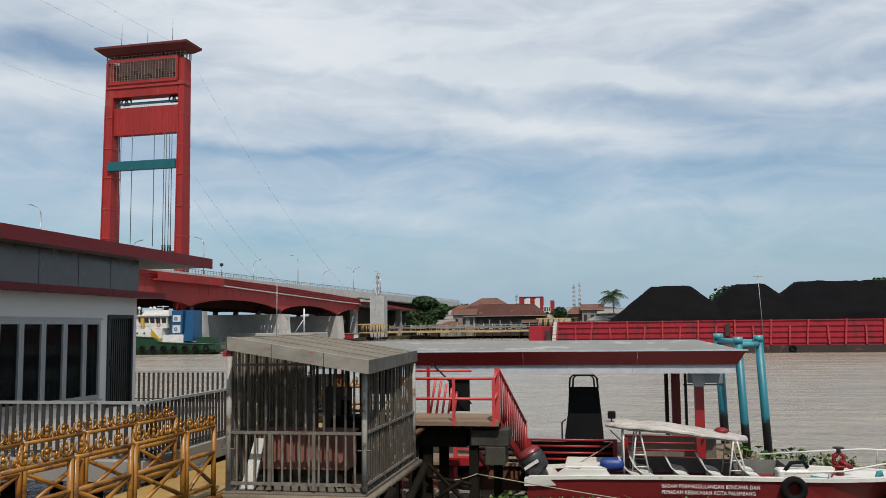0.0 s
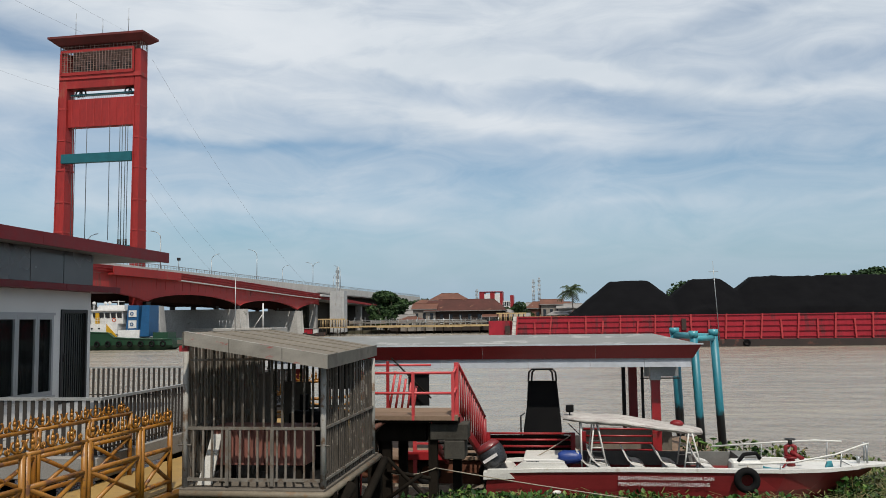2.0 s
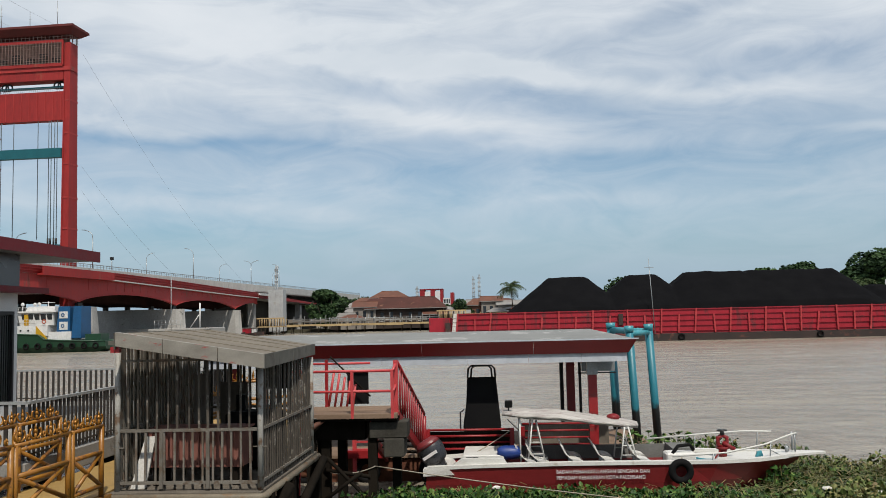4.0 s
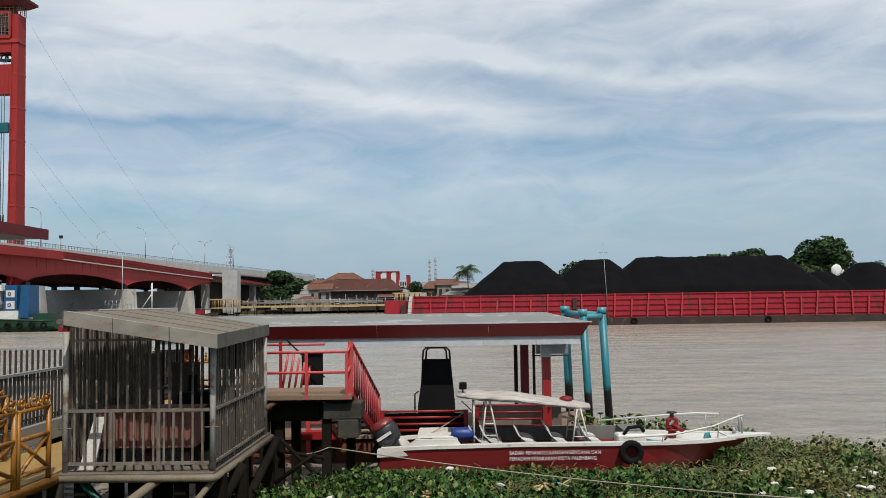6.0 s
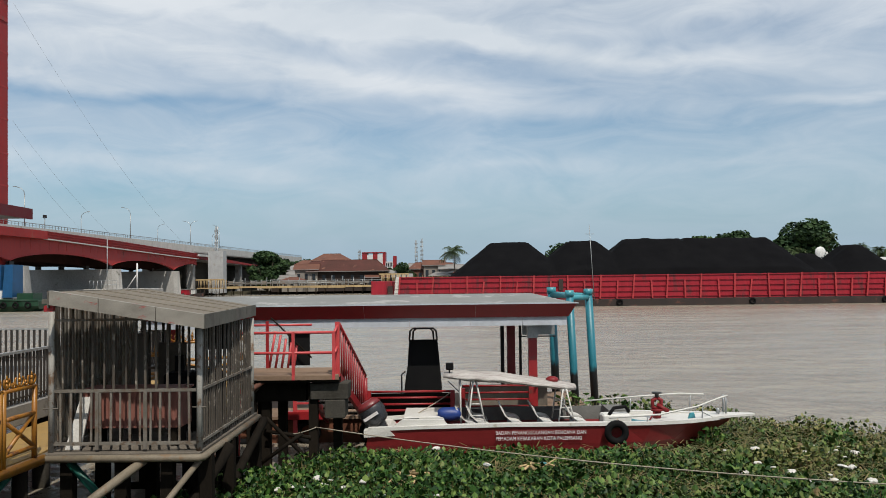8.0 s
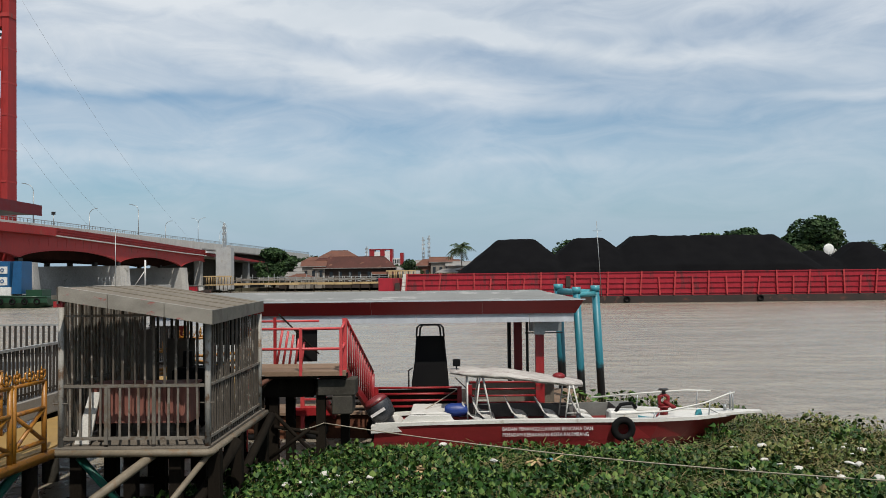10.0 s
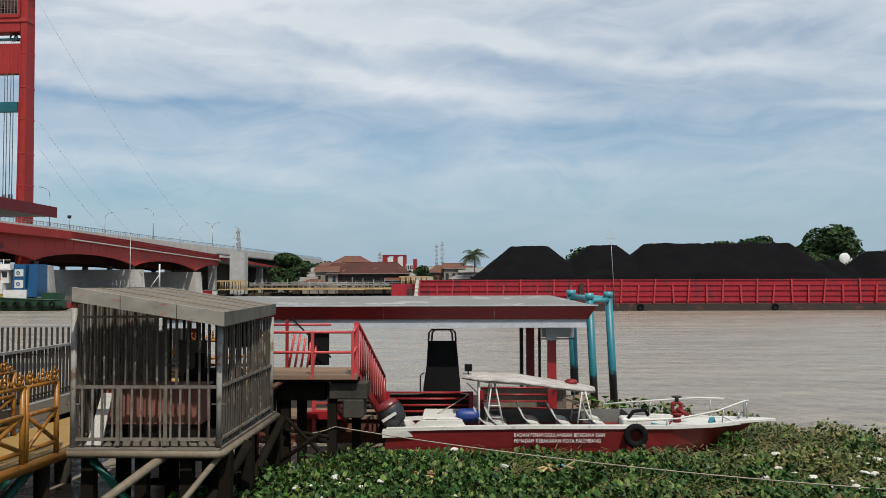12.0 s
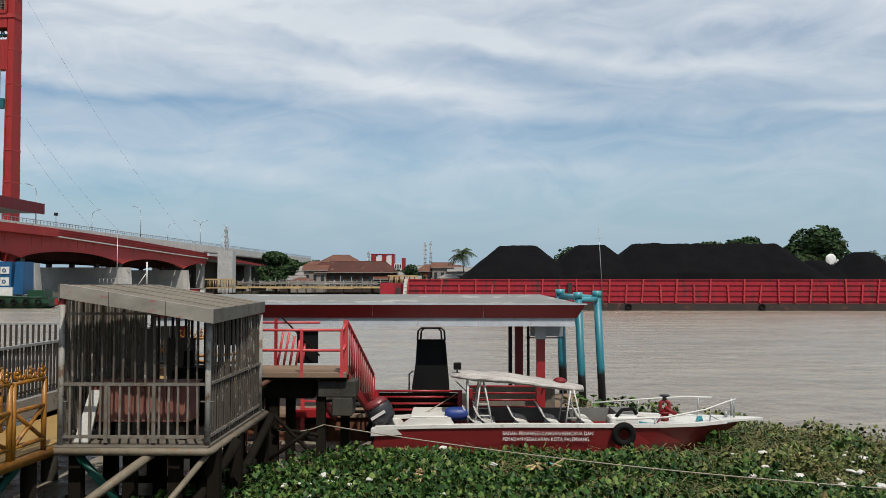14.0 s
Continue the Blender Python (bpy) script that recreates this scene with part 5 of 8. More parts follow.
        for x, y, z in ((4.9, YC + s * 0.95, 1.03 if s < 0 else 1.22), (6.35, YC + s * 0.54, 1.2 if s < 0 else 1.33)):
            tubepart("stanchion", (x - 0.04, y, 0.78), (x, y, z), 0.014, M_galv, t)
    for dy in (-0.1, 0.1):
        tubepart("bow_post", (7.05, YC + dy, 0.92), (7.05, YC + dy, 1.37), 0.022, M_galv, t)
    tubepart("bollard", (6.85, YC - 0.1, 0.92), (6.85, YC - 0.1, 1.06), 0.04, M_galv, t)
    # lettering
    rot = Matrix.Translation((1.22, YC - 1.064, 0.625)) @ Matrix.Rotation(radians(90 - 6), 4, "X")
    text_part("lettering", "BADAN PENANGGULANGAN BENCANA DAN", 0.125, rot, M_whitetxt, hull, 0.003, 0.81)
    rot = Matrix.Translation((1.22, YC - 1.052, 0.485)) @ Matrix.Rotation(radians(90 - 6), 4, "X")
    text_part("lettering", "PEMADAM KEBAKARAN KOTA PALEMBANG", 0.125, rot, M_whitetxt, hull, 0.003, 0.81)

    # outboard engine
    o = thing("outboard_engine", "tilted dark outboard engine with a red stripe", "outboard engine", (-1.9, 21.8, 0.5))
    ax = Matrix.Translation((-1.78, YC - 0.42, 1.04)) @ Matrix.Rotation(radians(-32), 4, "Y") @ Matrix.Scale(1.22, 4)

    def tr(p):
        return ax @ Vector(p)

    bm = B()
    sect = []
    for z, w, d in ((-0.22, 0.20, 0.16), (-0.16, 0.27, 0.20), (0.05, 0.31, 0.22), (0.20, 0.28, 0.21), (0.27, 0.20, 0.15)):
        sect.append([tr((w * math.cos(a) * (1.0 if math.cos(a) > 0 else 0.8), d * math.sin(a), z)) for a in [2 * math.pi * k / 14 for k in range(14)]])
    loft(bm, sect)
    cowl = part("cowl", bm, M_cowl, o, "", 0, True)
    bm = B()
    sect = []
    for z, w, d in ((0.16, 0.30, 0.222), (0.235, 0.263, 0.196), (0.29, 0.19, 0.14)):
        sect.append([tr((w * math.cos(a) * (1.0 if math.cos(a) > 0 else 0.8), d * math.sin(a), z)) for a in [2 * math.pi * k / 14 for k in range(14)]])
    loft(bm, sect)
    part("cowl_top", bm, M_cowlred, cowl, "faded red cowl top", 0, True)
    bm = B()
    a, b = tr((-0.16, -0.228, -0.02)), tr((0.16, -0.228, 0.03))
    hexa(bm, [tr((-0.17, -0.235, -0.03)), tr((0.15, -0.235, -0.03)), tr((0.15, -0.215, -0.03)), tr((-0.17, -0.215, -0.03))], [tr((-0.17, -0.235, 0.03)), tr((0.15, -0.235, 0.03)), tr((0.15, -0.215, 0.03)), tr((-0.17, -0.215, 0.03))])
    part("marking", bm, M_whitetxt, cowl, "pale illegible marking")
    bm = B()
    hexa(bm, [tr((-0.05, -0.05, -1.0)), tr((0.07, -0.05, -1.0)), tr((0.07, 0.05, -1.0)), tr((-0.05, 0.05, -1.0))], [tr((-0.12, -0.09, -0.2)), tr((0.16, -0.09, -0.2)), tr((0.16, 0.09, -0.2)), tr((-0.12, 0.09, -0.2))])
    part("leg", bm, M_cowl, o)
    bm = B()
    hexa(bm, [tr((-0.22, -0.03, -1.06)), tr((0.1, -0.03, -1.06)), tr((0.1, 0.03, -1.06)), tr((-0.22, 0.03, -1.06))], [tr((-0.28, -0.1, -0.98)), tr((0.12, -0.1, -0.98)), tr((0.12, 0.1, -0.98)), tr((-0.28, 0.1, -0.98))])
    part("skeg", bm, M_cowl, o)
    boxpart("bracket", (-1.96, -1.55, YC - 0.5, YC - 0.2, 0.55, 0.8), M_blacksteel, o)

    # blue bundle
    bm = B()
    sect = []
    for i in range(9):
        f = i / 8
        r = 0.19 * (0.62 + 0.38 * math.sin(f * math.pi) ** 0.5)
        sect.append([(-0.16 + f * 0.56, YC - 0.55 + r * math.cos(a) + 0.01 * noise.noise((i, a, 1)), 1.06 + r * 0.88 * math.sin(a) + 0.03 * noise.noise((i * 0.9, a * 2, 3))) for a in [2 * math.pi * k / 12 for k in range(12)]])
    loft(bm, sect)
    ob = solid("tarpaulin_roll", bm, M_blue, "blue tarpaulin bundle lying on the boat's stern", "bundle", smooth=True)
    # water cannon
    h = thing("water_cannon", "red fire monitor on the boat's white bow deck", "water cannon", (5.35, YC, 0.8))
    bm = B()
    tube(bm, (5.35, YC, 0.80), (5.35, YC, 1.0), 0.10, 12)
    tube(bm, (5.35, YC, 0.99), (5.35, YC, 1.04), 0.15, 12)
    part("base", bm, M_hydrant, h)
    bm = B()
    for x in (5.24, 5.46):
        pipe(bm, [(5.35, YC, 1.04), (x, YC, 1.08), (x, YC, 1.26), (5.35, YC, 1.32)], 0.05, 8)
    part("body", bm, M_hydrant, h)
    tubepart("nozzle", (5.35, YC, 1.15), (5.62, YC - 0.1, 0.98), 0.055, M_hydrant, h)
    bm = B()
    torus(bm, (5.35, YC, 1.44), 0.11, 0.02, "z", 14, 6)
    tube(bm, (5.35, YC, 1.32), (5.35, YC, 1.46), 0.05, 8)
    tube(bm, (5.24, YC, 1.44), (5.46, YC, 1.44), 0.015, 6)
    part("hand_wheel", bm, M_blacksteel, h, "dark hand wheel")
    tubepart("leg", (5.1, YC - 0.25, 0.80), (5.3, YC - 0.05, 1.0), 0.02, M_hydrant, h)
    # hose and tyre
    bm = B()
    pipe(bm, [(4.5, YC - 0.55, 0.86), (4.75, YC - 0.68, 0.83), (5.1, YC - 0.74, 0.82)], 0.045, 8)
    solid("hose", bm, surf("teal_hose", (0.06, 0.26, 0.33), (0.05, 0.2, 0.26), 0.5), "faded teal hose on the bow deck", "hose", smooth=True)
    bm = B()
    hexa(bm, [(6.02, YC - 0.42, 0.85), (6.2, YC - 0.42, 0.86), (6.2, YC - 0.34, 0.86), (6.02, YC - 0.34, 0.85)], [(6.06, YC - 0.42, 0.98), (6.16, YC - 0.42, 1.0), (6.16, YC - 0.36, 1.0), (6.06, YC - 0.36, 0.98)])
    solid("cleat", bm, M_tealpipe, "small teal cleat on the bow deck", "cleat")
    ty = thing("tyre_fender", "old black tyre hung on the boat's side as a fender", "tyre", (4.15, YC - 1.12, 0.5))
    bm = B()
    torus(bm, (4.10, YC - 1.15, 0.66), 0.21, 0.085, "y", 22, 10)
    part("tyre", bm, M_black, ty)
    tubepart("rope", (4.10, YC - 1.13, 0.84), (4.15, YC - 1.05, 0.98), 0.012, M_rope, ty)


before = set(scene.objects)
rescue_boat()
for ob in [o for o in scene.objects if o not in before and o.parent is None]:
    ob.location.z -= 0.09



def bank_plant(x, y, z, seed):
    rnd = random.Random(seed)
    t = thing("wild_plant", "tall broad-leaved green weed growing behind the boat", "plant", (x, y, z))
    for k in range(16):
        a, h, o = rnd.uniform(0, 6.28), rnd.uniform(0.35, 0.95), rnd.uniform(0.05, 0.45)
        p = Vector((x + math.cos(a) * o, y + math.sin(a) * o, z + h))
        bm = B()
        tube(bm, (x + math.cos(a) * 0.06, y + math.sin(a) * 0.06, z), p, 0.012, 5, 0.006)
        st = part("stem", bm, M_stalk, t)
        ln, w = rnd.uniform(0.14, 0.26), rnd.uniform(0.06, 0.11)
        d = Vector((math.cos(a), math.sin(a), rnd.uniform(-0.5, 0.5))).normalized()
        s_ = Vector((-math.sin(a), math.cos(a), 0))
        n = s_.cross(d) * 0.03
        vs = [p, p + d * ln * 0.35 + s_ * w - n, p + d * ln * 0.35 + n, p + d * ln * 0.35 - s_ * w - n, p + d * ln * 0.7 + s_ * w * 0.7 - n, p + d * ln * 0.7 + n, p + d * ln * 0.7 - s_ * w * 0.7 - n, p + d * ln - n]
        me = bpy.data.meshes.new("leaf")
        me.from_pydata([tuple(v) for v in vs], [], [(0, 1, 2), (0, 2, 3), (1, 4, 5, 2), (2, 5, 6, 3), (4, 7, 5), (5, 7, 6)])
        me.materials.append(M_weed)
        lf = new("leaf", me)
        lf.parent = st


bank_plant(3.45, 24.1, 0.1, 3)
bank_plant(3.95, 24.4, 0.1, 4)
bank_plant(4.7, 24.3, 0.05, 5)

# ---- ropes ----
def rope(name, label, a, b, sag, r, m, n=14):
    a, b = Vector(a), Vector(b)
    bm = B()
    pipe(bm, [a + (b - a) * (i / n) - Vector((0, 0, sag * 4 * (i / n) * (1 - i / n))) for i in range(n + 1)], r, 6)
    return solid(name, bm, m, label, "rope")


rope("mooring_rope", "long pale mooring rope slung over the water plants", (-2.88, 19.68, 0.98), (8.6, 15.1, 0.58), 0.16, 0.013, M_rope, 24)
rope("mooring_rope", "pale rope from the boat's stern to the pontoon", (-1.2, 21.3, 0.75), (0.25, 23.1, 1.34), 0.05, 0.014, M_rope)
rope("mooring_rope", "slack rope round the landing's piles", (-2.88, 19.68, 0.98), (-3.9, 19.68, 0.85), 0.08, 0.012, M_rope)


# ---- lift bridge ----
BA = radians(2.95)                      # the bridge runs this far clockwise from +y
BO = Vector((-93.3, 187.0, 0))          # river-side girder face at the tower pier
BM = Matrix.Translation(BO) @ Matrix.Rotation(-BA, 4, "Z")   # local: x across (minus is away), y along


def bp(x, y, z):
    return BM @ Vector((x, y, z))


def bbox(bm, x0, x1, y0, y1, z0, z1):
    hexa(bm, [bp(x0, y0, z0), bp(x1, y0, z0), bp(x1, y1, z0), bp(x0, y1, z0)], [bp(x0, y0, z1), bp(x1, y0, z1), bp(x1, y1, z1), bp(x0, y1, z1)])


W = 21.0
PIERS = [-75.0, 0.0, 49.5, 99.0]


def lip_z(y):
    """Top of the main girders, where the pale ledge runs."""
    return 15.4 - 0.0196 * min(max(y - 13, 0), 100)


def red_z(y):
    """Top of the red side fascia, which sinks below the roadway towards the bank."""
    return 17.1 - 0.0215 * max(y - 32, 0)


def road_z(y):
    return 17.75 + 0.0036 * max(y - 20, 0)


def bslab(bm, x0, x1, y0, y1, lo, hi):
    """A slab along the bridge between two height lines."""
    hexa(bm, [bp(x0, y0, lo(y0)), bp(x1, y0, lo(y0)), bp(x1, y1, lo(y1)), bp(x0, y1, lo(y1))], [bp(x0, y0, hi(y0)), bp(x1, y0, hi(y0)), bp(x1, y1, hi(y1)), bp(x0, y1, hi(y1))])


def bridge():
    t = thing("bridge", "long red steel girder road bridge with shallow arches on concrete piers", "bridge", tuple(bp(-10, 0, 0)))
    spans = [(-150, -75, 10.0, 10.0, 1.6), (-75, 0.4, 10.0, 10.0, 2.3), (0.4, 51.4, 10.0, 9.8, 2.2), (51.4, 98.2, 9.8, 9.25, 2.15), (98.2, 121, 9.25, 11.3, 0.9)]
    for y0, y1, za, zb, rise in spans:
        n = 20
        # Inner and far girders hang lower and dark to make the under-deck shade.
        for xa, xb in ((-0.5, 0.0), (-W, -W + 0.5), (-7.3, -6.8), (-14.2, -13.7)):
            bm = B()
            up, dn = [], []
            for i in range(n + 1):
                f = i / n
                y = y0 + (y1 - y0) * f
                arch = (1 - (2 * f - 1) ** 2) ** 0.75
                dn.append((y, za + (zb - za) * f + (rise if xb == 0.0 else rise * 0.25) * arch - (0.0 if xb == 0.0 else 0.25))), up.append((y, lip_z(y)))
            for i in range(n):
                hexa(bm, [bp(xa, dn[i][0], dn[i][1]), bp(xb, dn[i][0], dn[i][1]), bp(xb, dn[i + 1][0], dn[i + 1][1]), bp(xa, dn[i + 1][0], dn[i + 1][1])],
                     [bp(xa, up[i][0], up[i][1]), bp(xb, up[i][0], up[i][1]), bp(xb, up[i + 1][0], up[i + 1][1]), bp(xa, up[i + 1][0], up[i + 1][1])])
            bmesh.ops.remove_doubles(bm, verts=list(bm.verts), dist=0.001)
            gd = part("girder", bm, M_bridge_girder if xb == 0.0 else M_girdershade, t, "" if xb == 0.0 else "inner girder with the under-deck shade in its colour")
            if xb == 0.0:
                # bottom flange that follows the arch, and faint stiffeners
                bm = B()
                for (ya, qa), (yb, qb) in zip(dn, dn[1:]):
                    hexa(bm, [bp(-0.75, ya, qa - 0.12), bp(0.22, ya, qa - 0.12), bp(0.22, yb, qb - 0.12), bp(-0.75, yb, qb - 0.12)], [bp(-0.75, ya, qa - 0.004), bp(0.22, ya, qa - 0.004), bp(0.22, yb, qb - 0.004), bp(-0.75, yb, qb - 0.004)])
                bmesh.ops.remove_doubles(bm, verts=list(bm.verts), dist=0.001)
                part("flange", bm, M_bridge_girder, gd)
                for i in range(1, 12):
                    y = y0 + (y1 - y0) * i / 12
                    st = B()
                    bbox(st, 0.0, 0.05, y - 0.05, y + 0.05, 12.75 if y < 80 else 12.2, lip_z(y) - 0.25)
                    part("stiffener", st, M_bridge_girder, gd)
        for i in range(6):
            bm = B()
            ya, yb = y0 + (y1 - y0) * i / 6, y0 + (y1 - y0) * (i + 1) / 6
            bslab(bm, -W - 0.8, -0.8, ya, yb, lambda y: lip_z(y) + 0.01, lambda y: lip_z(y) + 0.4)
            part("deck", bm, M_concrete, t)
        # Cross beams carry the same painted shade.
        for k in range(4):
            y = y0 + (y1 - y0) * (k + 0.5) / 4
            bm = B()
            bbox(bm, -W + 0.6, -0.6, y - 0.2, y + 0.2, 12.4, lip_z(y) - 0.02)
            part("cross_beam", bm, M_girdershade, t)
    for y0, y1 in ((-150, -75), (-75, -14), (-14, 13.5), (13.5, 51.4), (51.4, 98.2), (98.2, 121)):
        bm = B()
        bslab(bm, 0.02, 0.28, y0, y1, lambda y: lip_z(y) + 0.02, red_z)
        fascia = part("side_fascia", bm, M_bridge_red, t, "red side fascia with ledges")
        for f in (0.30, 0.62, 0.93):
            bm = B()
            bslab(bm, 0.283, 0.62 - 0.2 * f, y0, y1, lambda y: lip_z(y) + (red_z(y) - lip_z(y)) * f, lambda y: lip_z(y) + (red_z(y) - lip_z(y)) * f + 0.14)
            part("ledge", bm, M_bridge_red, fascia)
        if y0 >= 13:
            bm = B()
            bslab(bm, 0.02, 0.85, y0, y1, lambda y: lip_z(y) - 0.24, lambda y: lip_z(y) + 0.015)
            part("pipe_ledge", bm, M_paleconc, t, "pale concrete ledge under the red fascia")
    # widened platform round the tower's foot
    bm = B()
    bbox(bm, 0.3, 1.7, -16, 13.4, 15.1, 15.5)
    plat = part("tower_platform", bm, M_bridge_red, t, "red platform round the tower's foot")
    bm = B()
    bbox(bm, 1.45, 1.68, -16, 13.4, 15.51, 16.9)
    part("platform_fascia", bm, M_bridge_red, plat)
    # roadway parapets and railings
    for x in (-0.95, -W - 0.55):
        for y0, y1 in ((-150, -75), (-75, 0.4), (0.4, 51.4), (51.4, 98.2), (98.2, 121), (121, 300)):
            bm = B()
            low = (lambda y: lip_z(y) + 0.42) if y1 < 122 else (lambda y: 16.0)
            bslab(bm, x - 0.16, x + 0.16, y0, y1, low, road_z)
            part("parapet", bm, M_paleconc, t, "pale concrete roadway edge")
            bm = B()
            tube(bm, bp(x, y0, road_z(y0) + 0.9), bp(x, y1, road_z(y1) + 0.9), 0.08, 6)
            tube(bm, bp(x, y0, road_z(y0) + 0.45), bp(x, y1, road_z(y1) + 0.45), 0.04, 4)
            k = int((y1 - y0) / 1.5)
            for i in range(k):
                y = y0 + (y1 - y0) * (i + 0.5) / k
                tube(bm, bp(x, y, road_z(y)), bp(x, y, road_z(y) + 0.9), 0.07, 4)
            part("railing", bm, M_galv, t, "grey steel railing")
    # approach viaduct and the red ramp girder beside it
    bm = B()
    bslab(bm, -W, -0.8, 121.1, 300, lambda y: 15.6, lambda y: road_z(y) - 0.1)
    part("approach_deck", bm, M_concrete, t, "grey concrete approach deck")
    bm = B()
    bslab(bm, 0.02, 0.5, 121.1, 205, lambda y: 13.35 - 0.0165 * (y - 121), lambda y: 15.0 - 0.030 * (y - 121))
    part("ramp_girder", bm, M_bridge_red, t, "red girder of the sinking side ramp")
    bm = B()
    bslab(bm, -5.5, 0.0, 121.1, 205, lambda y: 13.0 - 0.0165 * (y - 121), lambda y: 13.32 - 0.0165 * (y - 121))
    part("ramp_deck", bm, M_concrete, t)
    bm = B()
    bbox(bm, 0.3, 0.9, 121.1, 133, 14.3, 15.1)
    part("cross_head", bm, M_tugwhite, t, "pale cross head over the end column")
    # Added dark box that stands in for the shade under the approach deck.
    bm = B()
    bbox(bm, -W + 1, -5.9, 126, 300, 0.5, 15.55)
    part("abutment", bm, M_concrete_near, t, "added wall under the approach, shade in its dark colour")
    for y in (121, 150, 180, 215, 250):
        for x in (-2.0, -W + 3):
            bm = B()
            bbox(bm, x - 1.2, x + 1.2, y - 1, y + 1, 0.5, 12.4)
            part("column", bm, M_concrete, t)
    # piers
    for y, flare, e in ((-75, 1, 2.2), (1.6, 1, 2.2), (51.4, 0, 2.3), (98.2, 0, 1.7)):
        bm = B()
        d0, d1 = (7.2, 4.4) if flare else (1.6, 1.4)
        hexa(bm, [bp(-W - e, y - d0, -2), bp(e * 0.6, y - d0, -2), bp(e + 0.4, y - d0 * 0.6, -2), bp(e + 1.2, y, -2), bp(e + 0.4, y + d0 * 0.6, -2), bp(e * 0.6, y + d0, -2), bp(-W - e, y + d0, -2)],
             [bp(-W - e, y - d1, 8.75), bp(e * 0.3, y - d1, 8.75), bp(e, y - d1 * 0.6, 8.75), bp(e + 0.3, y, 8.75), bp(e, y + d1 * 0.6, 8.75), bp(e * 0.3, y + d1, 8.75), bp(-W - e, y + d1, 8.75)])
        part("pier", bm, M_concrete, t, "pale weathered concrete pier")
        if flare:
            bm = B()
            hexa(bm, [bp(-W - 4, y - 10, -2), bp(3.4, y - 10, -2), bp(6.0, y, -2), bp(3.4, y + 10, -2), bp(-W - 4, y + 10, -2)], [bp(-W - 3.4, y - 9, 1.4), bp(2.8, y - 9, 1.4), bp(5.2, y, 1.4), bp(2.8, y + 9, 1.4), bp(-W - 3.4, y + 9, 1.4)])
            part("pier_cap", bm, M_concrete_near, t, "dark wet pier footing")
        for x in (-0.5, -7, -14, -W + 0.5):
            bm = B()
            bbox(bm, x - 0.5, x + 0.3, y - 0.9, y + 0.9, 8.76, 9.75)
            part("bearing", bm, M_blacksteel, t)


bridge()


def bridge_tower():
    t = thing("bridge_tower", "tall red steel lift tower with a barred machine room on top", "tower", tuple(bp(-10, 0, 16)))
    YC, XR, XL = 0.2, -2.25, -21.3
    for xc, slim in ((XR, 0.72), (XL, 1.0)):
        bm = B()
        secs = []
        for z, w, d in ((8.5, 1.35, 1.9), (16, 1.3, 1.85), (40, 1.15, 1.65), (68.4, 1.0, 1.5)):
            w *= slim
            secs.append([bp(xc - w, YC - d, z), bp(xc + w, YC - d, z), bp(xc + w, YC + d, z), bp(xc - w, YC + d, z)])
        loft(bm, secs)
        leg = part("leg", bm, M_bridge_red, t)
        # raised edge plates and joints of the leg sections
        for z in (26, 33, 40.5, 47.5, 55):
            w = 1.3 - (z - 16) / 52.4 * 0.3 + 0.05
            bm = B()
            bbox(bm, xc - w * slim, xc + w * slim, YC - w * 1.44 - 0.03, YC + w * 1.44 + 0.03, z, z + 0.35)
            part("joint_band", bm, M_bridge_girder, leg)
        for dx in (-1, 1):
            bm = B()
            secs = []
            for z, w, d in ((16, 1.3, 1.9), (58, 1.05, 1.6)):
                xx = xc + dx * (w * slim - 0.12)
                secs.append([bp(xx - 0.14, YC - d - 0.09, z), bp(xx + 0.14, YC - d - 0.09, z), bp(xx + 0.14, YC - d + 0.05, z), bp(xx - 0.14, YC - d + 0.05, z)])
            loft(bm, secs)
            part("edge_plate", bm, M_bridge_red, leg)

    def across(name, z0, z1, y0, y1, m, x0=XL + 0.9, x1=XR - 0.9, label="", par=None):
        bm = B()
        bbox(bm, x0, x1, YC + y0, YC + y1, z0, z1)
        return part(name, bm, m, par or t, label)

    across("upper_beam", 59.9, 62.3, -1.5, 1.5, M_bridge_red)
    across("upper_beam", 62.0, 62.9, -1.75, 1.2, M_bridge_girder, XL - 0.9, XR + 0.9)
    cb = across("counterweight", 50.8, 57.4, -0.9, 0.9, M_bridge_red, XL + 0.95, XR - 0.95, "red counterweight box with vertical seams")
    for i in range(9):
        x = XL + 2 + i * 1.9
        across("seam", 50.9, 57.3, -0.97, -0.91, M_bridge_girder, x, x + 0.14, par=cb)
    across("lift_beam", 42.1, 44.2, -2.3, -1.0, M_teal, XL + 0.4, XR - 0.9, "teal cross beam")
    across("lift_beam", 21.2, 22.6, -2.3, -1.0, M_teal, XL - 0.2, XR - 0.9, "teal cross beam")
    across("catwalk", 58.4, 58.7, -0.6, 0.6, M_teal, XL + 1.4, XR - 1.4)
    rb = B()
    for i in range(30):
        x = XL + 1.6 + i * 0.52
        tube(rb, bp(x, YC - 0.6, 57.4), bp(x, YC - 0.6, 58.4), 0.05, 4)
    part("catwalk_railing", rb, M_galv, t)
    for x in (XL + 3.2, XR - 3.2, XL + 4.2, XR - 2.2):
        bm = B()
        c = bp(x, YC, 59.0)
        torus(bm, c, 0.75, 0.2, "y", 16, 6)
        part("sheave", bm, M_blacksteel, t, "dark cable sheave")
    # machine room cage
    across("sill_beam", 62.9, 63.6, -2.0, -1.55, M_bridge_red, XL - 0.4, XR - 0.9)
    across("lintel_beam", 68.4, 69.0, -1.9, -1.5, M_bridge_red, XL - 0.4, XR - 0.9)
    across("inner_wall", 63.6, 70.4, 0.9, 1.2, M_lattice, XL + 1, XR - 1)
    bm = B()
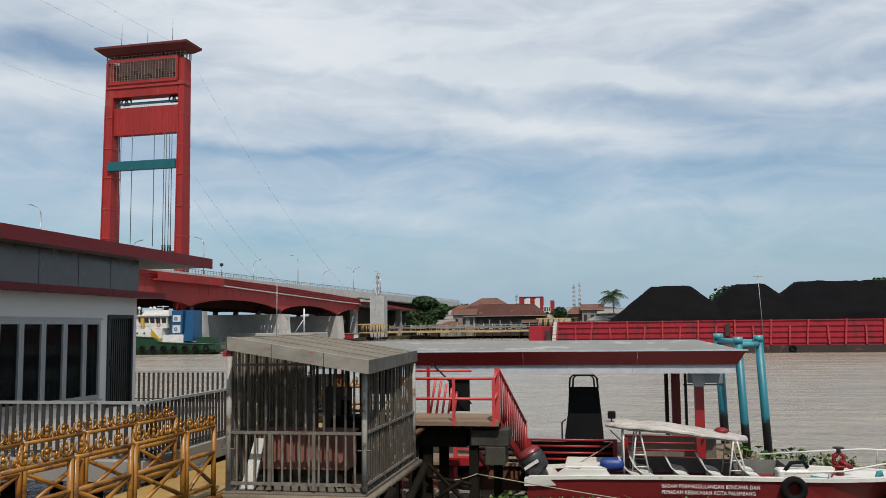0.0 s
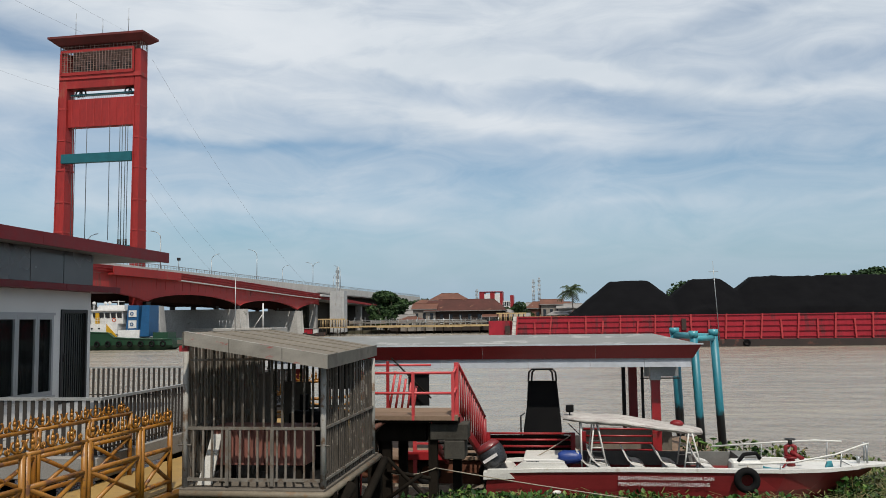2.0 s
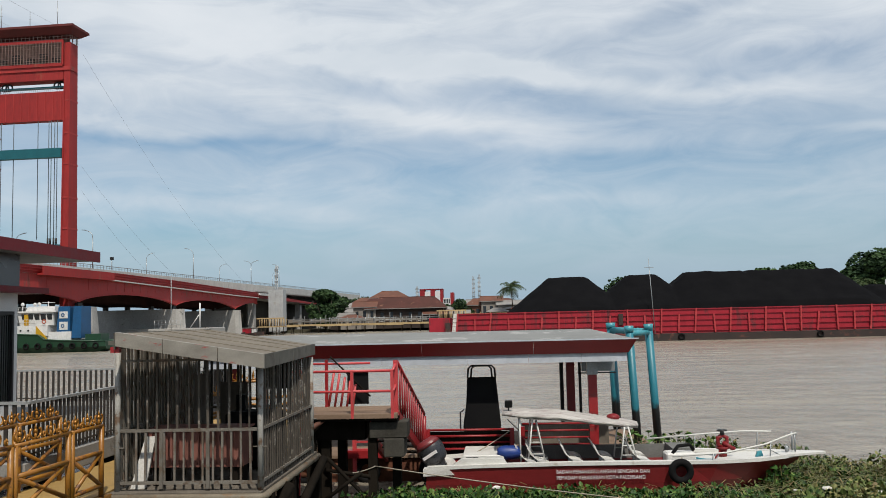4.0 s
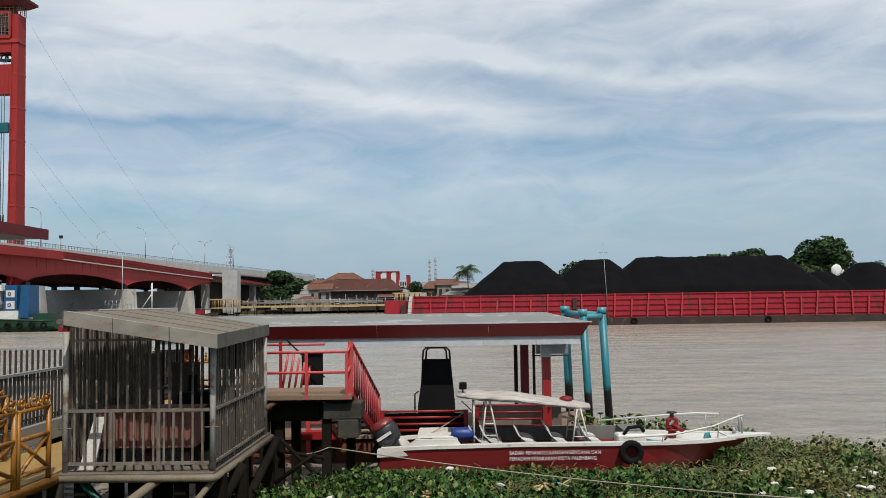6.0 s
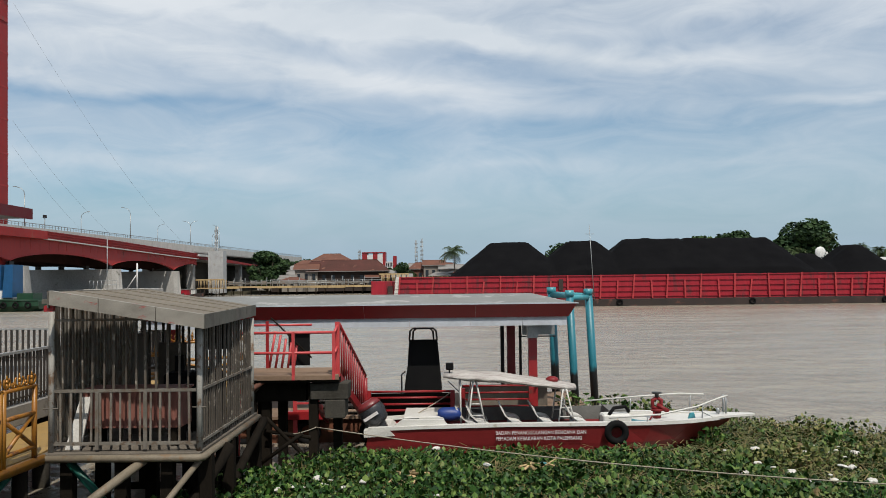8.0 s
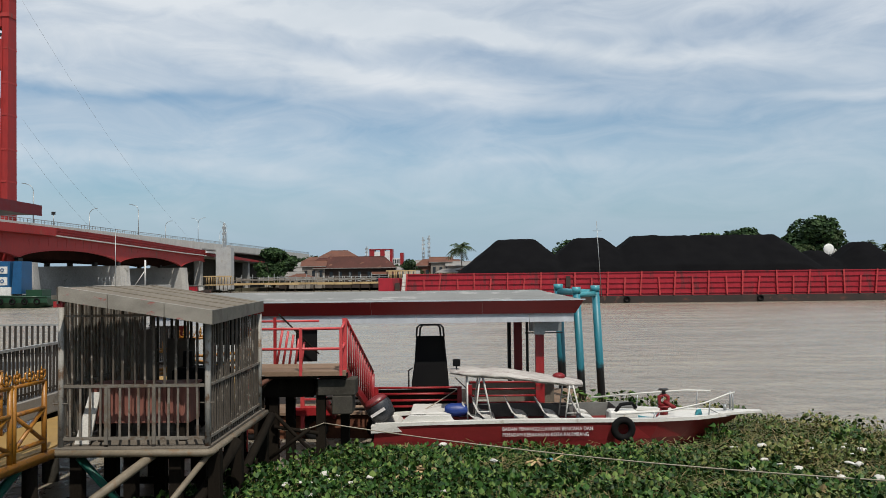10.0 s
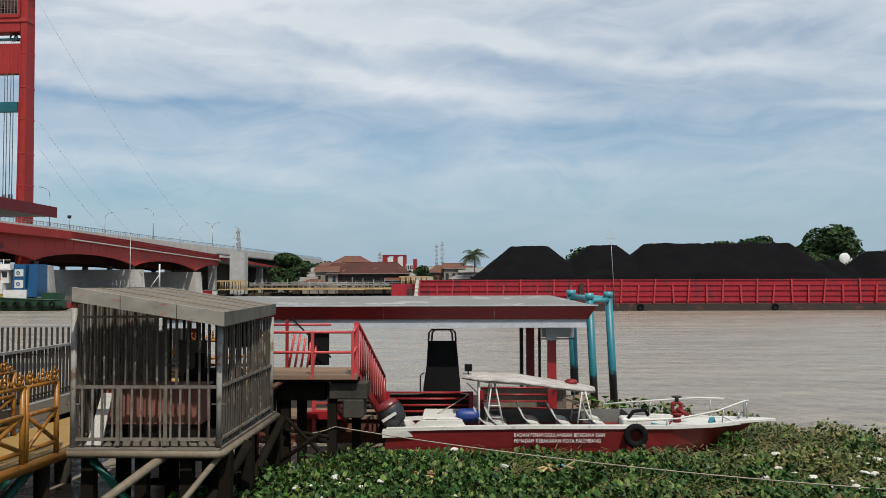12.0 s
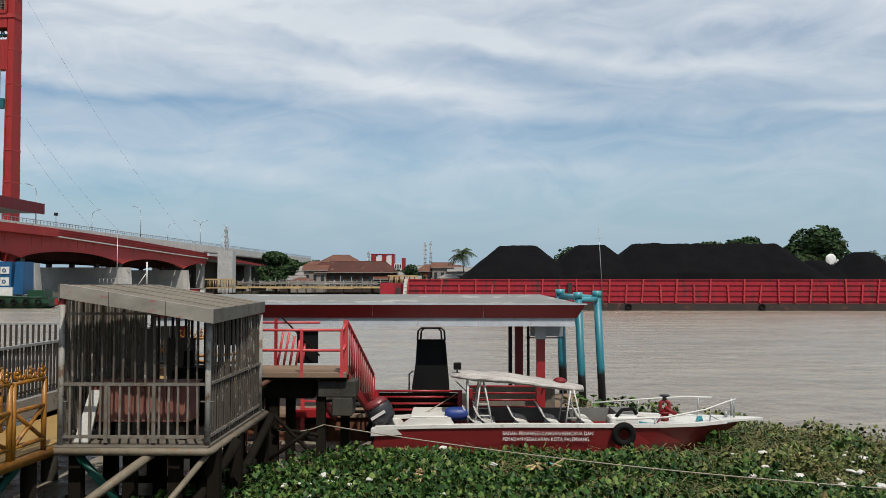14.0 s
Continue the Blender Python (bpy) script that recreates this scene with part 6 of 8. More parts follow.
    for i in range(25):
        x = XL - 0.2 + i * 0.745
        tube(bm, bp(x, YC - 1.85, 63.5), bp(x, YC - 1.85, 68.6), 0.075, 4)
    for i in range(9):
        z = 63.8 + i * 0.56
        tube(bm, bp(XL - 0.3, YC - 1.85, z), bp(XR - 1, YC - 1.85, z), 0.05, 4)
    part("cage_grating", bm, M_lattice, t, "brown barred grating of the machine room")
    for x in (XL - 0.35, XR - 0.95):
        across("cage_post", 63.2, 68.8, -2.0, -1.7, M_bridge_red, x - 0.2, x + 0.2)
    bm = B()
    for i in range(22):
        x = XL - 0.9 + i * 0.975
        tube(bm, bp(x, YC - 1.4, 68.4), bp(x, YC - 1.4, 70.3), 0.08, 4)
        tube(bm, bp(x, YC + 1.4, 68.4), bp(x, YC + 1.4, 70.3), 0.08, 4)
    for z in (69.3, 69.9):
        tube(bm, bp(XL - 0.9, YC - 1.4, z), bp(XR + 0.9, YC - 1.4, z), 0.07, 4)
    for i in range(4):
        for x in (XL - 0.9, XR + 0.9):
            y = YC - 1.2 + i * 0.8
            tube(bm, bp(x, y, 68.4), bp(x, y, 70.3), 0.08, 4)
    part("attic_grating", bm, M_lattice, t, "brown barred attic below the roof")
    for i in range(5):
        across("machine", 63.7, 65.5 + (i % 2) * 0.9, -0.6, 0.5, M_blacksteel, XL + 2 + i * 3.2, XL + 3.6 + i * 3.2)
    # roof plate with a raked edge
    bm = B()
    hexa(bm, [bp(XL - 1.3, YC - 1.9, 70.2), bp(XR + 1.2, YC - 1.9, 70.2), bp(XR + 1.2, YC + 1.9, 70.2), bp(XL - 1.3, YC + 1.9, 70.2)],
         [bp(XL - 3.0, YC - 3.4, 71.5), bp(XR + 2.2, YC - 3.4, 71.5), bp(XR + 2.2, YC + 3.8, 71.5), bp(XL - 3.0, YC + 3.8, 71.5)])
    rf = part("roof", bm, M_roofdark, t, "dark red overhanging roof")
    bm = B()
    bbox(bm, XL - 3.05, XR + 2.25, YC - 3.45, YC + 3.85, 71.5, 72.0)
    part("roof_edge", bm, M_roofdark, rf)
    for x, h in ((XL + 2.0, 6.6), (XL + 9.0, 4.6), (XR - 3.4, 6.8)):
        bm = B()
        tube(bm, bp(x, YC, 72), bp(x, YC, 72 + h), 0.09, 6, 0.05)
        tube(bm, bp(x - 0.3, YC, 72 + h * 0.6), bp(x + 0.3, YC, 72 + h * 0.6), 0.05, 4)
        part("antenna", bm, M_galv, t)
    for x in (XL + 2.4, XL + 3.0, XL + 6.0, XR - 7.2, XR - 4.6, XR - 4.0, XR - 3.2, XR - 2.6):
        bm = B()
        tube(bm, bp(x, YC - 0.8, 24 if x > XL + 5 else 17.0), bp(x, YC - 0.8, 50.8), 0.085, 5)
        c = part("hoist_cable", bm, M_cable, t)
        if x > XR - 5:
            bm = B()
            tube(bm, bp(x, YC - 0.8, 22.6), bp(x, YC - 0.8, 24.2), 0.2, 6)
            part("socket", bm, M_blacksteel, c)
    return t


tower = bridge_tower()


def stay(a, b, sag, r):
    r *= 0.6
    a, b = bp(*a), bp(*b)
    bm = B()
    n = 16
    pipe(bm, [a + (b - a) * (i / n) - Vector((0, 0, sag * 4 * (i / n) * (1 - i / n))) for i in range(n + 1)], r, 5)
    solid("cable", bm, M_stay, "thin dark cable strung from the bridge tower", "cable", "tower cables")


stay((-0.4, 2, 66.5), (-0.9, 112, 18.0), 4.0, 0.032)
stay((-0.4, 2, 40.5), (0.4, 52, 17.5), 1.5, 0.03)
stay((-0.4, 2, 35.0), (0.4, 35, 17.5), 1.0, 0.03)
copy_thing(tower, Matrix.Translation(BM.to_3x3() @ Vector((0, -75, 0))) @ Matrix.Translation(tower.location))
stay((-14, -1.5, 71.9), (-14, -74, 71.9), 1.2, 0.03)
stay((-4, -1.5, 71.9), (-4, -74, 71.9), 0.9, 0.03)
stay((-21.3, -1.0, 59.5), (-21.3, -74, 59.5), 1.5, 0.03)


def street_lamp_build(double=False):
    t = thing("street_lamp", "grey curved street lamp on the bridge", "street lamp", (0, 0, 0), "bridge lamps")
    bm = B()
    tube(bm, (0, 0, 0), (0, 0, 7.2), 0.13, 8, 0.09)
    part("pole", bm, M_galv, t)
    for s in ((-1, 1) if double else (1,)):
        bm = B()
        pipe(bm, [(0, 0, 7.1), (s * 0.15, 0, 7.9), (s * 0.8, 0, 8.6), (s * 2.0, 0, 9.0)], 0.075, 6)
        arm = part("arm", bm, M_galv, t)
        bm = B()
        hexa(bm, [(s * 1.9, -0.16, 8.9), (s * 2.7, -0.13, 9.0), (s * 2.7, 0.13, 9.0), (s * 1.9, 0.16, 8.9)], [(s * 1.9, -0.16, 9.08), (s * 2.7, -0.1, 9.14), (s * 2.7, 0.1, 9.14), (s * 1.9, 0.16, 9.08)])
        part("lamp_head", bm, M_galv, arm)
    return t


sl = street_lamp_build()
sld = street_lamp_build(True)
first = True
for x, y, s in ((-0.9, 8, 180), (-0.9, 66, 180), (-W - 0.3, 10, 0), (-W - 0.3, 78, 0), (-W - 0.3, -46, 0), (-W - 0.3, 140, 0), (-0.9, 150, 180), (-W - 0.3, 205, 0), (-0.9, -50, 180)):
    m = BM @ Matrix.Translation((x, y, road_z(y))) @ Matrix.Rotation(radians(s), 4, "Z")
    if first:
        sl.matrix_basis = m
        first = False
    else:
        copy_thing(sl, m)
sld.matrix_basis = BM @ Matrix.Translation((-1.5, 119, 17.6))
fl = thing("floodlight", "small floodlight on a post at the bridge railing", "floodlight", tuple(bp(-0.9, 17, 17.4)))
tubepart("post", bp(-0.9, 17, 17.4), bp(-0.9, 17, 20.6), 0.09, M_galv, fl)
bm = B()
bbox(bm, -1.3, -0.5, 16.8, 17.2, 20.3, 21.0)
part("lamp_head", bm, M_blacksteel, fl)


# ---- tugs ----
def tug(origin, length, bow_left, hullm, bandm, funnelm, label, seed):
    """Harbour tug: hull with sheer and tyres, deckhouse, wheelhouse, funnels, mast."""
    t = thing("tugboat", label, "tugboat", origin)
    ox, oy, oz = origin
    s = -1 if bow_left else 1
    L_, bw = length / 2, length * 0.15

    def P(x, y, z):
        return (ox + s * x, oy + y, z)

    sec = []
    for f, hw, zd, zk in ((-1, 0.72, 1.9, 0.4), (-0.8, 0.95, 1.9, -0.4), (-0.3, 1.0, 2.1, -0.8), (-0.09, 1.0, 2.3, -0.8), (0.0, 1.0, 3.1, -0.8), (0.32, 1.0, 3.25, -0.7), (0.6, 0.92, 3.4, -0.6), (0.85, 0.66, 3.7, 0.0), (0.96, 0.35, 3.9, 0.5), (1.0, 0.12, 3.9, 0.9)):
        sec.append([P(L_ * f, -bw * hw, zd), P(L_ * f - 0.1, -bw * hw * 0.95, 0.9), P(L_ * f * 0.97 - 0.2, -bw * hw * 0.6, zk), P(L_ * f * 0.97 - 0.2, bw * hw * 0.6, zk), P(L_ * f - 0.1, bw * hw * 0.95, 0.9), P(L_ * f, bw * hw, zd)])
    bm = B()
    loft(bm, sec)
    hull = part("hull", bm, hullm, t)
    for k in (0, 5):
        bm = B()
        pipe(bm, [q[k] for q in sec], 0.14, 6)
        part("rubbing_strake", bm, bandm, hull)
    for i in range(11):
        f = -0.9 + i * 0.18
        bm = B()
        hw = 1.0 if f < 0.5 else 1.0 - (f - 0.5) * 1.3
        zz = 1.1 + (0.0 if f < 0.3 else (f - 0.3) * 1.6)
        torus(bm, P(L_ * f, -bw * hw - 0.12, zz), 0.42, 0.17, "y", 14, 6)
        part("tyre", bm, M_black, hull)

    def bx(name, x0, x1, hw, z0, z1, m, par, rake=0.0, lab="", bev=0.03):
        bm = B()
        hexa(bm, [P(x0, -hw, z0), P(x1, -hw, z0), P(x1, hw, z0), P(x0, hw, z0)], [P(x0, -hw + rake * 0.3, z1), P(x1 - rake, -hw + rake * 0.3, z1), P(x1 - rake, hw - rake * 0.3, z1), P(x0, hw - rake * 0.3, z1)])
        return part(name, bm, m, par, lab)

    bx("deckhouse", -L_ * 0.45, L_ * 0.1, bw * 0.62, 1.7, 3.6, M_tugwhite, t, 0.3, "white deckhouse")
    bx("deckhouse", -L_ * 0.10, L_ * 0.55, bw * 0.72, 2.9, 4.75, M_tugwhite, t, 0.25, "white forward deckhouse")
    bm = B()
    hexa(bm, [P(-L_ * 0.1, -bw * 0.74, 2.0), P(L_ * 0.08, -bw * 0.74, 3.2), P(L_ * 0.08, -bw * 0.7, 3.2), P(-L_ * 0.1, -bw * 0.7, 2.0)], [P(-L_ * 0.1, -bw * 0.74, 2.5), P(L_ * 0.08, -bw * 0.74, 4.7), P(L_ * 0.08, -bw * 0.7, 4.7), P(-L_ * 0.1, -bw * 0.7, 2.5)])
    part("stair_guard", bm, M_yellow, t, "yellow and white stair guard")
    # wheelhouse that widens upwards, with raked windows between white mullions
    wh = bx("wheelhouse", -L_ * 0.17, L_ * 0.36, bw * 0.55, 4.76, 7.0, M_tugwhite, t, -0.45, "white wheelhouse")
    roof = bx("wheelhouse_roof", -L_ * 0.22, L_ * 0.45, bw * 0.68, 7.01, 7.28, M_tugwhite, wh)
    bx("roof_house", -L_ * 0.16, L_ * 0.3, bw * 0.4, 7.29, 8.1, M_tugwhite, wh, 0.4)
    for i in range(5):
        x0 = -L_ * 0.15 + i * L_ * 0.10
        bm = B()
        hexa(bm, [P(x0, -bw * 0.56 - 0.02, 5.7), P(x0 + L_ * 0.072, -bw * 0.56 - 0.02, 5.7), P(x0 + L_ * 0.072, -bw * 0.5, 5.7), P(x0, -bw * 0.5, 5.7)], [P(x0, -bw * 0.6 - 0.08, 6.75), P(x0 + L_ * 0.08, -bw * 0.6 - 0.08, 6.75), P(x0 + L_ * 0.08, -bw * 0.5, 6.75), P(x0, -bw * 0.5, 6.75)])
        part("window", bm, M_darkglass, wh, "dark wheelhouse window")
    bm = B()
    box(bm, *sorted((P(L_ * 0.22, 0, 0)[0], P(L_ * 0.28, 0, 0)[0])), oy - bw * 0.6 - 0.14, oy - bw * 0.55 + 0.02, 4.8, 6.7)
    part("door", bm, M_yellow, wh, "yellow door")
    for x, z in ((-0.05, 5.4), (0.50, 4.0)):
        bm = B()
        torus(bm, P(L_ * x, -bw * 0.76, z), 0.3, 0.09, "y", 14, 6)
        part("lifebuoy", bm, M_orange, t, "orange lifebuoy")
    for x in (0.2, 0.32, 0.42):
        bm = B()
        tube(bm, P(L_ * x, -bw * 0.745, 3.9), P(L_ * x, -bw * 0.6, 3.9), 0.16, 10)
        part("porthole", bm, M_darkglass, t)
    bm = B()
    for i in range(8):
        x = L_ * (0.1 + i * 0.07)
        tube(bm, P(x, -bw * 0.68, 4.9), P(x, -bw * 0.68, 5.8), 0.03, 4)
    tube(bm, P(L_ * 0.1, -bw * 0.68, 5.8), P(L_ * 0.6, -bw * 0.68, 5.8), 0.03, 4)
    tube(bm, P(L_ * 0.1, -bw * 0.68, 5.35), P(L_ * 0.6, -bw * 0.68, 5.35), 0.025, 4)
    for i in range(10):
        x = -L_ * (0.1 - i * 0.06)
        tube(bm, P(x, -bw * 0.6, 7.3), P(x, -bw * 0.6, 8.0), 0.03, 4)
    tube(bm, P(-L_ * 0.1, -bw * 0.6, 8.0), P(L_ * 0.46, -bw * 0.6, 8.0), 0.03, 4)
    part("railing", bm, M_tugwhite, t)
    for x, y in ((0.1, -0.3), (0.25, 0.2), (0.38, -0.2)):
        bm = B()
        tube(bm, P(L_ * x, bw * y, 7.3), P(L_ * x, bw * y, 8.3), 0.08, 6)
        bmesh.ops.create_icosphere(bm, subdivisions=1, radius=0.36, matrix=Matrix.Translation(P(L_ * x, bw * y, 8.5)))
        part("radome", bm, M_tugwhite, t)
    bm = B()
    tube(bm, P(L_ * 0.0, 0, 7.3), P(L_ * 0.0, 0, 9.0), 0.1, 6, 0.05)
    tube(bm, P(-1.2, 0, 8.8), P(1.2, 0, 8.8), 0.05, 4)
    part("mast", bm, M_tugwhite, t)
    if funnelm:
        for x0, x1 in ((-0.42, -0.21), (-0.60, -0.45)):
            f1 = bx("funnel", L_ * x0, L_ * x1, bw * 0.55, 2.4, 8.0, funnelm, t, 0.35, "blue funnel casing")
            if x0 > -0.5:
                for z0, z1 in ((5.9, 7.1), (3.9, 5.3)):
                    bm = B()
                    box(bm, *sorted((P(L_ * (x0 + 0.03), 0, 0)[0], P(L_ * (x1 - 0.05), 0, 0)[0])), oy - bw * 0.56, oy - bw * 0.5, z0, z1)
                    em = part("emblem", bm, M_tugwhite, f1, "white square emblem")
                    bm = B()
                    torus(bm, P(L_ * (x0 + x1) / 2, -bw * 0.57, (z0 + z1) / 2), 0.26, 0.08, "y", 12, 5)
                    part("emblem_ring", bm, funnelm, f1)
    bx("ramp_rack", -L_ * 0.9, -L_ * 0.66, bw * 0.5, 1.8, 3.1, M_tuggreen if funnelm else M_blacksteel, t)
    # illegible name on the bow
    bm = B()
    for i in range(7):
        x = L_ * (0.62 + i * 0.035)
        hw = 0.9 - max(0, (0.62 + i * 0.035) - 0.6) * 1.2
        hexa(bm, [P(x, -bw * hw - 0.14, 2.75), P(x + 0.2, -bw * hw - 0.12, 2.75), P(x + 0.2, -bw * hw + 0.1, 2.75), P(x, -bw * hw + 0.1, 2.75)], [P(x, -bw * hw - 0.16, 3.1), P(x + 0.2, -bw * hw - 0.14, 3.1), P(x + 0.2, -bw * hw + 0.1, 3.1), P(x, -bw * hw + 0.1, 3.1)])
    part("name_bars", bm, M_whitetxt, hull, "pale illegible name")
    return t


tug((-80.1, 150.0, 0), 23.0, True, M_tuggreen, M_tuggreen, M_tugblue, "green and white harbour tug with blue funnel casings", 1)
tug((99.5, 143.0, 0), 24, False, M_orange, M_orange, None, "orange-hulled white tug pushing the coal barge", 2)


# ---- coal barge ----
def barge():
    X0, X1, Y0, Y1 = -7.0, 84.7, 140.0, 163.0
    t = thing("coal_barge", "long red-walled barge heaped with black coal", "barge", (38, 151, 0))
    bm = B()
    hexa(bm, [(X0 - 4.5, Y0 - 0.3, -1), (X1 + 4.5, Y0 - 0.3, -1), (X1 + 4.5, Y1 + 0.3, -1), (X0 - 4.5, Y1 + 0.3, -1)], [(X0 - 6.5, Y0 - 0.3, 1.15), (X1 + 5.5, Y0 - 0.3, 1.15), (X1 + 5.5, Y1 + 0.3, 1.15), (X0 - 6.5, Y1 + 0.3, 1.15)])
    hull = part("hull", bm, M_bargehull, t, "black rust-streaked hull", 0.05)
    for x0, x1, y0, y1, nm in ((X0, X1, Y0, Y0 + 0.15, "side_wall"), (X0, X1, Y1 - 0.15, Y1, "side_wall"), (X0, X0 + 0.15, Y0 + 0.16, Y1 - 0.16, "end_wall"), (X1 - 0.15, X1, Y0 + 0.16, Y1 - 0.16, "end_wall")):
        wall = boxpart(nm, (x0, x1, y0, y1, 1.16, 5.0), M_bargered, t, "red corrugated barge wall")
        if y0 == Y0 and nm == "side_wall":
            face = wall
    for z in (1.5, 2.35, 3.2, 4.05, 4.85):
        boxpart("stringer", (X0, X1, Y0 - 0.16, Y0 - 0.003, z, z + 0.13), M_bargered, face)
    n = 34
    for i in range(n + 1):
        x = X0 + 0.15 + i * (X1 - X0 - 0.3) / n
        tilt = random.uniform(-0.45, 0.15)
        low = 1.2 if i % 2 == 0 else 1.2
        topz = 5.05 if i % 2 == 0 else 4.1
        bm = B()
        q = 0.12
        hexa(bm, [(x - q + tilt, Y0 - 0.42, low), (x + q + tilt, Y0 - 0.42, low), (x + q + tilt, Y0 - 0.17, low), (x - q + tilt, Y0 - 0.17, low)], [(x - q, Y0 - 0.3, topz), (x + q, Y0 - 0.3, topz), (x + q, Y0 - 0.165, topz), (x - q, Y0 - 0.165, topz)])
        part("rib", bm, M_bargerib, face, "red wall rib")
    # bow gear
    boxpart("bow_house", (X0 - 4.6, X0 - 1.2, Y0 + 1, Y0 + 9, 1.17, 4.4), M_bargered, t, "dull red bow house", 0.05)
    bm = B()
    for z in (1.3, 1.9, 2.5, 3.1, 3.7, 4.3):
        tube(bm, (X0 - 0.75, Y0 - 0.1, z), (X0 - 0.1, Y0 - 0.1, z), 0.06, 5)
    hexa(bm, [(X0 - 0.95, Y0 - 0.1, 1.16), (X0 - 0.15, Y0 - 0.1, 1.16), (X0 - 0.15, Y0 + 0.1, 1.16), (X0 - 0.95, Y0 + 0.1, 1.16)], [(X0 - 0.55, Y0 - 0.1, 5.05), (X0 - 0.02, Y0 - 0.1, 5.05), (X0 - 0.02, Y0 + 0.1, 5.05), (X0 - 0.55, Y0 + 0.1, 5.05)])
    part("ladder_frame", bm, M_litter, t, "white ladder frame at the barge's bow")
    boxpart("winch", (X0 - 1.9, X0 - 1.1, Y0 + 0.3, Y0 + 0.9, 1.17, 3.6), M_bargehull, t)
    rot = Matrix.Translation((X0 - 2.6, Y0 - 0.32, 0.45)) @ Matrix.Rotation(radians(90), 4, "X")
    text_part("lettering", "NAUTICA 13", 0.85, rot, M_whitetxt, hull, 0.01)
    # Fixed pole near the mooring piles, only parented to the barge here.
    bm = B()
    tube(bm, (X0 + 31.2, Y0 - 0.5, 1.2), (X0 + 30.6, Y0 - 0.5, 13.2), 0.075, 6, 0.04)
    tube(bm, (X0 + 29.9, Y0 - 0.5, 11.6), (X0 + 31.4, Y0 - 0.5, 11.6), 0.05, 4)
    part("mast", bm, M_galv, t, "thin fixed pole by the mooring piles, placed at the barge")
    boxpart("bollard", (X0 + 25.6, X0 + 26.3, Y0 - 0.45, Y0 - 0.17, 2.6, 4.4), M_bargehull, t)
    for i in range(4):
        x = X0 + 14 + i * 21.3
        bm = B()
        torus(bm, (x, Y0 - 0.45, 0.6), 0.42, 0.15, "y", 12, 6)
        part("tyre", bm, M_black, hull)
    # coal
    piles = [(8.6, 14.4, 11.0), (22.0, 26.2, 11.1), (31.8, 40.5, 11.35), (42.0, 55.6, 11.35), (62.5, 63.5, 8.5), (70.2, 71.6, 9.9)]
    nx, ny = 190, 44
    vs, fs = [], []
    yc = (Y0 + Y1) / 2
    for j in range(ny + 1):
        for i in range(nx + 1):
            x = X0 + 0.2 + (X1 - X0 - 0.4) * i / nx
            y = Y0 + 0.2 + (Y1 - Y0 - 0.4) * j / ny
            h = 5.9 - 0.16 * max(abs(y - yc) - 2.0, 0) if 6.5 < x < 74 else 3.8
            for a, b, zt in piles:
                dx = max(a - x, 0, x - b)
                dy = max(abs(y - yc) - 2.0, 0)
                hh = zt - 0.80 * math.hypot(dx, dy * 0.78)
                hh = min(hh, zt - 0.15 + 0.1 * noise.noise((x * 0.3, y * 0.3, 0)))
                h = max(h, hh)
            h += 0.14 * noise.noise((x * 0.7, y * 0.7, 2)) + 0.06 * noise.noise((x * 2.1, y * 2.1, 4))
            if j in (0, ny) or i in (0, nx):
                h = 3.6
            vs.append((x, y, h))
    for j in range(ny):
        for i in range(nx):
            a = j * (nx + 1) + i
            fs.append((a, a + 1, a + nx + 2, a + nx + 1))
    me = bpy.data.meshes.new("coal_heap")
    me.from_pydata(vs, [], fs)
    me.materials.append(M_coal)
    for p in me.polygons:
        p.use_smooth = True
    c = new("coal_heap", me)
    tagged(c, "long heap of black coal in several mounds on the barge", "coal", kind="stuff")


barge()


# ---- far bank ----
def crown_mesh(name, blobs, count, size, mat, seed, droop=0.0):
    """Foliage: many small bent leaf clumps spread over and inside a set of lobes."""
    rnd = np.random.RandomState(seed)
    vs, fs = [], []
    tot = sum(b[3] ** 2 for b in blobs)
    for (bx_, by_, bz, r, fz) in [(b[0], b[1], b[2], b[3], b[4]) for b in blobs]:
        k = int(count * r * r / tot)
        for _ in range(k):
            d = rnd.normal(size=3)
            d /= np.linalg.norm(d)
            rr = r * (0.62 + 0.42 * rnd.rand() ** 0.6)
            c = np.array((bx_, by_, bz)) + d * rr * np.array((1, 1, fz))
            n = d + rnd.normal(size=3) * 0.55
            n /= np.linalg.norm(n)
            u = np.cross(n, (0.3, 0.2, 1.0))
            u /= np.linalg.norm(u) + 1e-9
            w = np.cross(n, u)
            s = size * (0.6 + 0.8 * rnd.rand())
            a = len(vs)
            tip = -n * s * 0.25
            for q in (-u * s + tip, -w * s * 0.7, u * s + tip, w * s * 0.7):
                vs.append(tuple(c + q))
            fs.append((a, a + 1, a + 2)), fs.append((a, a + 2, a + 3))
    me = bpy.data.meshes.new(name)
    me.from_pydata(vs, [], fs)
    me.materials.append(mat)
    return me


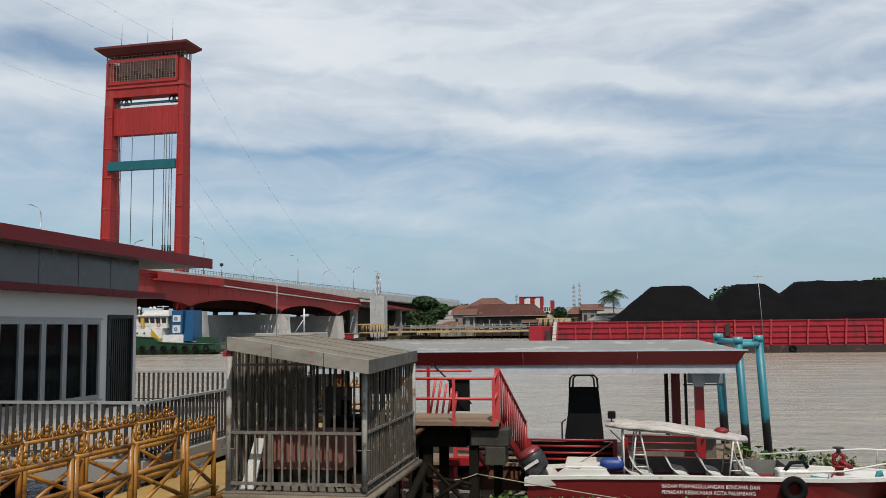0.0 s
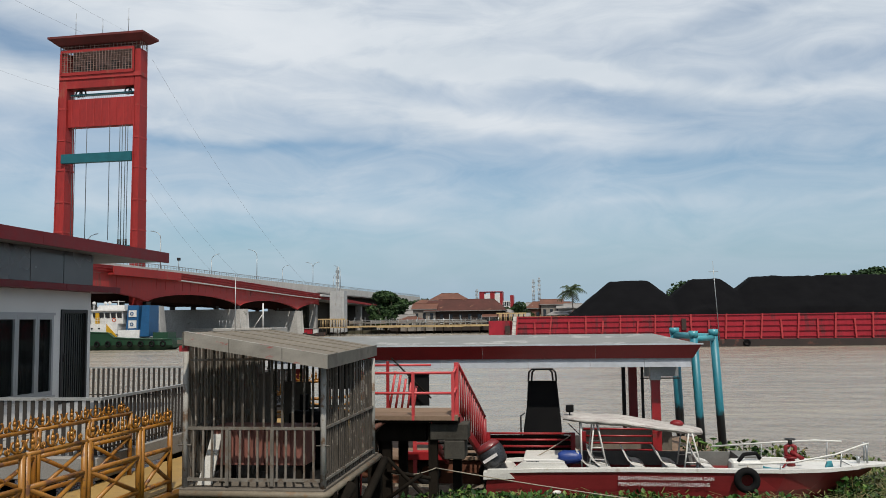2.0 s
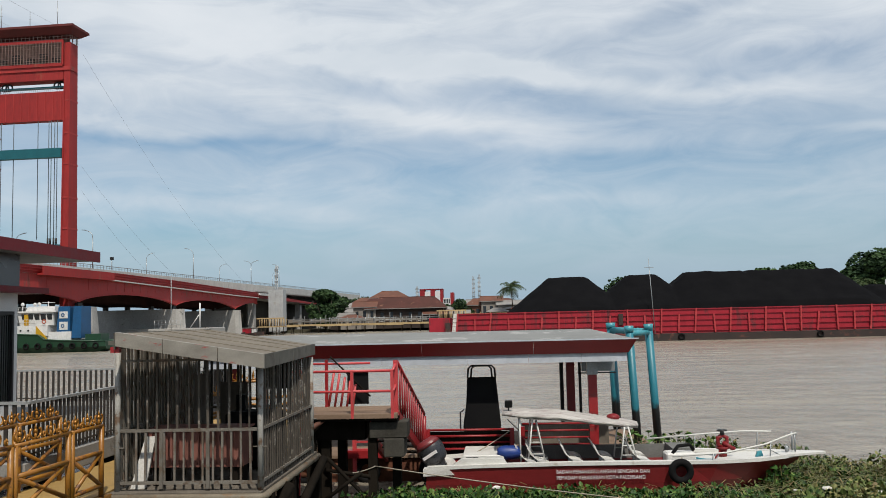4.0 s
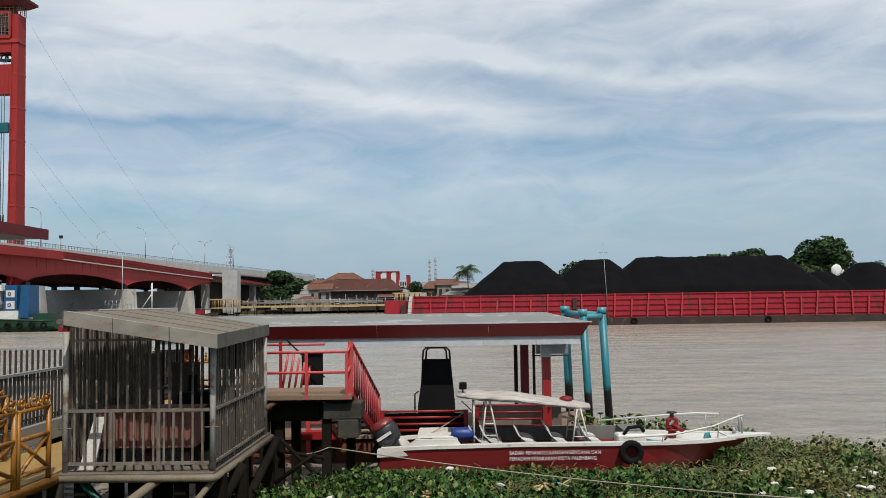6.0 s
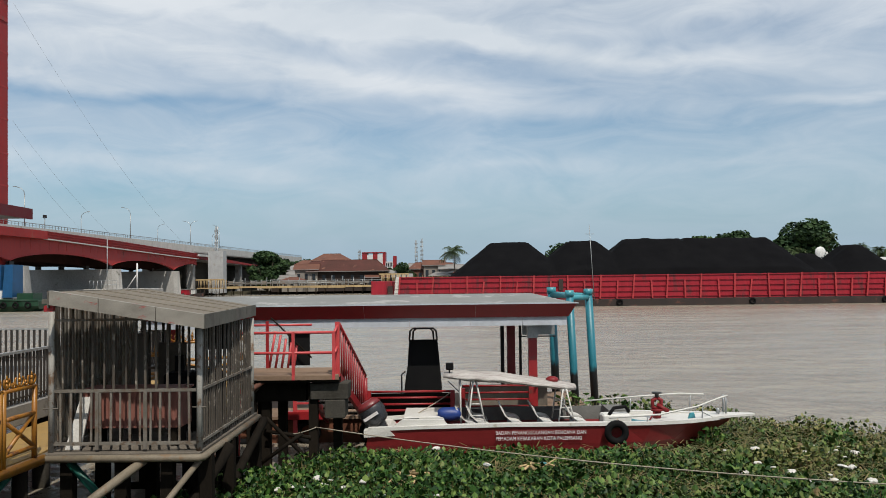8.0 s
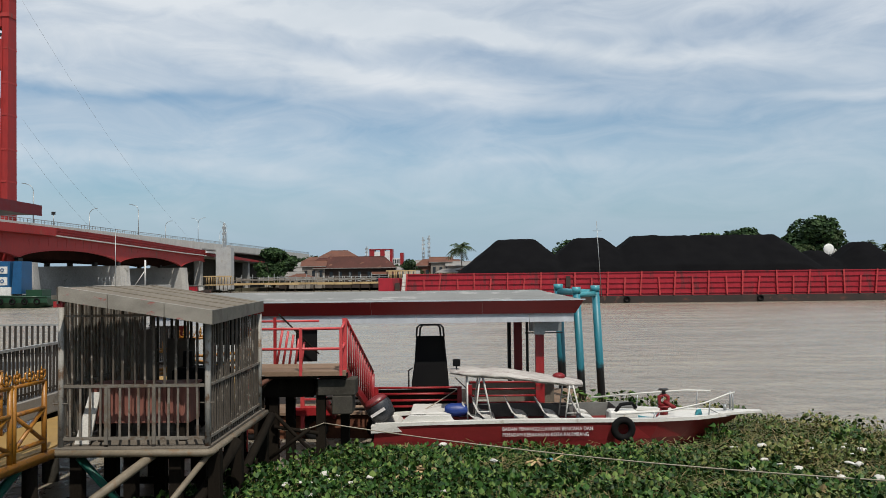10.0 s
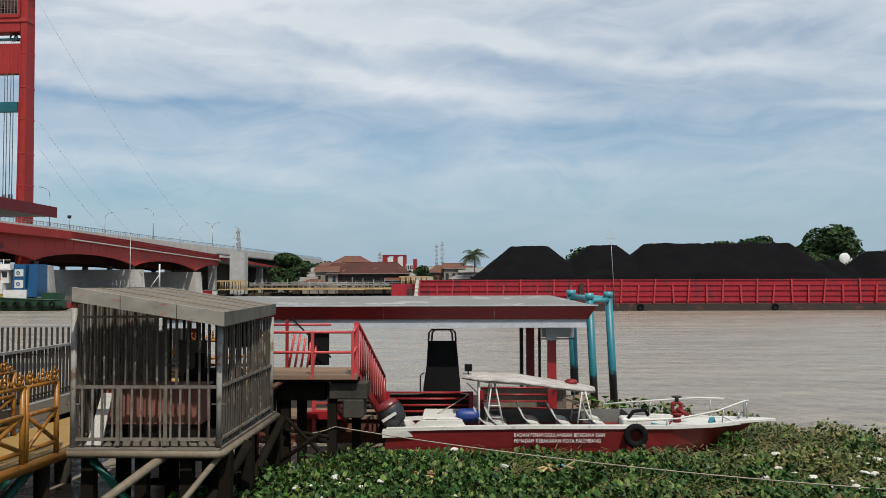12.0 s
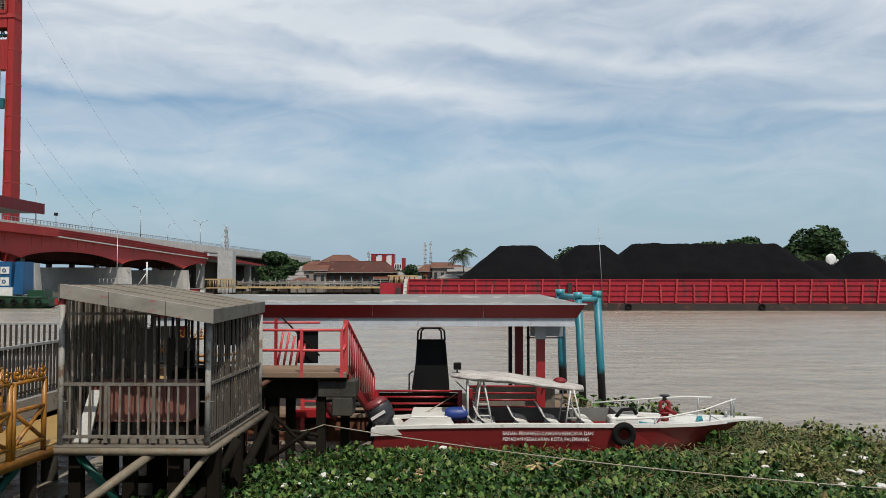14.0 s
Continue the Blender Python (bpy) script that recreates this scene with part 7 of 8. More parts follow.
def tree(x, y, z, h, w, seed, mat=M_crown_leaf, count=2600, label="broad dark green tree on the far bank", flat=0.75, trunk_h=0.3, lobes=16):
    rnd = random.Random(seed)
    t = thing("tree", label, "tree", (x, y, z))
    bm = B()
    pts = [(x, y, z - 0.5), (x + rnd.uniform(-0.3, 0.3), y, z + h * trunk_h * 0.6), (x + rnd.uniform(-0.6, 0.6), y, z + h * 0.62)]
    for a, b, r1, r2 in ((pts[0], pts[1], h * 0.035, h * 0.026), (pts[1], pts[2], h * 0.026, h * 0.012)):
        tube(bm, a, b, r1, 8, r2)
    for i in range(6):
        a = i * 1.05 + rnd.random()
        tube(bm, pts[1], (x + math.cos(a) * w * 0.32, y + math.sin(a) * w * 0.32, z + h * rnd.uniform(0.5, 0.75)), h * 0.014, 6, h * 0.004)
    part("trunk", bm, M_bark, t)
    blobs = []
    zc = z + h * (1 + trunk_h) / 2
    hz = h * (1 - trunk_h) / 2
    for i in range(lobes):
        a, q = rnd.uniform(0, 6.28), rnd.uniform(0.15, 0.78)
        zz = rnd.uniform(-0.75, 0.8)
        env = math.sqrt(max(0.05, 1 - (zz * 0.9) ** 2))
        blobs.append((x + math.cos(a) * w / 2 * q * env, y + math.sin(a) * w / 2 * q * env, zc + zz * hz * 0.85, w * rnd.uniform(0.13, 0.22), flat))
    blobs.append((x, y, zc, w * 0.27, flat))
    me = crown_mesh("crown", blobs, count, w * 0.028 + 0.12, mat, seed)
    c = new("crown", me)
    c.parent = t
    c.matrix_parent_inverse = Matrix.Translation(-Vector(t.location))
    return t


def palm(x, y, z, h, seed, r=4.2, label="coconut palm with drooping fronds on the far bank"):
    rnd = random.Random(seed)
    t = thing("palm_tree", label, "palm", (x, y, z))
    bm = B()
    top = Vector((x + rnd.uniform(-0.8, 0.8), y, z + h))
    mid = Vector((x + rnd.uniform(-0.4, 0.4), y, z + h * 0.5))
    tube(bm, (x, y, z - 0.5), mid, 0.28, 8, 0.2)
    tube(bm, mid, top, 0.2, 8, 0.16)
    part("trunk", bm, M_bark, t)
    for i in range(26):
        a = i * 2.399 + rnd.uniform(-0.2, 0.2)
        el = rnd.uniform(-0.35, 1.15)
        ln = r * rnd.uniform(0.8, 1.1)
        vs, fs = [], []
        n = 10
        spine = []
        for k in range(n + 1):
            f = k / n
            out = ln * (math.cos(el) * f * 0.95 + 0.05 * f)
            zz = ln * (math.sin(el) * f - 0.62 * f * f)
            spine.append(top + Vector((math.cos(a) * out, math.sin(a) * out, zz)))
        side = Vector((-math.sin(a), math.cos(a), 0))
        for k in range(n):
            for sgn in (-1, 1):
                b0 = len(vs)
                wd = ln * 0.27 * math.sin(math.pi * min(1, (k + 1.2) / (n + 1))) ** 0.6
                p, q = spine[k], spine[k] + (spine[k + 1] - spine[k]) * 0.8
                tipp = spine[k] + side * sgn * wd + Vector((0, 0, -wd * 0.6)) + (spine[k + 1] - spine[k]) * 1.1
                vs += [tuple(p), tuple(q), tuple(tipp)]
                fs.append((b0, b0 + 1, b0 + 2))
        me = bpy.data.meshes.new("frond")
        me.from_pydata(vs, [], fs)
        me.materials.append(M_palm)
        fo = new("frond", me)
        fo.parent = t
        fo.matrix_parent_inverse = Matrix.Translation(-Vector(t.location))
    return t


def house(x, y, w, d, h, rh, wallm, roofm, label, z=1.3, ridge=0.45, over=0.7, wins=4, gable=False):
    t = thing("house", label, "house", (x, y, z))
    boxpart("wall", (x - w / 2, x + w / 2, y - d / 2, y + d / 2, z - 0.3, z + h), wallm, t)
    bm = B()
    ex, ey = w / 2 + over, d / 2 + over
    rx = w / 2 * ridge if not gable else ex
    hexa(bm, [(x - ex, y - ey, z + h), (x + ex, y - ey, z + h), (x + ex, y + ey, z + h), (x - ex, y + ey, z + h)],
         [(x - rx, y - 0.15, z + h + rh), (x + rx, y - 0.15, z + h + rh), (x + rx, y + 0.15, z + h + rh), (x - rx, y + 0.15, z + h + rh)])
    rf = part("roof", bm, roofm, t)
    boxpart("roof_ridge", (x - rx, x + rx, y - 0.2, y + 0.2, z + h + rh, z + h + rh + 0.15), roofm, rf)
    boxpart("eaves", (x - ex, x + ex, y - ey - 0.06, y - ey + 0.02, z + h - 0.22, z + h - 0.004), M_roofgrey, rf)
    for i in range(wins):
        cx = x - w / 2 + w * (i + 0.5) / wins
        ww = min(1.2, w / wins * 0.5)
        wn = boxpart("window", (cx - ww / 2, cx + ww / 2, y - d / 2 - 0.08, y - d / 2 - 0.004, z + h * 0.35, z + h * 0.8), M_darkglass, t, "dark window")
        boxpart("window_frame", (cx - ww / 2 - 0.1, cx + ww / 2 + 0.1, y - d / 2 - 0.12, y - d / 2 - 0.02, z + h * 0.35 - 0.15, z + h * 0.35 - 0.005), M_tugwhite, wn)
    return t


def jetty(x0, x1, y, zd, label, gap=2.2, rail=True, dense=False, top=None):
    t = thing("jetty", label, "jetty", ((x0 + x1) / 2, y, 0))
    n = max(2, int((x1 - x0) / 6))
    for i in range(n):
        a, b = x0 + (x1 - x0) * i / n, x0 + (x1 - x0) * (i + 1) / n
        boxpart("deck", (a, b - 0.12, y - 1.8, y + 1.8, zd - 0.75 + random.uniform(-0.15, 0.15), zd), M_bamboo, t, "bleached timber deck edge")
    k = int((x1 - x0) / gap)
    for i in range(k + 1):
        x = x0 + (x1 - x0) * i / max(k, 1)
        for yy in (y - 1.5, y + 1.5):
            bm = B()
            tube(bm, (x + random.uniform(-0.2, 0.2), yy, -0.5), (x, yy, zd - 0.9), 0.13, 5)
            part("support_post", bm, M_bamboodark, t)
        if rail:
            bm = B()
            hh = (top or 2.4) * random.uniform(0.85, 1.1)
            tube(bm, (x, y + 1.5, zd), (x, y + 1.5, zd + hh), 0.11 if not dense else 0.08, 5)
            part("post", bm, M_bamboo if dense else M_galv, t)
    if rail:
        for f in (0.45, 0.8):
            bm = B()
            tube(bm, (x0, y + 1.45, zd + (top or 2.4) * f), (x1, y + 1.45, zd + (top or 2.4) * f), 0.09, 5)
            part("rail", bm, M_galv if not dense else M_bamboo, t)
    return t


def slat_stage(x0, x1, y, z0, z1, label, step=0.62):
    """Landing stage on piles, walled with upright poles between two beams."""
    t = thing("landing_stage", label, "landing stage", ((x0 + x1) / 2, y, 0))
    boxpart("deck", (x0, x1, y - 2.2, y + 2.2, z0 - 0.4, z0), M_bamboo, t)
    boxpart("top_beam", (x0 - 0.3, x1 + 0.3, y - 2.3, y - 2.0, z1 - 0.45, z1), M_bamboo, t, "pale top beam")
    k = int((x1 - x0) / step)
    for i in range(k + 1):
        x = x0 + (x1 - x0) * i / k
        for yy in (y - 2.1, y + 2.0):
            tubepart("pole", (x + random.uniform(-0.1, 0.1), yy, z0), (x + random.uniform(-0.1, 0.1), yy, z1 - 0.3), 0.11, M_bamboo if i % 3 else M_bamboodark, t, "", 5)
        if i % 2 == 0:
            tubepart("support_post", (x + random.uniform(-0.25, 0.25), y - 2.0, -0.5), (x, y - 2.0, z0 - 0.4), 0.13, M_bamboodark, t, "", 5)
    return t


def far(px, y):
    """Sideways place of a far thing from its bearing in the early view."""
    return ((px - 784) / 1539.6 - 0.0947) / (1 + (px - 784) / 1539.6 * 0.0947) * y


def mast_tower(x, y, z, h, w, label):
    t = thing("lattice_mast", label, "mast", (x, y, z))
    for sx in (-1, 1):
        for sy in (-1, 1):
            tubepart("leg", (x + sx * w, y + sy * w, z - 0.5), (x + sx * w * 0.35, y + sy * w * 0.35, z + h), 0.13, M_galv, t, "", 5)
    bm = B()
    k = 12
    for i in range(k):
        f, g = i / k, (i + 1) / k
        wf, wg = w * (1 - 0.65 * f), w * (1 - 0.65 * g)
        tube(bm, (x - wf, y - wf, z + h * f), (x + wg, y - wg, z + h * g), 0.08, 4)
        tube(bm, (x + wf, y - wf, z + h * f), (x - wg, y - wg, z + h * g), 0.08, 4)
        tube(bm, (x - wf, y - wf, z + h * f), (x + wf, y - wf, z + h * f), 0.08, 4)
    part("bracing", bm, M_galv, t)
    for i in range(5):
        boxpart("antenna", (x - w * 0.9, x + w * 0.9, y - 0.5, y - 0.2, z + h * (0.55 + i * 0.09), z + h * (0.55 + i * 0.09) + 0.9), M_galv, t)


# clutter at the foot of the bridge
M_corr = surf("pale_corrugated_sheet", (0.50, 0.51, 0.52), (0.42, 0.43, 0.44), 0.6, scale=0.4, fine=3, bump=0.02, stain=(0.3, 0.29, 0.27), amount=0.25, stain_scale=0.5)
Y = 312
kiosk = thing("corrugated_tower", "pale corrugated metal tower beside the bridge approach", "tower", (far(537, Y), Y, 1.3))
boxpart("core", (far(525, Y), far(550, Y), Y - 2.5, Y + 2.5, 1.2, 16.2), M_corr, kiosk)
for i in range(12):
    a = far(525, Y) + i * 0.46
    boxpart("rib", (a, a + 0.22, Y - 2.65, Y - 2.503, 5.0, 16.2), M_corr, kiosk)
mast_tower(far(536, 316), 316, 1.3, 24.0, 0.75, "grey telecom mast with panel antennas")
mast_tower(far(883, 520), 520, 1.3, 28, 1.0, "grey lattice telecom mast on the far bank")
mast_tower(far(893, 520), 520, 1.3, 29, 1.0, "grey lattice telecom mast on the far bank")
mast_tower(far(935, 480), 480, 1.3, 20, 0.8, "short lattice mast behind the houses")
mast_tower(far(783, 500), 500, 1.3, 22, 1.0, "lattice mast behind the brown roofs")

slat_stage(far(505, 305), far(550, 305), 305, 3.1, 6.1, "tall bamboo landing stage with close-set poles")
jetty(far(547, 325), far(820, 325), 325, 3.4, "long low timber jetty with pale posts and rails", 3.4)
slat_stage(far(819, 330), far(868, 330), 330, 4.0, 7.6, "bamboo landing stage with close-set poles and a pale beam")
jetty(far(868, 334), far(990, 334), 334, 4.0, "rickety bamboo jetty on crooked piles", 1.8, True, True, 2.6)
jetty(far(990, 336), far(1130, 336), 336, 4.2, "rickety bamboo jetty behind the barge", 1.8, True, True, 2.8)

# pale board fence on the long jetty, crooked truss rails, a bamboo hut and an awning on the rickety one
fence = thing("board_fence", "pale grey board fence along the long timber jetty", "fence", (far(690, 327), 327.5, 3.4))
for k in range(26):
    a = far(556, 327) + k * (far(800, 327) - far(556, 327)) / 26
    b = a + (far(800, 327) - far(556, 327)) / 26 - 0.1
    boxpart("board", (a, b, 327.0, 327.1, 4.1 + random.uniform(-0.2, 0.2), 5.1 + random.uniform(-0.3, 0.3)), M_roofgrey if k % 3 else M_housewall, fence)
    boxpart("post", (a, a + 0.25, 327.12, 327.3, 3.4, 5.6 + 1.8 * (k % 2) * random.random()), M_galv, fence)
truss = thing("truss_railing", "crooked bamboo truss railing on the jetty", "railing", (far(900, 331), 331, 4))
for k in range(12):
    a, b = far(874 + k * 9, 331.5), far(883 + k * 9, 331.5)
    tubepart("pole", (a, 331.5, 4.0 + (k % 2) * 1.2), (b, 331.5, 4.0 + ((k + 1) % 2) * 1.2), 0.12, M_bamboo, truss, "", 5)
    tubepart("pole", (a, 331.6, 3.2), (a + 0.3, 331.6, 5.2 + random.random()), 0.1, M_bamboo, truss, "", 5)
hut = thing("bamboo_hut", "pale bamboo-walled hut on the rickety jetty", "hut", (far(1012, 334), 334, 4.2))
boxpart("wall", (far(992, 334), far(1033, 334), 332.6, 336, 4.2, 7.6), M_bamboo, hut)
boxpart("roof", (far(990, 334), far(1035, 334), 332.2, 336.4, 7.61, 7.9), M_bamboodark, hut)
for k in range(11):
    a = far(992, 334) + k * 0.86
    boxpart("slat", (a, a + 0.12, 332.5, 332.59, 4.3, 7.5), M_bamboodark, hut)
aw = thing("awning", "orange-red stall awning behind the jetty", "awning", (far(964, 338), 338, 1.3))
bm = B()
hexa(bm, [(far(949, 338), 336.5, 6.5), (far(980, 338), 336.5, 6.5), (far(980, 338), 340, 7.8), (far(949, 338), 340, 7.8)], [(far(949, 338), 336.5, 6.65), (far(980, 338), 336.5, 6.65), (far(980, 338), 340, 7.95), (far(949, 338), 340, 7.95)])
part("canvas", bm, M_orange, aw, "faded orange-red canvas")
for px in (949.5, 979.5):
    for yy in (336.6, 339.9):
        tubepart("pole", (far(px, 338), yy, 1.0), (far(px, 338), yy, 6.5 if yy < 338 else 7.8), 0.07, M_galv, aw)
for k, (px, yy, w_, h_, rh_, wm, rm) in enumerate(((652, 344, 9, 4.6, 1.6, M_housedark, M_roofgrey), (668, 340, 8, 4.2, 1.2, M_housewall, M_roofrust), (692, 348, 9, 8.4, 2.2, M_housewall, M_roofrust), (706, 358, 8, 9.5, 2.4, M_housedark, M_rooftile), (815, 346, 9, 5.0, 1.5, M_housedark, M_roofrust),
        (838, 350, 8, 6.5, 1.4, M_housewall, M_roofgrey), (858, 342, 7, 5.0, 1.2, M_housewall, M_roofgrey), (890, 352, 9, 8.2, 2.6, M_roofrust, M_roofrust), (914, 350, 8, 9.6, 2.0, M_housewall, M_roofrust), (925, 343, 8, 5.4, 1.4, M_housedark, M_roofgrey), (945, 348, 9, 8.0, 1.8, M_housewall, M_roofgrey),
        (985, 350, 12, 6.0, 2.2, M_housedark, M_roofrust), (1048, 345, 9, 5.4, 1.6, M_housedark, M_roofgrey), (1062, 352, 8, 6.4, 1.4, M_housewall, M_roofrust))):
    house(far(px, yy), yy, w_, 7, h_, rh_, wm, rm, "small crowded riverside house with a patched sheet roof", wins=3, gable=k % 2 == 0)
house(far(765, 352), 352, 30, 14, 7.6, 4.6, M_housedark, M_rooftile, "long dark riverside hall with a brown tiled roof", over=1.5, wins=8, ridge=0.75)
house(far(735, 366), 366, 16, 9, 12.2, 3.0, M_housewall, M_roofrust, "house with a rusty hipped roof", wins=2)
house(far(672, 356), 356, 11, 8, 6.0, 2.0, M_housedark, M_roofgrey, "low shed with a grey sheet roof", wins=3)
house(far(655, 372), 372, 14, 8, 8.5, 2.2, M_housewall, M_roofgrey, "weathered house among the trees", wins=3)
house(far(690, 380), 380, 8, 8, 11.0, 2.0, M_housewall, M_roofrust, "tall narrow weathered house", wins=2)
house(far(905, 362), 362, 12, 8, 7.0, 2.4, M_housewall, M_roofrust, "house with a rusty sheet roof", wins=3, gable=True)
house(far(878, 375), 375, 10, 8, 9.0, 2.0, M_housewall, M_roofgrey, "pale house with a grey roof", wins=2)
house(far(935, 370), 370, 13, 8, 8.0, 3.0, M_housewall, M_roofrust, "house with a red-brown roof", wins=3)
house(far(965, 345), 345, 14, 6, 6.4, 1.0, M_housewall, M_roofgrey, "open stall with a grey roof", wins=3)
house(far(1080, 345), 345, 13.5, 10, 8.5, 6.0, M_housedark, M_roofrust, "house with a tall rusty hipped roof", wins=4, ridge=0.55)
house(far(1118, 350), 350, 12, 10, 8.0, 4.4, M_housedark, M_roofrust, "house with a sweeping traditional roof", wins=3, gable=True)
house(far(1010, 365), 365, 14, 8, 6.5, 2.2, M_housewall, M_roofgrey, "low house behind the palm", wins=3)
for i, px in enumerate(range(1150, 1800, 42)):
    house(far(px, 372 + (i * 37) % 30), 372 + (i * 37) % 30, 12, 9, 5.5 + (i % 3), 2.6, M_housewall if i % 2 else M_housedark, (M_roofrust, M_roofgrey, M_rooftile)[i % 3], "small weathered house on the far bank", wins=3)

sh = thing("store_building", "red and white blocky store building behind the roofs", "building", (far(820, 430), 430, 1.3))
for k, (a, b, m, zt) in enumerate(((788, 797, M_red, 18.8), (797, 807, M_tugwhite, 17.9), (807, 815, M_red, 18.8), (815, 824, M_tugwhite, 18.1), (824, 829, M_red, 18.8), (829, 842, M_tugwhite, 14.5), (842, 848, M_red, 17.2))):
    boxpart("facade_bay", (far(a, 430), far(b, 430), 428, 436, 1.0, zt), m, sh)
boxpart("parapet", (far(788, 430), far(829, 430), 427.8, 436.2, 18.81, 19.2), M_red, sh)
for i in range(4):
    boxpart("window", (far(830 + i * 3, 430), far(832 + i * 3, 430), 427.9, 427.99, 12, 14), M_darkglass, sh)

tree(far(622, 346), 346, 1.0, 16.6, 18.0, 11, count=9000, label="broad rounded dark green tree beside the bridge", flat=0.6, trunk_h=0.02, lobes=36)
tree(far(862, 346), 346, 1.3, 10.5, 12, 12, label="bushy dark tree between houses", trunk_h=0.15)
tree(far(845, 352), 352, 1.3, 9.5, 9, 13, trunk_h=0.15)
tree(far(980, 342), 342, 1.3, 11.0, 13, 14, trunk_h=0.15, count=3200)
tree(far(1000, 350), 350, 1.3, 9, 10, 15, trunk_h=0.15)
tree(far(1030, 340), 340, 1.3, 10.5, 14, 16, M_crown_light, trunk_h=0.15, count=3200)
tree(far(1108, 352), 352, 1.3, 13.5, 12, 17)
tree(far(700, 400), 400, 1.3, 14, 16, 18)
tree(far(670, 420), 420, 1.3, 14, 22, 19)
tree(far(1150, 330), 330, 1.3, 18, 20, 20, label="tall spreading tree behind the barge")
tree(far(1178, 325), 325, 1.3, 16, 16, 21, M_crown_light)
palm(far(953, 336), 336, 1.3, 14.8, 31, 6.6)
palm(far(1042, 345), 345, 1.3, 11.5, 32, 5.0)

# right-hand far bank: tall trees, pavilion, floating restaurant
tree(92, 300, 1.3, 18.0, 22, 41, M_crown_light, 4200, "spreading tree with layered branches behind the barge", 0.55, 0.35, 20)
tree(104, 306, 1.3, 20.0, 20, 42, count=4200, flat=0.55, trunk_h=0.35, lobes=20)
tree(124.5, 300, 1.3, 23.2, 24, 43, count=7000, label="tall dense dark tree on the far bank", flat=0.85, trunk_h=0.1, lobes=28)
tree(77, 310, 1.3, 13.0, 14, 44, M_crown_light, label="light green tree behind the barge", trunk_h=0.15)
tree(62, 320, 1.3, 14.0, 12, 45, M_crown_light, trunk_h=0.15)
tree(146, 310, 1.3, 13.0, 16, 46, trunk_h=0.15)
tree(160, 305, 1.3, 14.0, 18, 47, M_crown_light, trunk_h=0.15)
for i, (x, y, h, s) in enumerate(((130, 292, 16.5, 51), (141, 296, 13.0, 52), (118, 292, 12.0, 53), (150, 300, 12.0, 54), (56, 318, 12.5, 55))):
    palm(x, y, 1.3, h, s, 4.6)
pv = house(109, 318, 12, 9, 12.5, 2.2, M_housewall, M_roofgrey, "upper pavilion with a dark tiered roof", wins=4)
boxpart("upper_storey", (106.5, 111.5, 315.5, 320.5, 15.6, 17.6), M_housewall, pv)
bm = B()
hexa(bm, [(105.2, 314.2, 17.6), (112.8, 314.2, 17.6), (112.8, 321.8, 17.6), (105.2, 321.8, 17.6)], [(108.8, 317.8, 20.6), (109.2, 317.8, 20.6), (109.2, 318.2, 20.6), (108.8, 318.2, 20.6)])
part("upper_roof", bm, M_roofgrey, pv, "dark pyramid roof")
house(111, 298, 12, 8, 8.2, 5.0, M_housedark, M_roofrust, "house with a red-brown tiled roof among trees", wins=3)


def restaurant():
    t = thing("floating_restaurant", "long white floating restaurant with flat awnings", "restaurant", (100, 232, 0))
    boxpart("float", (80, 128, 228, 238, -0.5, 1.6), M_bargehull, t)
    boxpart("floor", (80, 128, 228, 238, 1.61, 1.9), M_plank, t)
    for i in range(17):
        x = 80.6 + i * 2.92
        tubepart("column", (x, 228.3, 1.9), (x, 228.3, 7.6), 0.12, M_tugwhite, t)
    boxpart("awning", (79, 128.5, 226.8, 238.5, 7.6, 8.3), M_tugwhite, t, "long white awning edge")
    boxpart("awning", (84, 127.5, 230, 238.2, 8.7, 9.4), M_tugwhite, t)
    boxpart("railing", (80, 128, 228.0, 228.1, 2.9, 3.05), M_tugwhite, t)
    boxpart("back_wall", (82, 127, 236.5, 236.8, 1.91, 7.5), M_housedark, t)
    for i in range(10):
        boxpart("stall", (83 + i * 4.4, 85.2 + i * 4.4, 231, 233, 1.91, 4.2 + (i % 3) * 0.5), M_housewall, t)
    rot = Matrix.Translation((98.2, 226.9, 9.45)) @ Matrix.Rotation(radians(90), 4, "X")
    text_part("sign_letters", "KAMPUNG", 2.1, rot, M_tugwhite, t, 0.08)
    d = B()
    bmesh.ops.create_icosphere(d, subdivisions=2, radius=1.45, matrix=Matrix.Translation((99.5, 229, 10.9)) @ Matrix.Diagonal((1, 0.25, 1, 1)))
    part("satellite_dish", d, M_tugwhite, t, "round white satellite dish", 0, True)
    tubepart("dish_mast", (99.5, 229.2, 9.4), (99.5, 229.2, 10.5), 0.12, M_galv, t)


restaurant()

# moored craft and clutter below the bridge
def skiff(x, y, ln, m, label):
    t = thing("boat", label, "boat", (x, y, 0))
    bm = B()
    loft(bm, [[(x + ln * f, y - 0.9 * w, z + 0.9), (x + ln * f, y - 0.6 * w, -0.2), (x + ln * f, y + 0.6 * w, -0.2), (x + ln * f, y + 0.9 * w, z + 0.9)] for f, w, z in ((-0.5, 0.5, 0.3), (-0.3, 1, 0), (0.2, 1, 0), (0.5, 0.15, 0.6))])
    part("hull", bm, M_bargehull, t)
    boxpart("cabin", (x - ln * 0.25, x + ln * 0.2, y - 0.8, y + 0.8, 0.9, 2.6), m, t)
    boxpart("cabin_roof", (x - ln * 0.3, x + ln * 0.26, y - 1.0, y + 1.0, 2.61, 2.8), M_roofgrey, t)


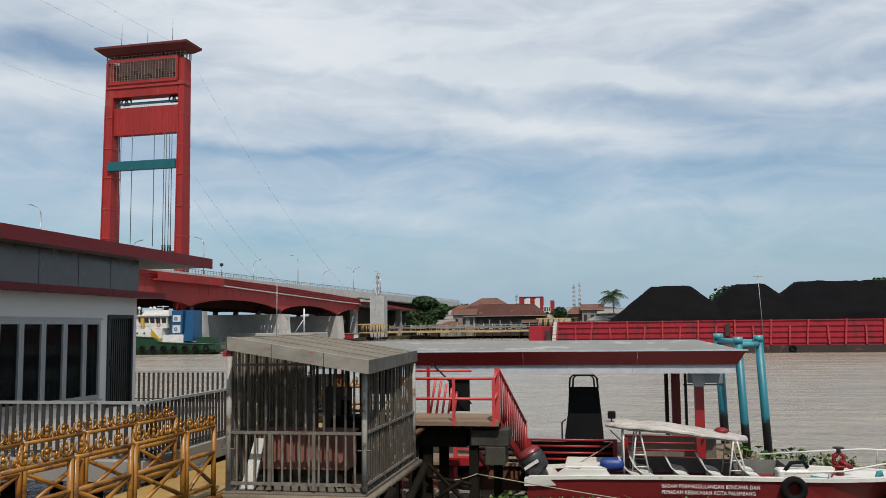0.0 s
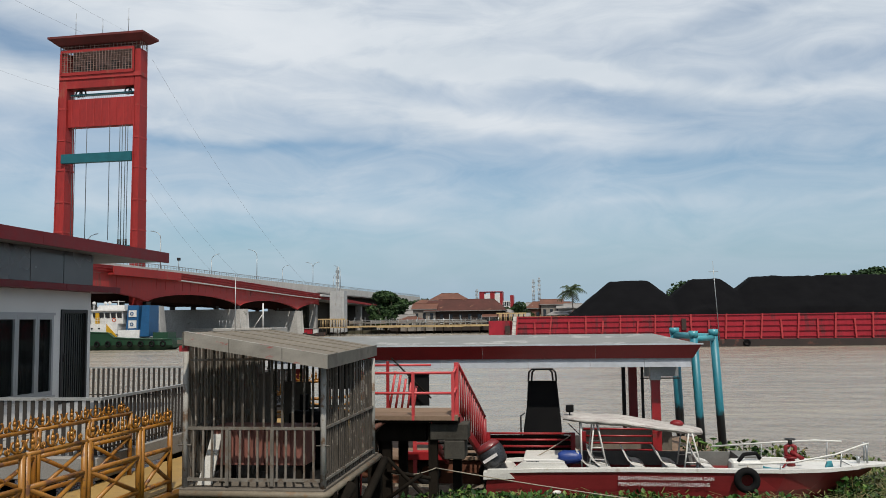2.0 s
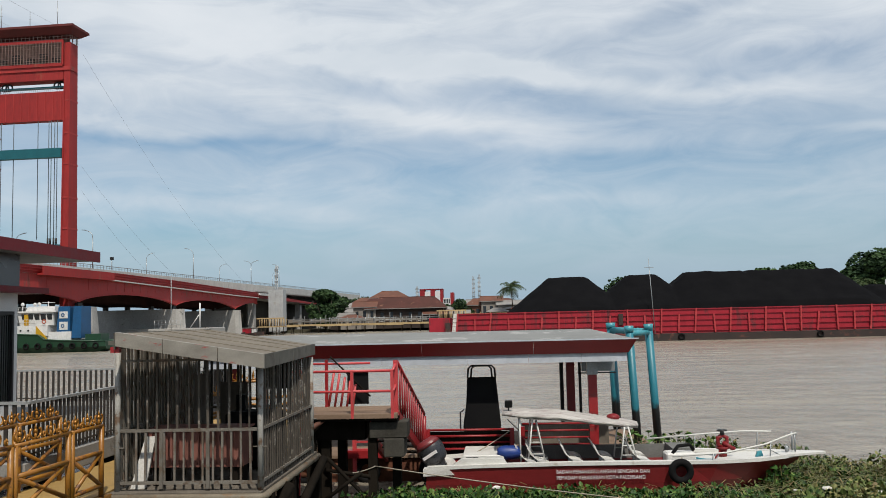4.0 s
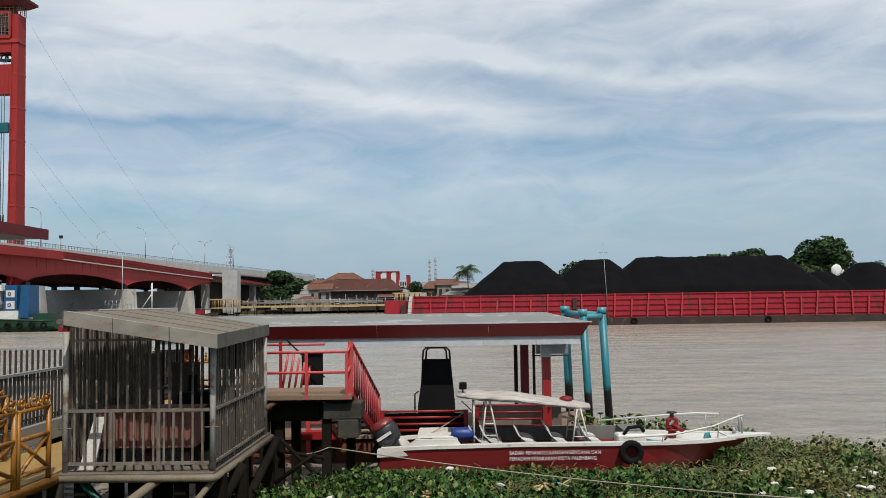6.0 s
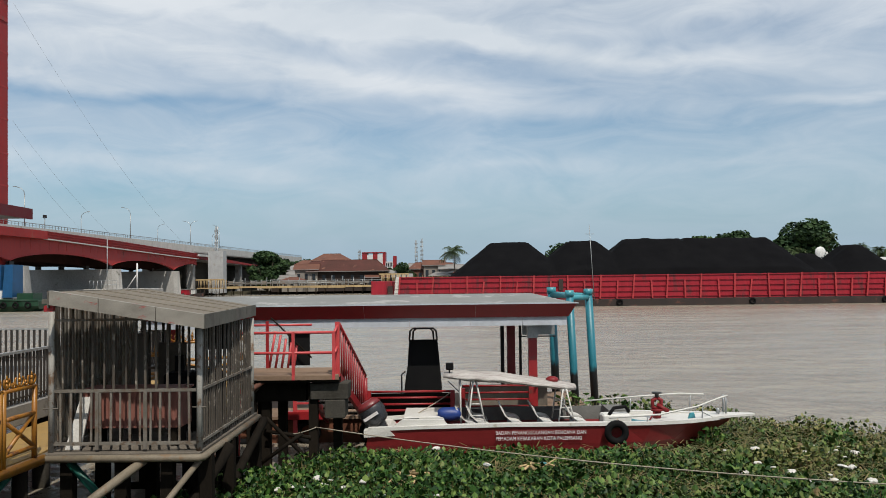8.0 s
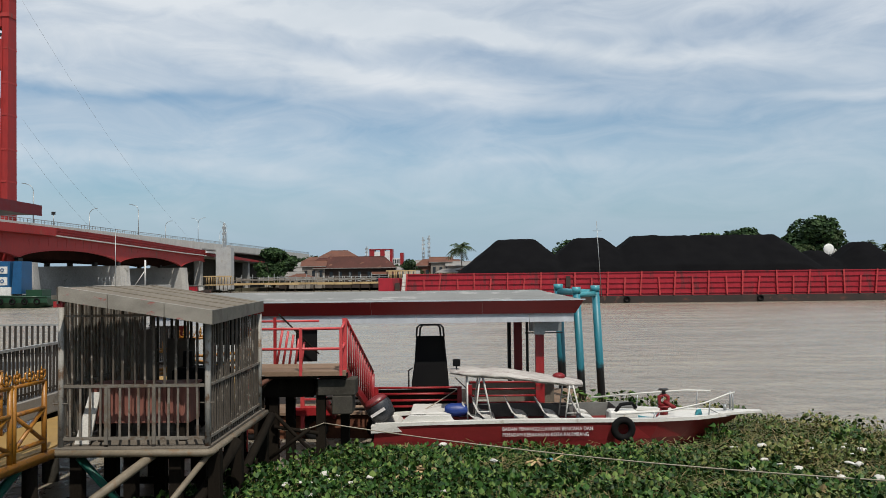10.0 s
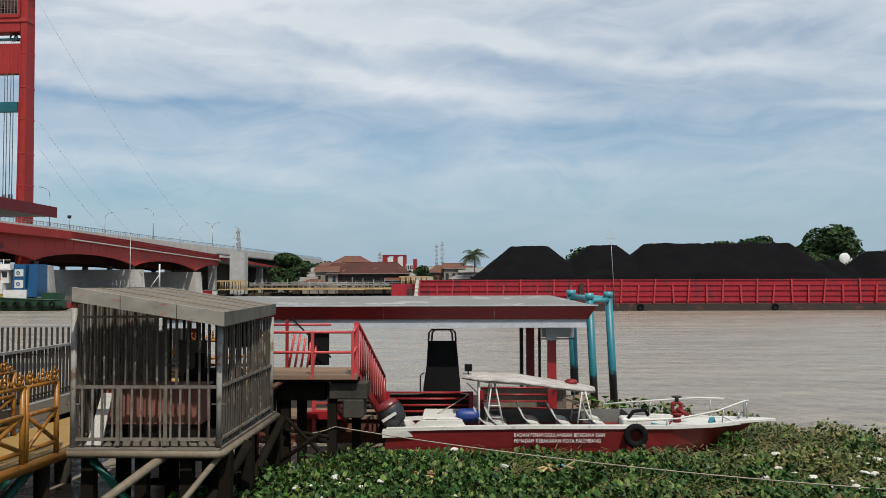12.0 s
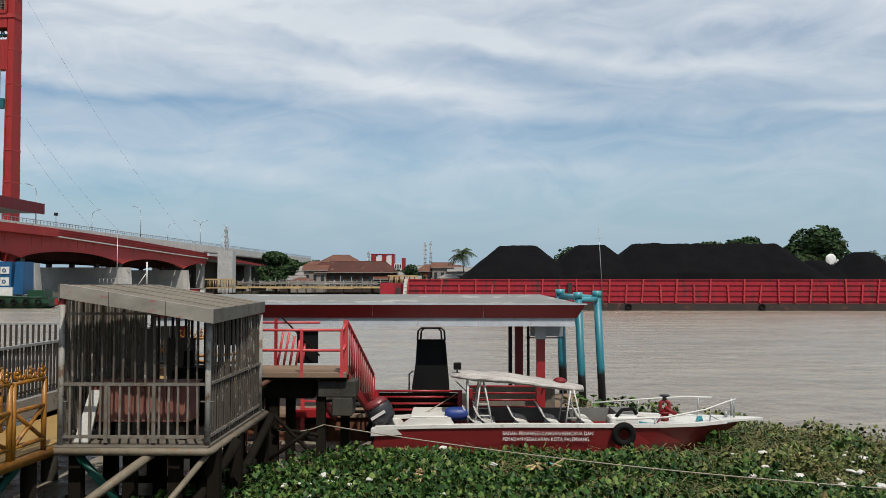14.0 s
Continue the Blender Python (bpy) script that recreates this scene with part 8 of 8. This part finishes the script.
for px, yy, ln, m, lb in ((432, 270, 6, M_red, "small boat with a red cabin"), (480, 296, 11, M_bargered, "dark red river boat moored below the bridge"), (492, 300, 9, M_tugwhite, "white river boat moored below the bridge"), (455, 285, 10, M_housedark, "dark river boat moored below the bridge"), (415, 262, 9, M_housedark, "dark flat river boat")):
    skiff(far(px, yy), yy, ln, m, lb)
rubble = thing("pier_platform", "low concrete platform with railings beside the pier", "platform", (far(340, 232), 232, 0))
boxpart("slab", (far(285, 232), far(430, 232), 226, 240, -0.5, 3.4), M_concrete, rubble, "", 0.1)
for i in range(8):
    x = far(322, 226) + i * 1.0
    tubepart("rail_post", (x, 226.5, 3.4), (x, 226.5, 5.6), 0.05, M_galv, rubble)
for z in (4.5, 5.6):
    tubepart("rail", (far(322, 226), 226.5, z), (far(322, 226) + 7, 226.5, z), 0.05, M_galv, rubble)
tubepart("post", (far(402, 228), 228, 3.4), (far(402, 228), 228, 10.0), 0.22, M_tugwhite, rubble)
tubepart("strut", (far(385, 228), 228, 3.4), (far(401, 228), 228, 7.0), 0.12, M_tugwhite, rubble)
pl = thing("navigation_pole", "thin pole standing in the river before the bridge", "pole", (far(352, 205), 205, 0))
tubepart("pole", (far(352, 205), 205, -1), (far(352, 205), 205, 16.3), 0.09, M_galv, pl)


# ---- water hyacinth ----
def on_mat(x, y):
    """Whether the plants cover this spot."""
    e = 0.5 * noise.noise((x * 0.35, y * 0.35, 9)) + 0.25 * noise.noise((x * 1.3, y * 1.3, 4))
    if y > 20.85 + e * 0.3 and x < 6.2:
        back = 23.6 < y < 25.0 and 3.3 < x < 6.5 and e > -0.3
        return back
    edge = 26.4 - max(0, x - 7.0) * 0.98 + e * 1.2
    left = -3.3 - (19.5 - y) * 0.42 + e * 0.9 if y > 14 else -7.5
    return left < x < 26 and y < edge and (y < 25.6 + e)


def hyacinth():
    rnd = random.Random(5)
    lv, lf, sv, sf = [], [], [], []
    n = 0
    tries = 0
    while n < 62000 and tries < 240000:
        tries += 1
        y = 12.2 + 14.0 * rnd.random()
        x = rnd.uniform(-7, 5 + 0.9 * (y - 4))
        if not on_mat(x, y):
            continue
        n += 1
        dens = noise.noise((x * 0.5, y * 0.5, 1))
        dead = noise.noise((x * 0.55 + 31, y * 0.55, 7)) + 0.05 * (x - 4)
        hh = 0.05 + 0.36 * rnd.random() ** 1.5 + 0.22 * dens + 0.22 * noise.noise((x * 1.6, y * 1.6, 6)) + (0.0 if dead < 0.12 else -0.13)
        if y > 23.4 and x < 6.4:
            hh += 0.45 * rnd.random()
        if x < 6.5 and 19.6 < y < 21.2:
            hh *= 0.45
        hh = max(0.05, hh)
        az = rnd.uniform(0, 6.283)
        size = rnd.uniform(0.026, 0.070) * (1.0 if dead < 0.2 else 0.75)
        tilt = rnd.uniform(0.0, 1.35)
        base = Vector((x, y, 0.06))
        tip = Vector((x + math.cos(az) * 0.07, y + math.sin(az) * 0.07, 0.05 + hh))
        d = Vector((math.cos(az) * math.cos(tilt), math.sin(az) * math.cos(tilt), math.sin(tilt)))
        s = Vector((-math.sin(az), math.cos(az), 0))
        up = s.cross(d)
        a = len(lv)
        L_ = size * 2.0
        for f, w, c in ((0, 0.0, 0), (0.3, 0.95, 0.16), (0.7, 0.8, 0.14), (1.0, 0.0, -0.1)):
            p = tip + d * (L_ * f)
            if w == 0:
                lv.append(tuple(p + up * c * size))
            else:
                lv.append(tuple(p + s * (w * size) + up * (c * size * 1.6)))
                lv.append(tuple(p - up * (0.10 * size)))
                lv.append(tuple(p - s * (w * size) + up * (c * size * 1.6)))
        lf += [(a, a + 2, a + 1), (a, a + 3, a + 2), (a + 1, a + 2, a + 5, a + 4), (a + 2, a + 3, a + 6, a + 5), (a + 4, a + 5, a + 7), (a + 5, a + 6, a + 7)]
        if n % 2 == 0:
            b = len(sv)
            o = s * 0.009
            sv += [tuple(base - o), tuple(base + o), tuple(tip + o * 0.6), tuple(tip - o * 0.6)]
            sf.append((b, b + 1, b + 2, b + 3))
        if rnd.random() < (0.55 if dead > 0.1 else 0.1):
            # fallen dry stalk
            b = len(sv)
            q = rnd.uniform(0, 6.283)
            e = Vector((math.cos(q), math.sin(q), 0)) * rnd.uniform(0.12, 0.32)
            o = Vector((-e.y, e.x, 0)).normalized() * 0.012
            c = Vector((x, y, 0.13 + 0.20 * rnd.random()))
            h2 = Vector((0, 0, rnd.uniform(-0.05, 0.1)))
            sv += [tuple(c - o), tuple(c + o), tuple(c + e + h2 + o), tuple(c + e + h2 - o)]
            sf.append((b, b + 1, b + 2, b + 3))
    for nm, vs, fs, m, lb in (("water_hyacinth", lv, lf, M_leaf, "dense floating water hyacinth leaves, green with browning patches"), ("dry_stalks", sv, sf, M_stalk, "tangled dry hyacinth stalks")):
        me = bpy.data.meshes.new(nm)
        me.from_pydata(vs, [], fs)
        me.materials.append(m)
        tagged(new(nm, me), lb, "water plants", kind="stuff")
    # the bed under the leaves, near-black to carry the shade in their gaps
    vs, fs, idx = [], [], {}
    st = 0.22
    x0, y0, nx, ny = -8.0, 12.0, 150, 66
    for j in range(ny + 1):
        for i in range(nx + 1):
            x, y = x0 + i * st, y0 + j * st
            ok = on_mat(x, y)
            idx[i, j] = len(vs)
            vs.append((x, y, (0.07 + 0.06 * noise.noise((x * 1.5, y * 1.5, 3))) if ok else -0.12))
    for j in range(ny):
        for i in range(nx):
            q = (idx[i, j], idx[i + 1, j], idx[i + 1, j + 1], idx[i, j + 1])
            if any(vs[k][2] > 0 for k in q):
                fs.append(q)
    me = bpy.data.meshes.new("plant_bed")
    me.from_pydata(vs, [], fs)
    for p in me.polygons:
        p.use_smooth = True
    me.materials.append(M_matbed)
    tagged(new("plant_bed", me), "bed of rotting plants on the water, leaf-gap shade in its colour", "water plants", kind="stuff")


hyacinth()


def litter():
    rnd = random.Random(9)
    spots = [(-1.0, 17.6), (-2.3, 16.8), (-2.6, 16.6), (0.9, 18.4), (-0.2, 20.3), (8.4, 19.4), (8.9, 19.9), (9.6, 18.8), (9.2, 17.3), (9.9, 18.3), (7.0, 16.6), (7.4, 19.0), (-2.0, 16.3), (8.1, 17.9), (5.9, 17.4), (10.4, 19.6), (-1.6, 17.0), (6.3, 19.6)]
    spots += [(rnd.uniform(6.5, 10.2), rnd.uniform(16.2, 20.4)) for _ in range(16)] + [(rnd.uniform(-3.2, 0.2), rnd.uniform(15.6, 17.6)) for _ in range(10)]
    for k, (x, y) in enumerate(spots):
        bm = B()
        bmesh.ops.create_icosphere(bm, subdivisions=2, radius=rnd.uniform(0.03, 0.11), matrix=Matrix.Translation((x, y, 0.36)) @ Matrix.Rotation(rnd.uniform(0, 3), 4, "Z") @ Matrix.Diagonal((1.4, 0.9, 0.5, 1)))
        for v in bm.verts:
            q = noise.noise_vector(v.co * 9)
            v.co += q * 0.035
        solid("litter", bm, M_litter, "crumpled pale plastic litter among the water plants", "litter", "floating litter")
    br = thing("debris", "brown heap of driftwood and rubbish among the plants", "debris", (-0.75, 17.3, 0.2))
    for k in range(9):
        a = rnd.uniform(0, 3)
        c = Vector((-0.75 + rnd.uniform(-0.4, 0.5), 17.3 + rnd.uniform(-0.4, 0.4), 0.33 + rnd.random() * 0.1))
        e = Vector((math.cos(a), math.sin(a), rnd.uniform(-0.15, 0.15))) * rnd.uniform(0.12, 0.3)
        tubepart("stick", c - e, c + e, rnd.uniform(0.015, 0.04), M_bamboo, br, "", 6)
    br2 = thing("debris", "brown driftwood with a scrap of blue plastic", "debris", (1.9, 18.2, 0.2))
    for k in range(7):
        a = rnd.uniform(0.8, 2.2)
        c = Vector((1.9 + rnd.uniform(-0.25, 0.3), 18.2 + rnd.uniform(-0.3, 0.3), 0.35 + rnd.random() * 0.08))
        e = Vector((math.cos(a), math.sin(a), rnd.uniform(-0.1, 0.2))) * rnd.uniform(0.12, 0.28)
        tubepart("stick", c - e, c + e, rnd.uniform(0.012, 0.035), M_bamboo, br2, "", 6)
    boxpart("scrap", (1.98, 2.1, 18.15, 18.27, 0.41, 0.445), M_tealpipe, br2, "scrap of blue plastic", 0.01)


litter()
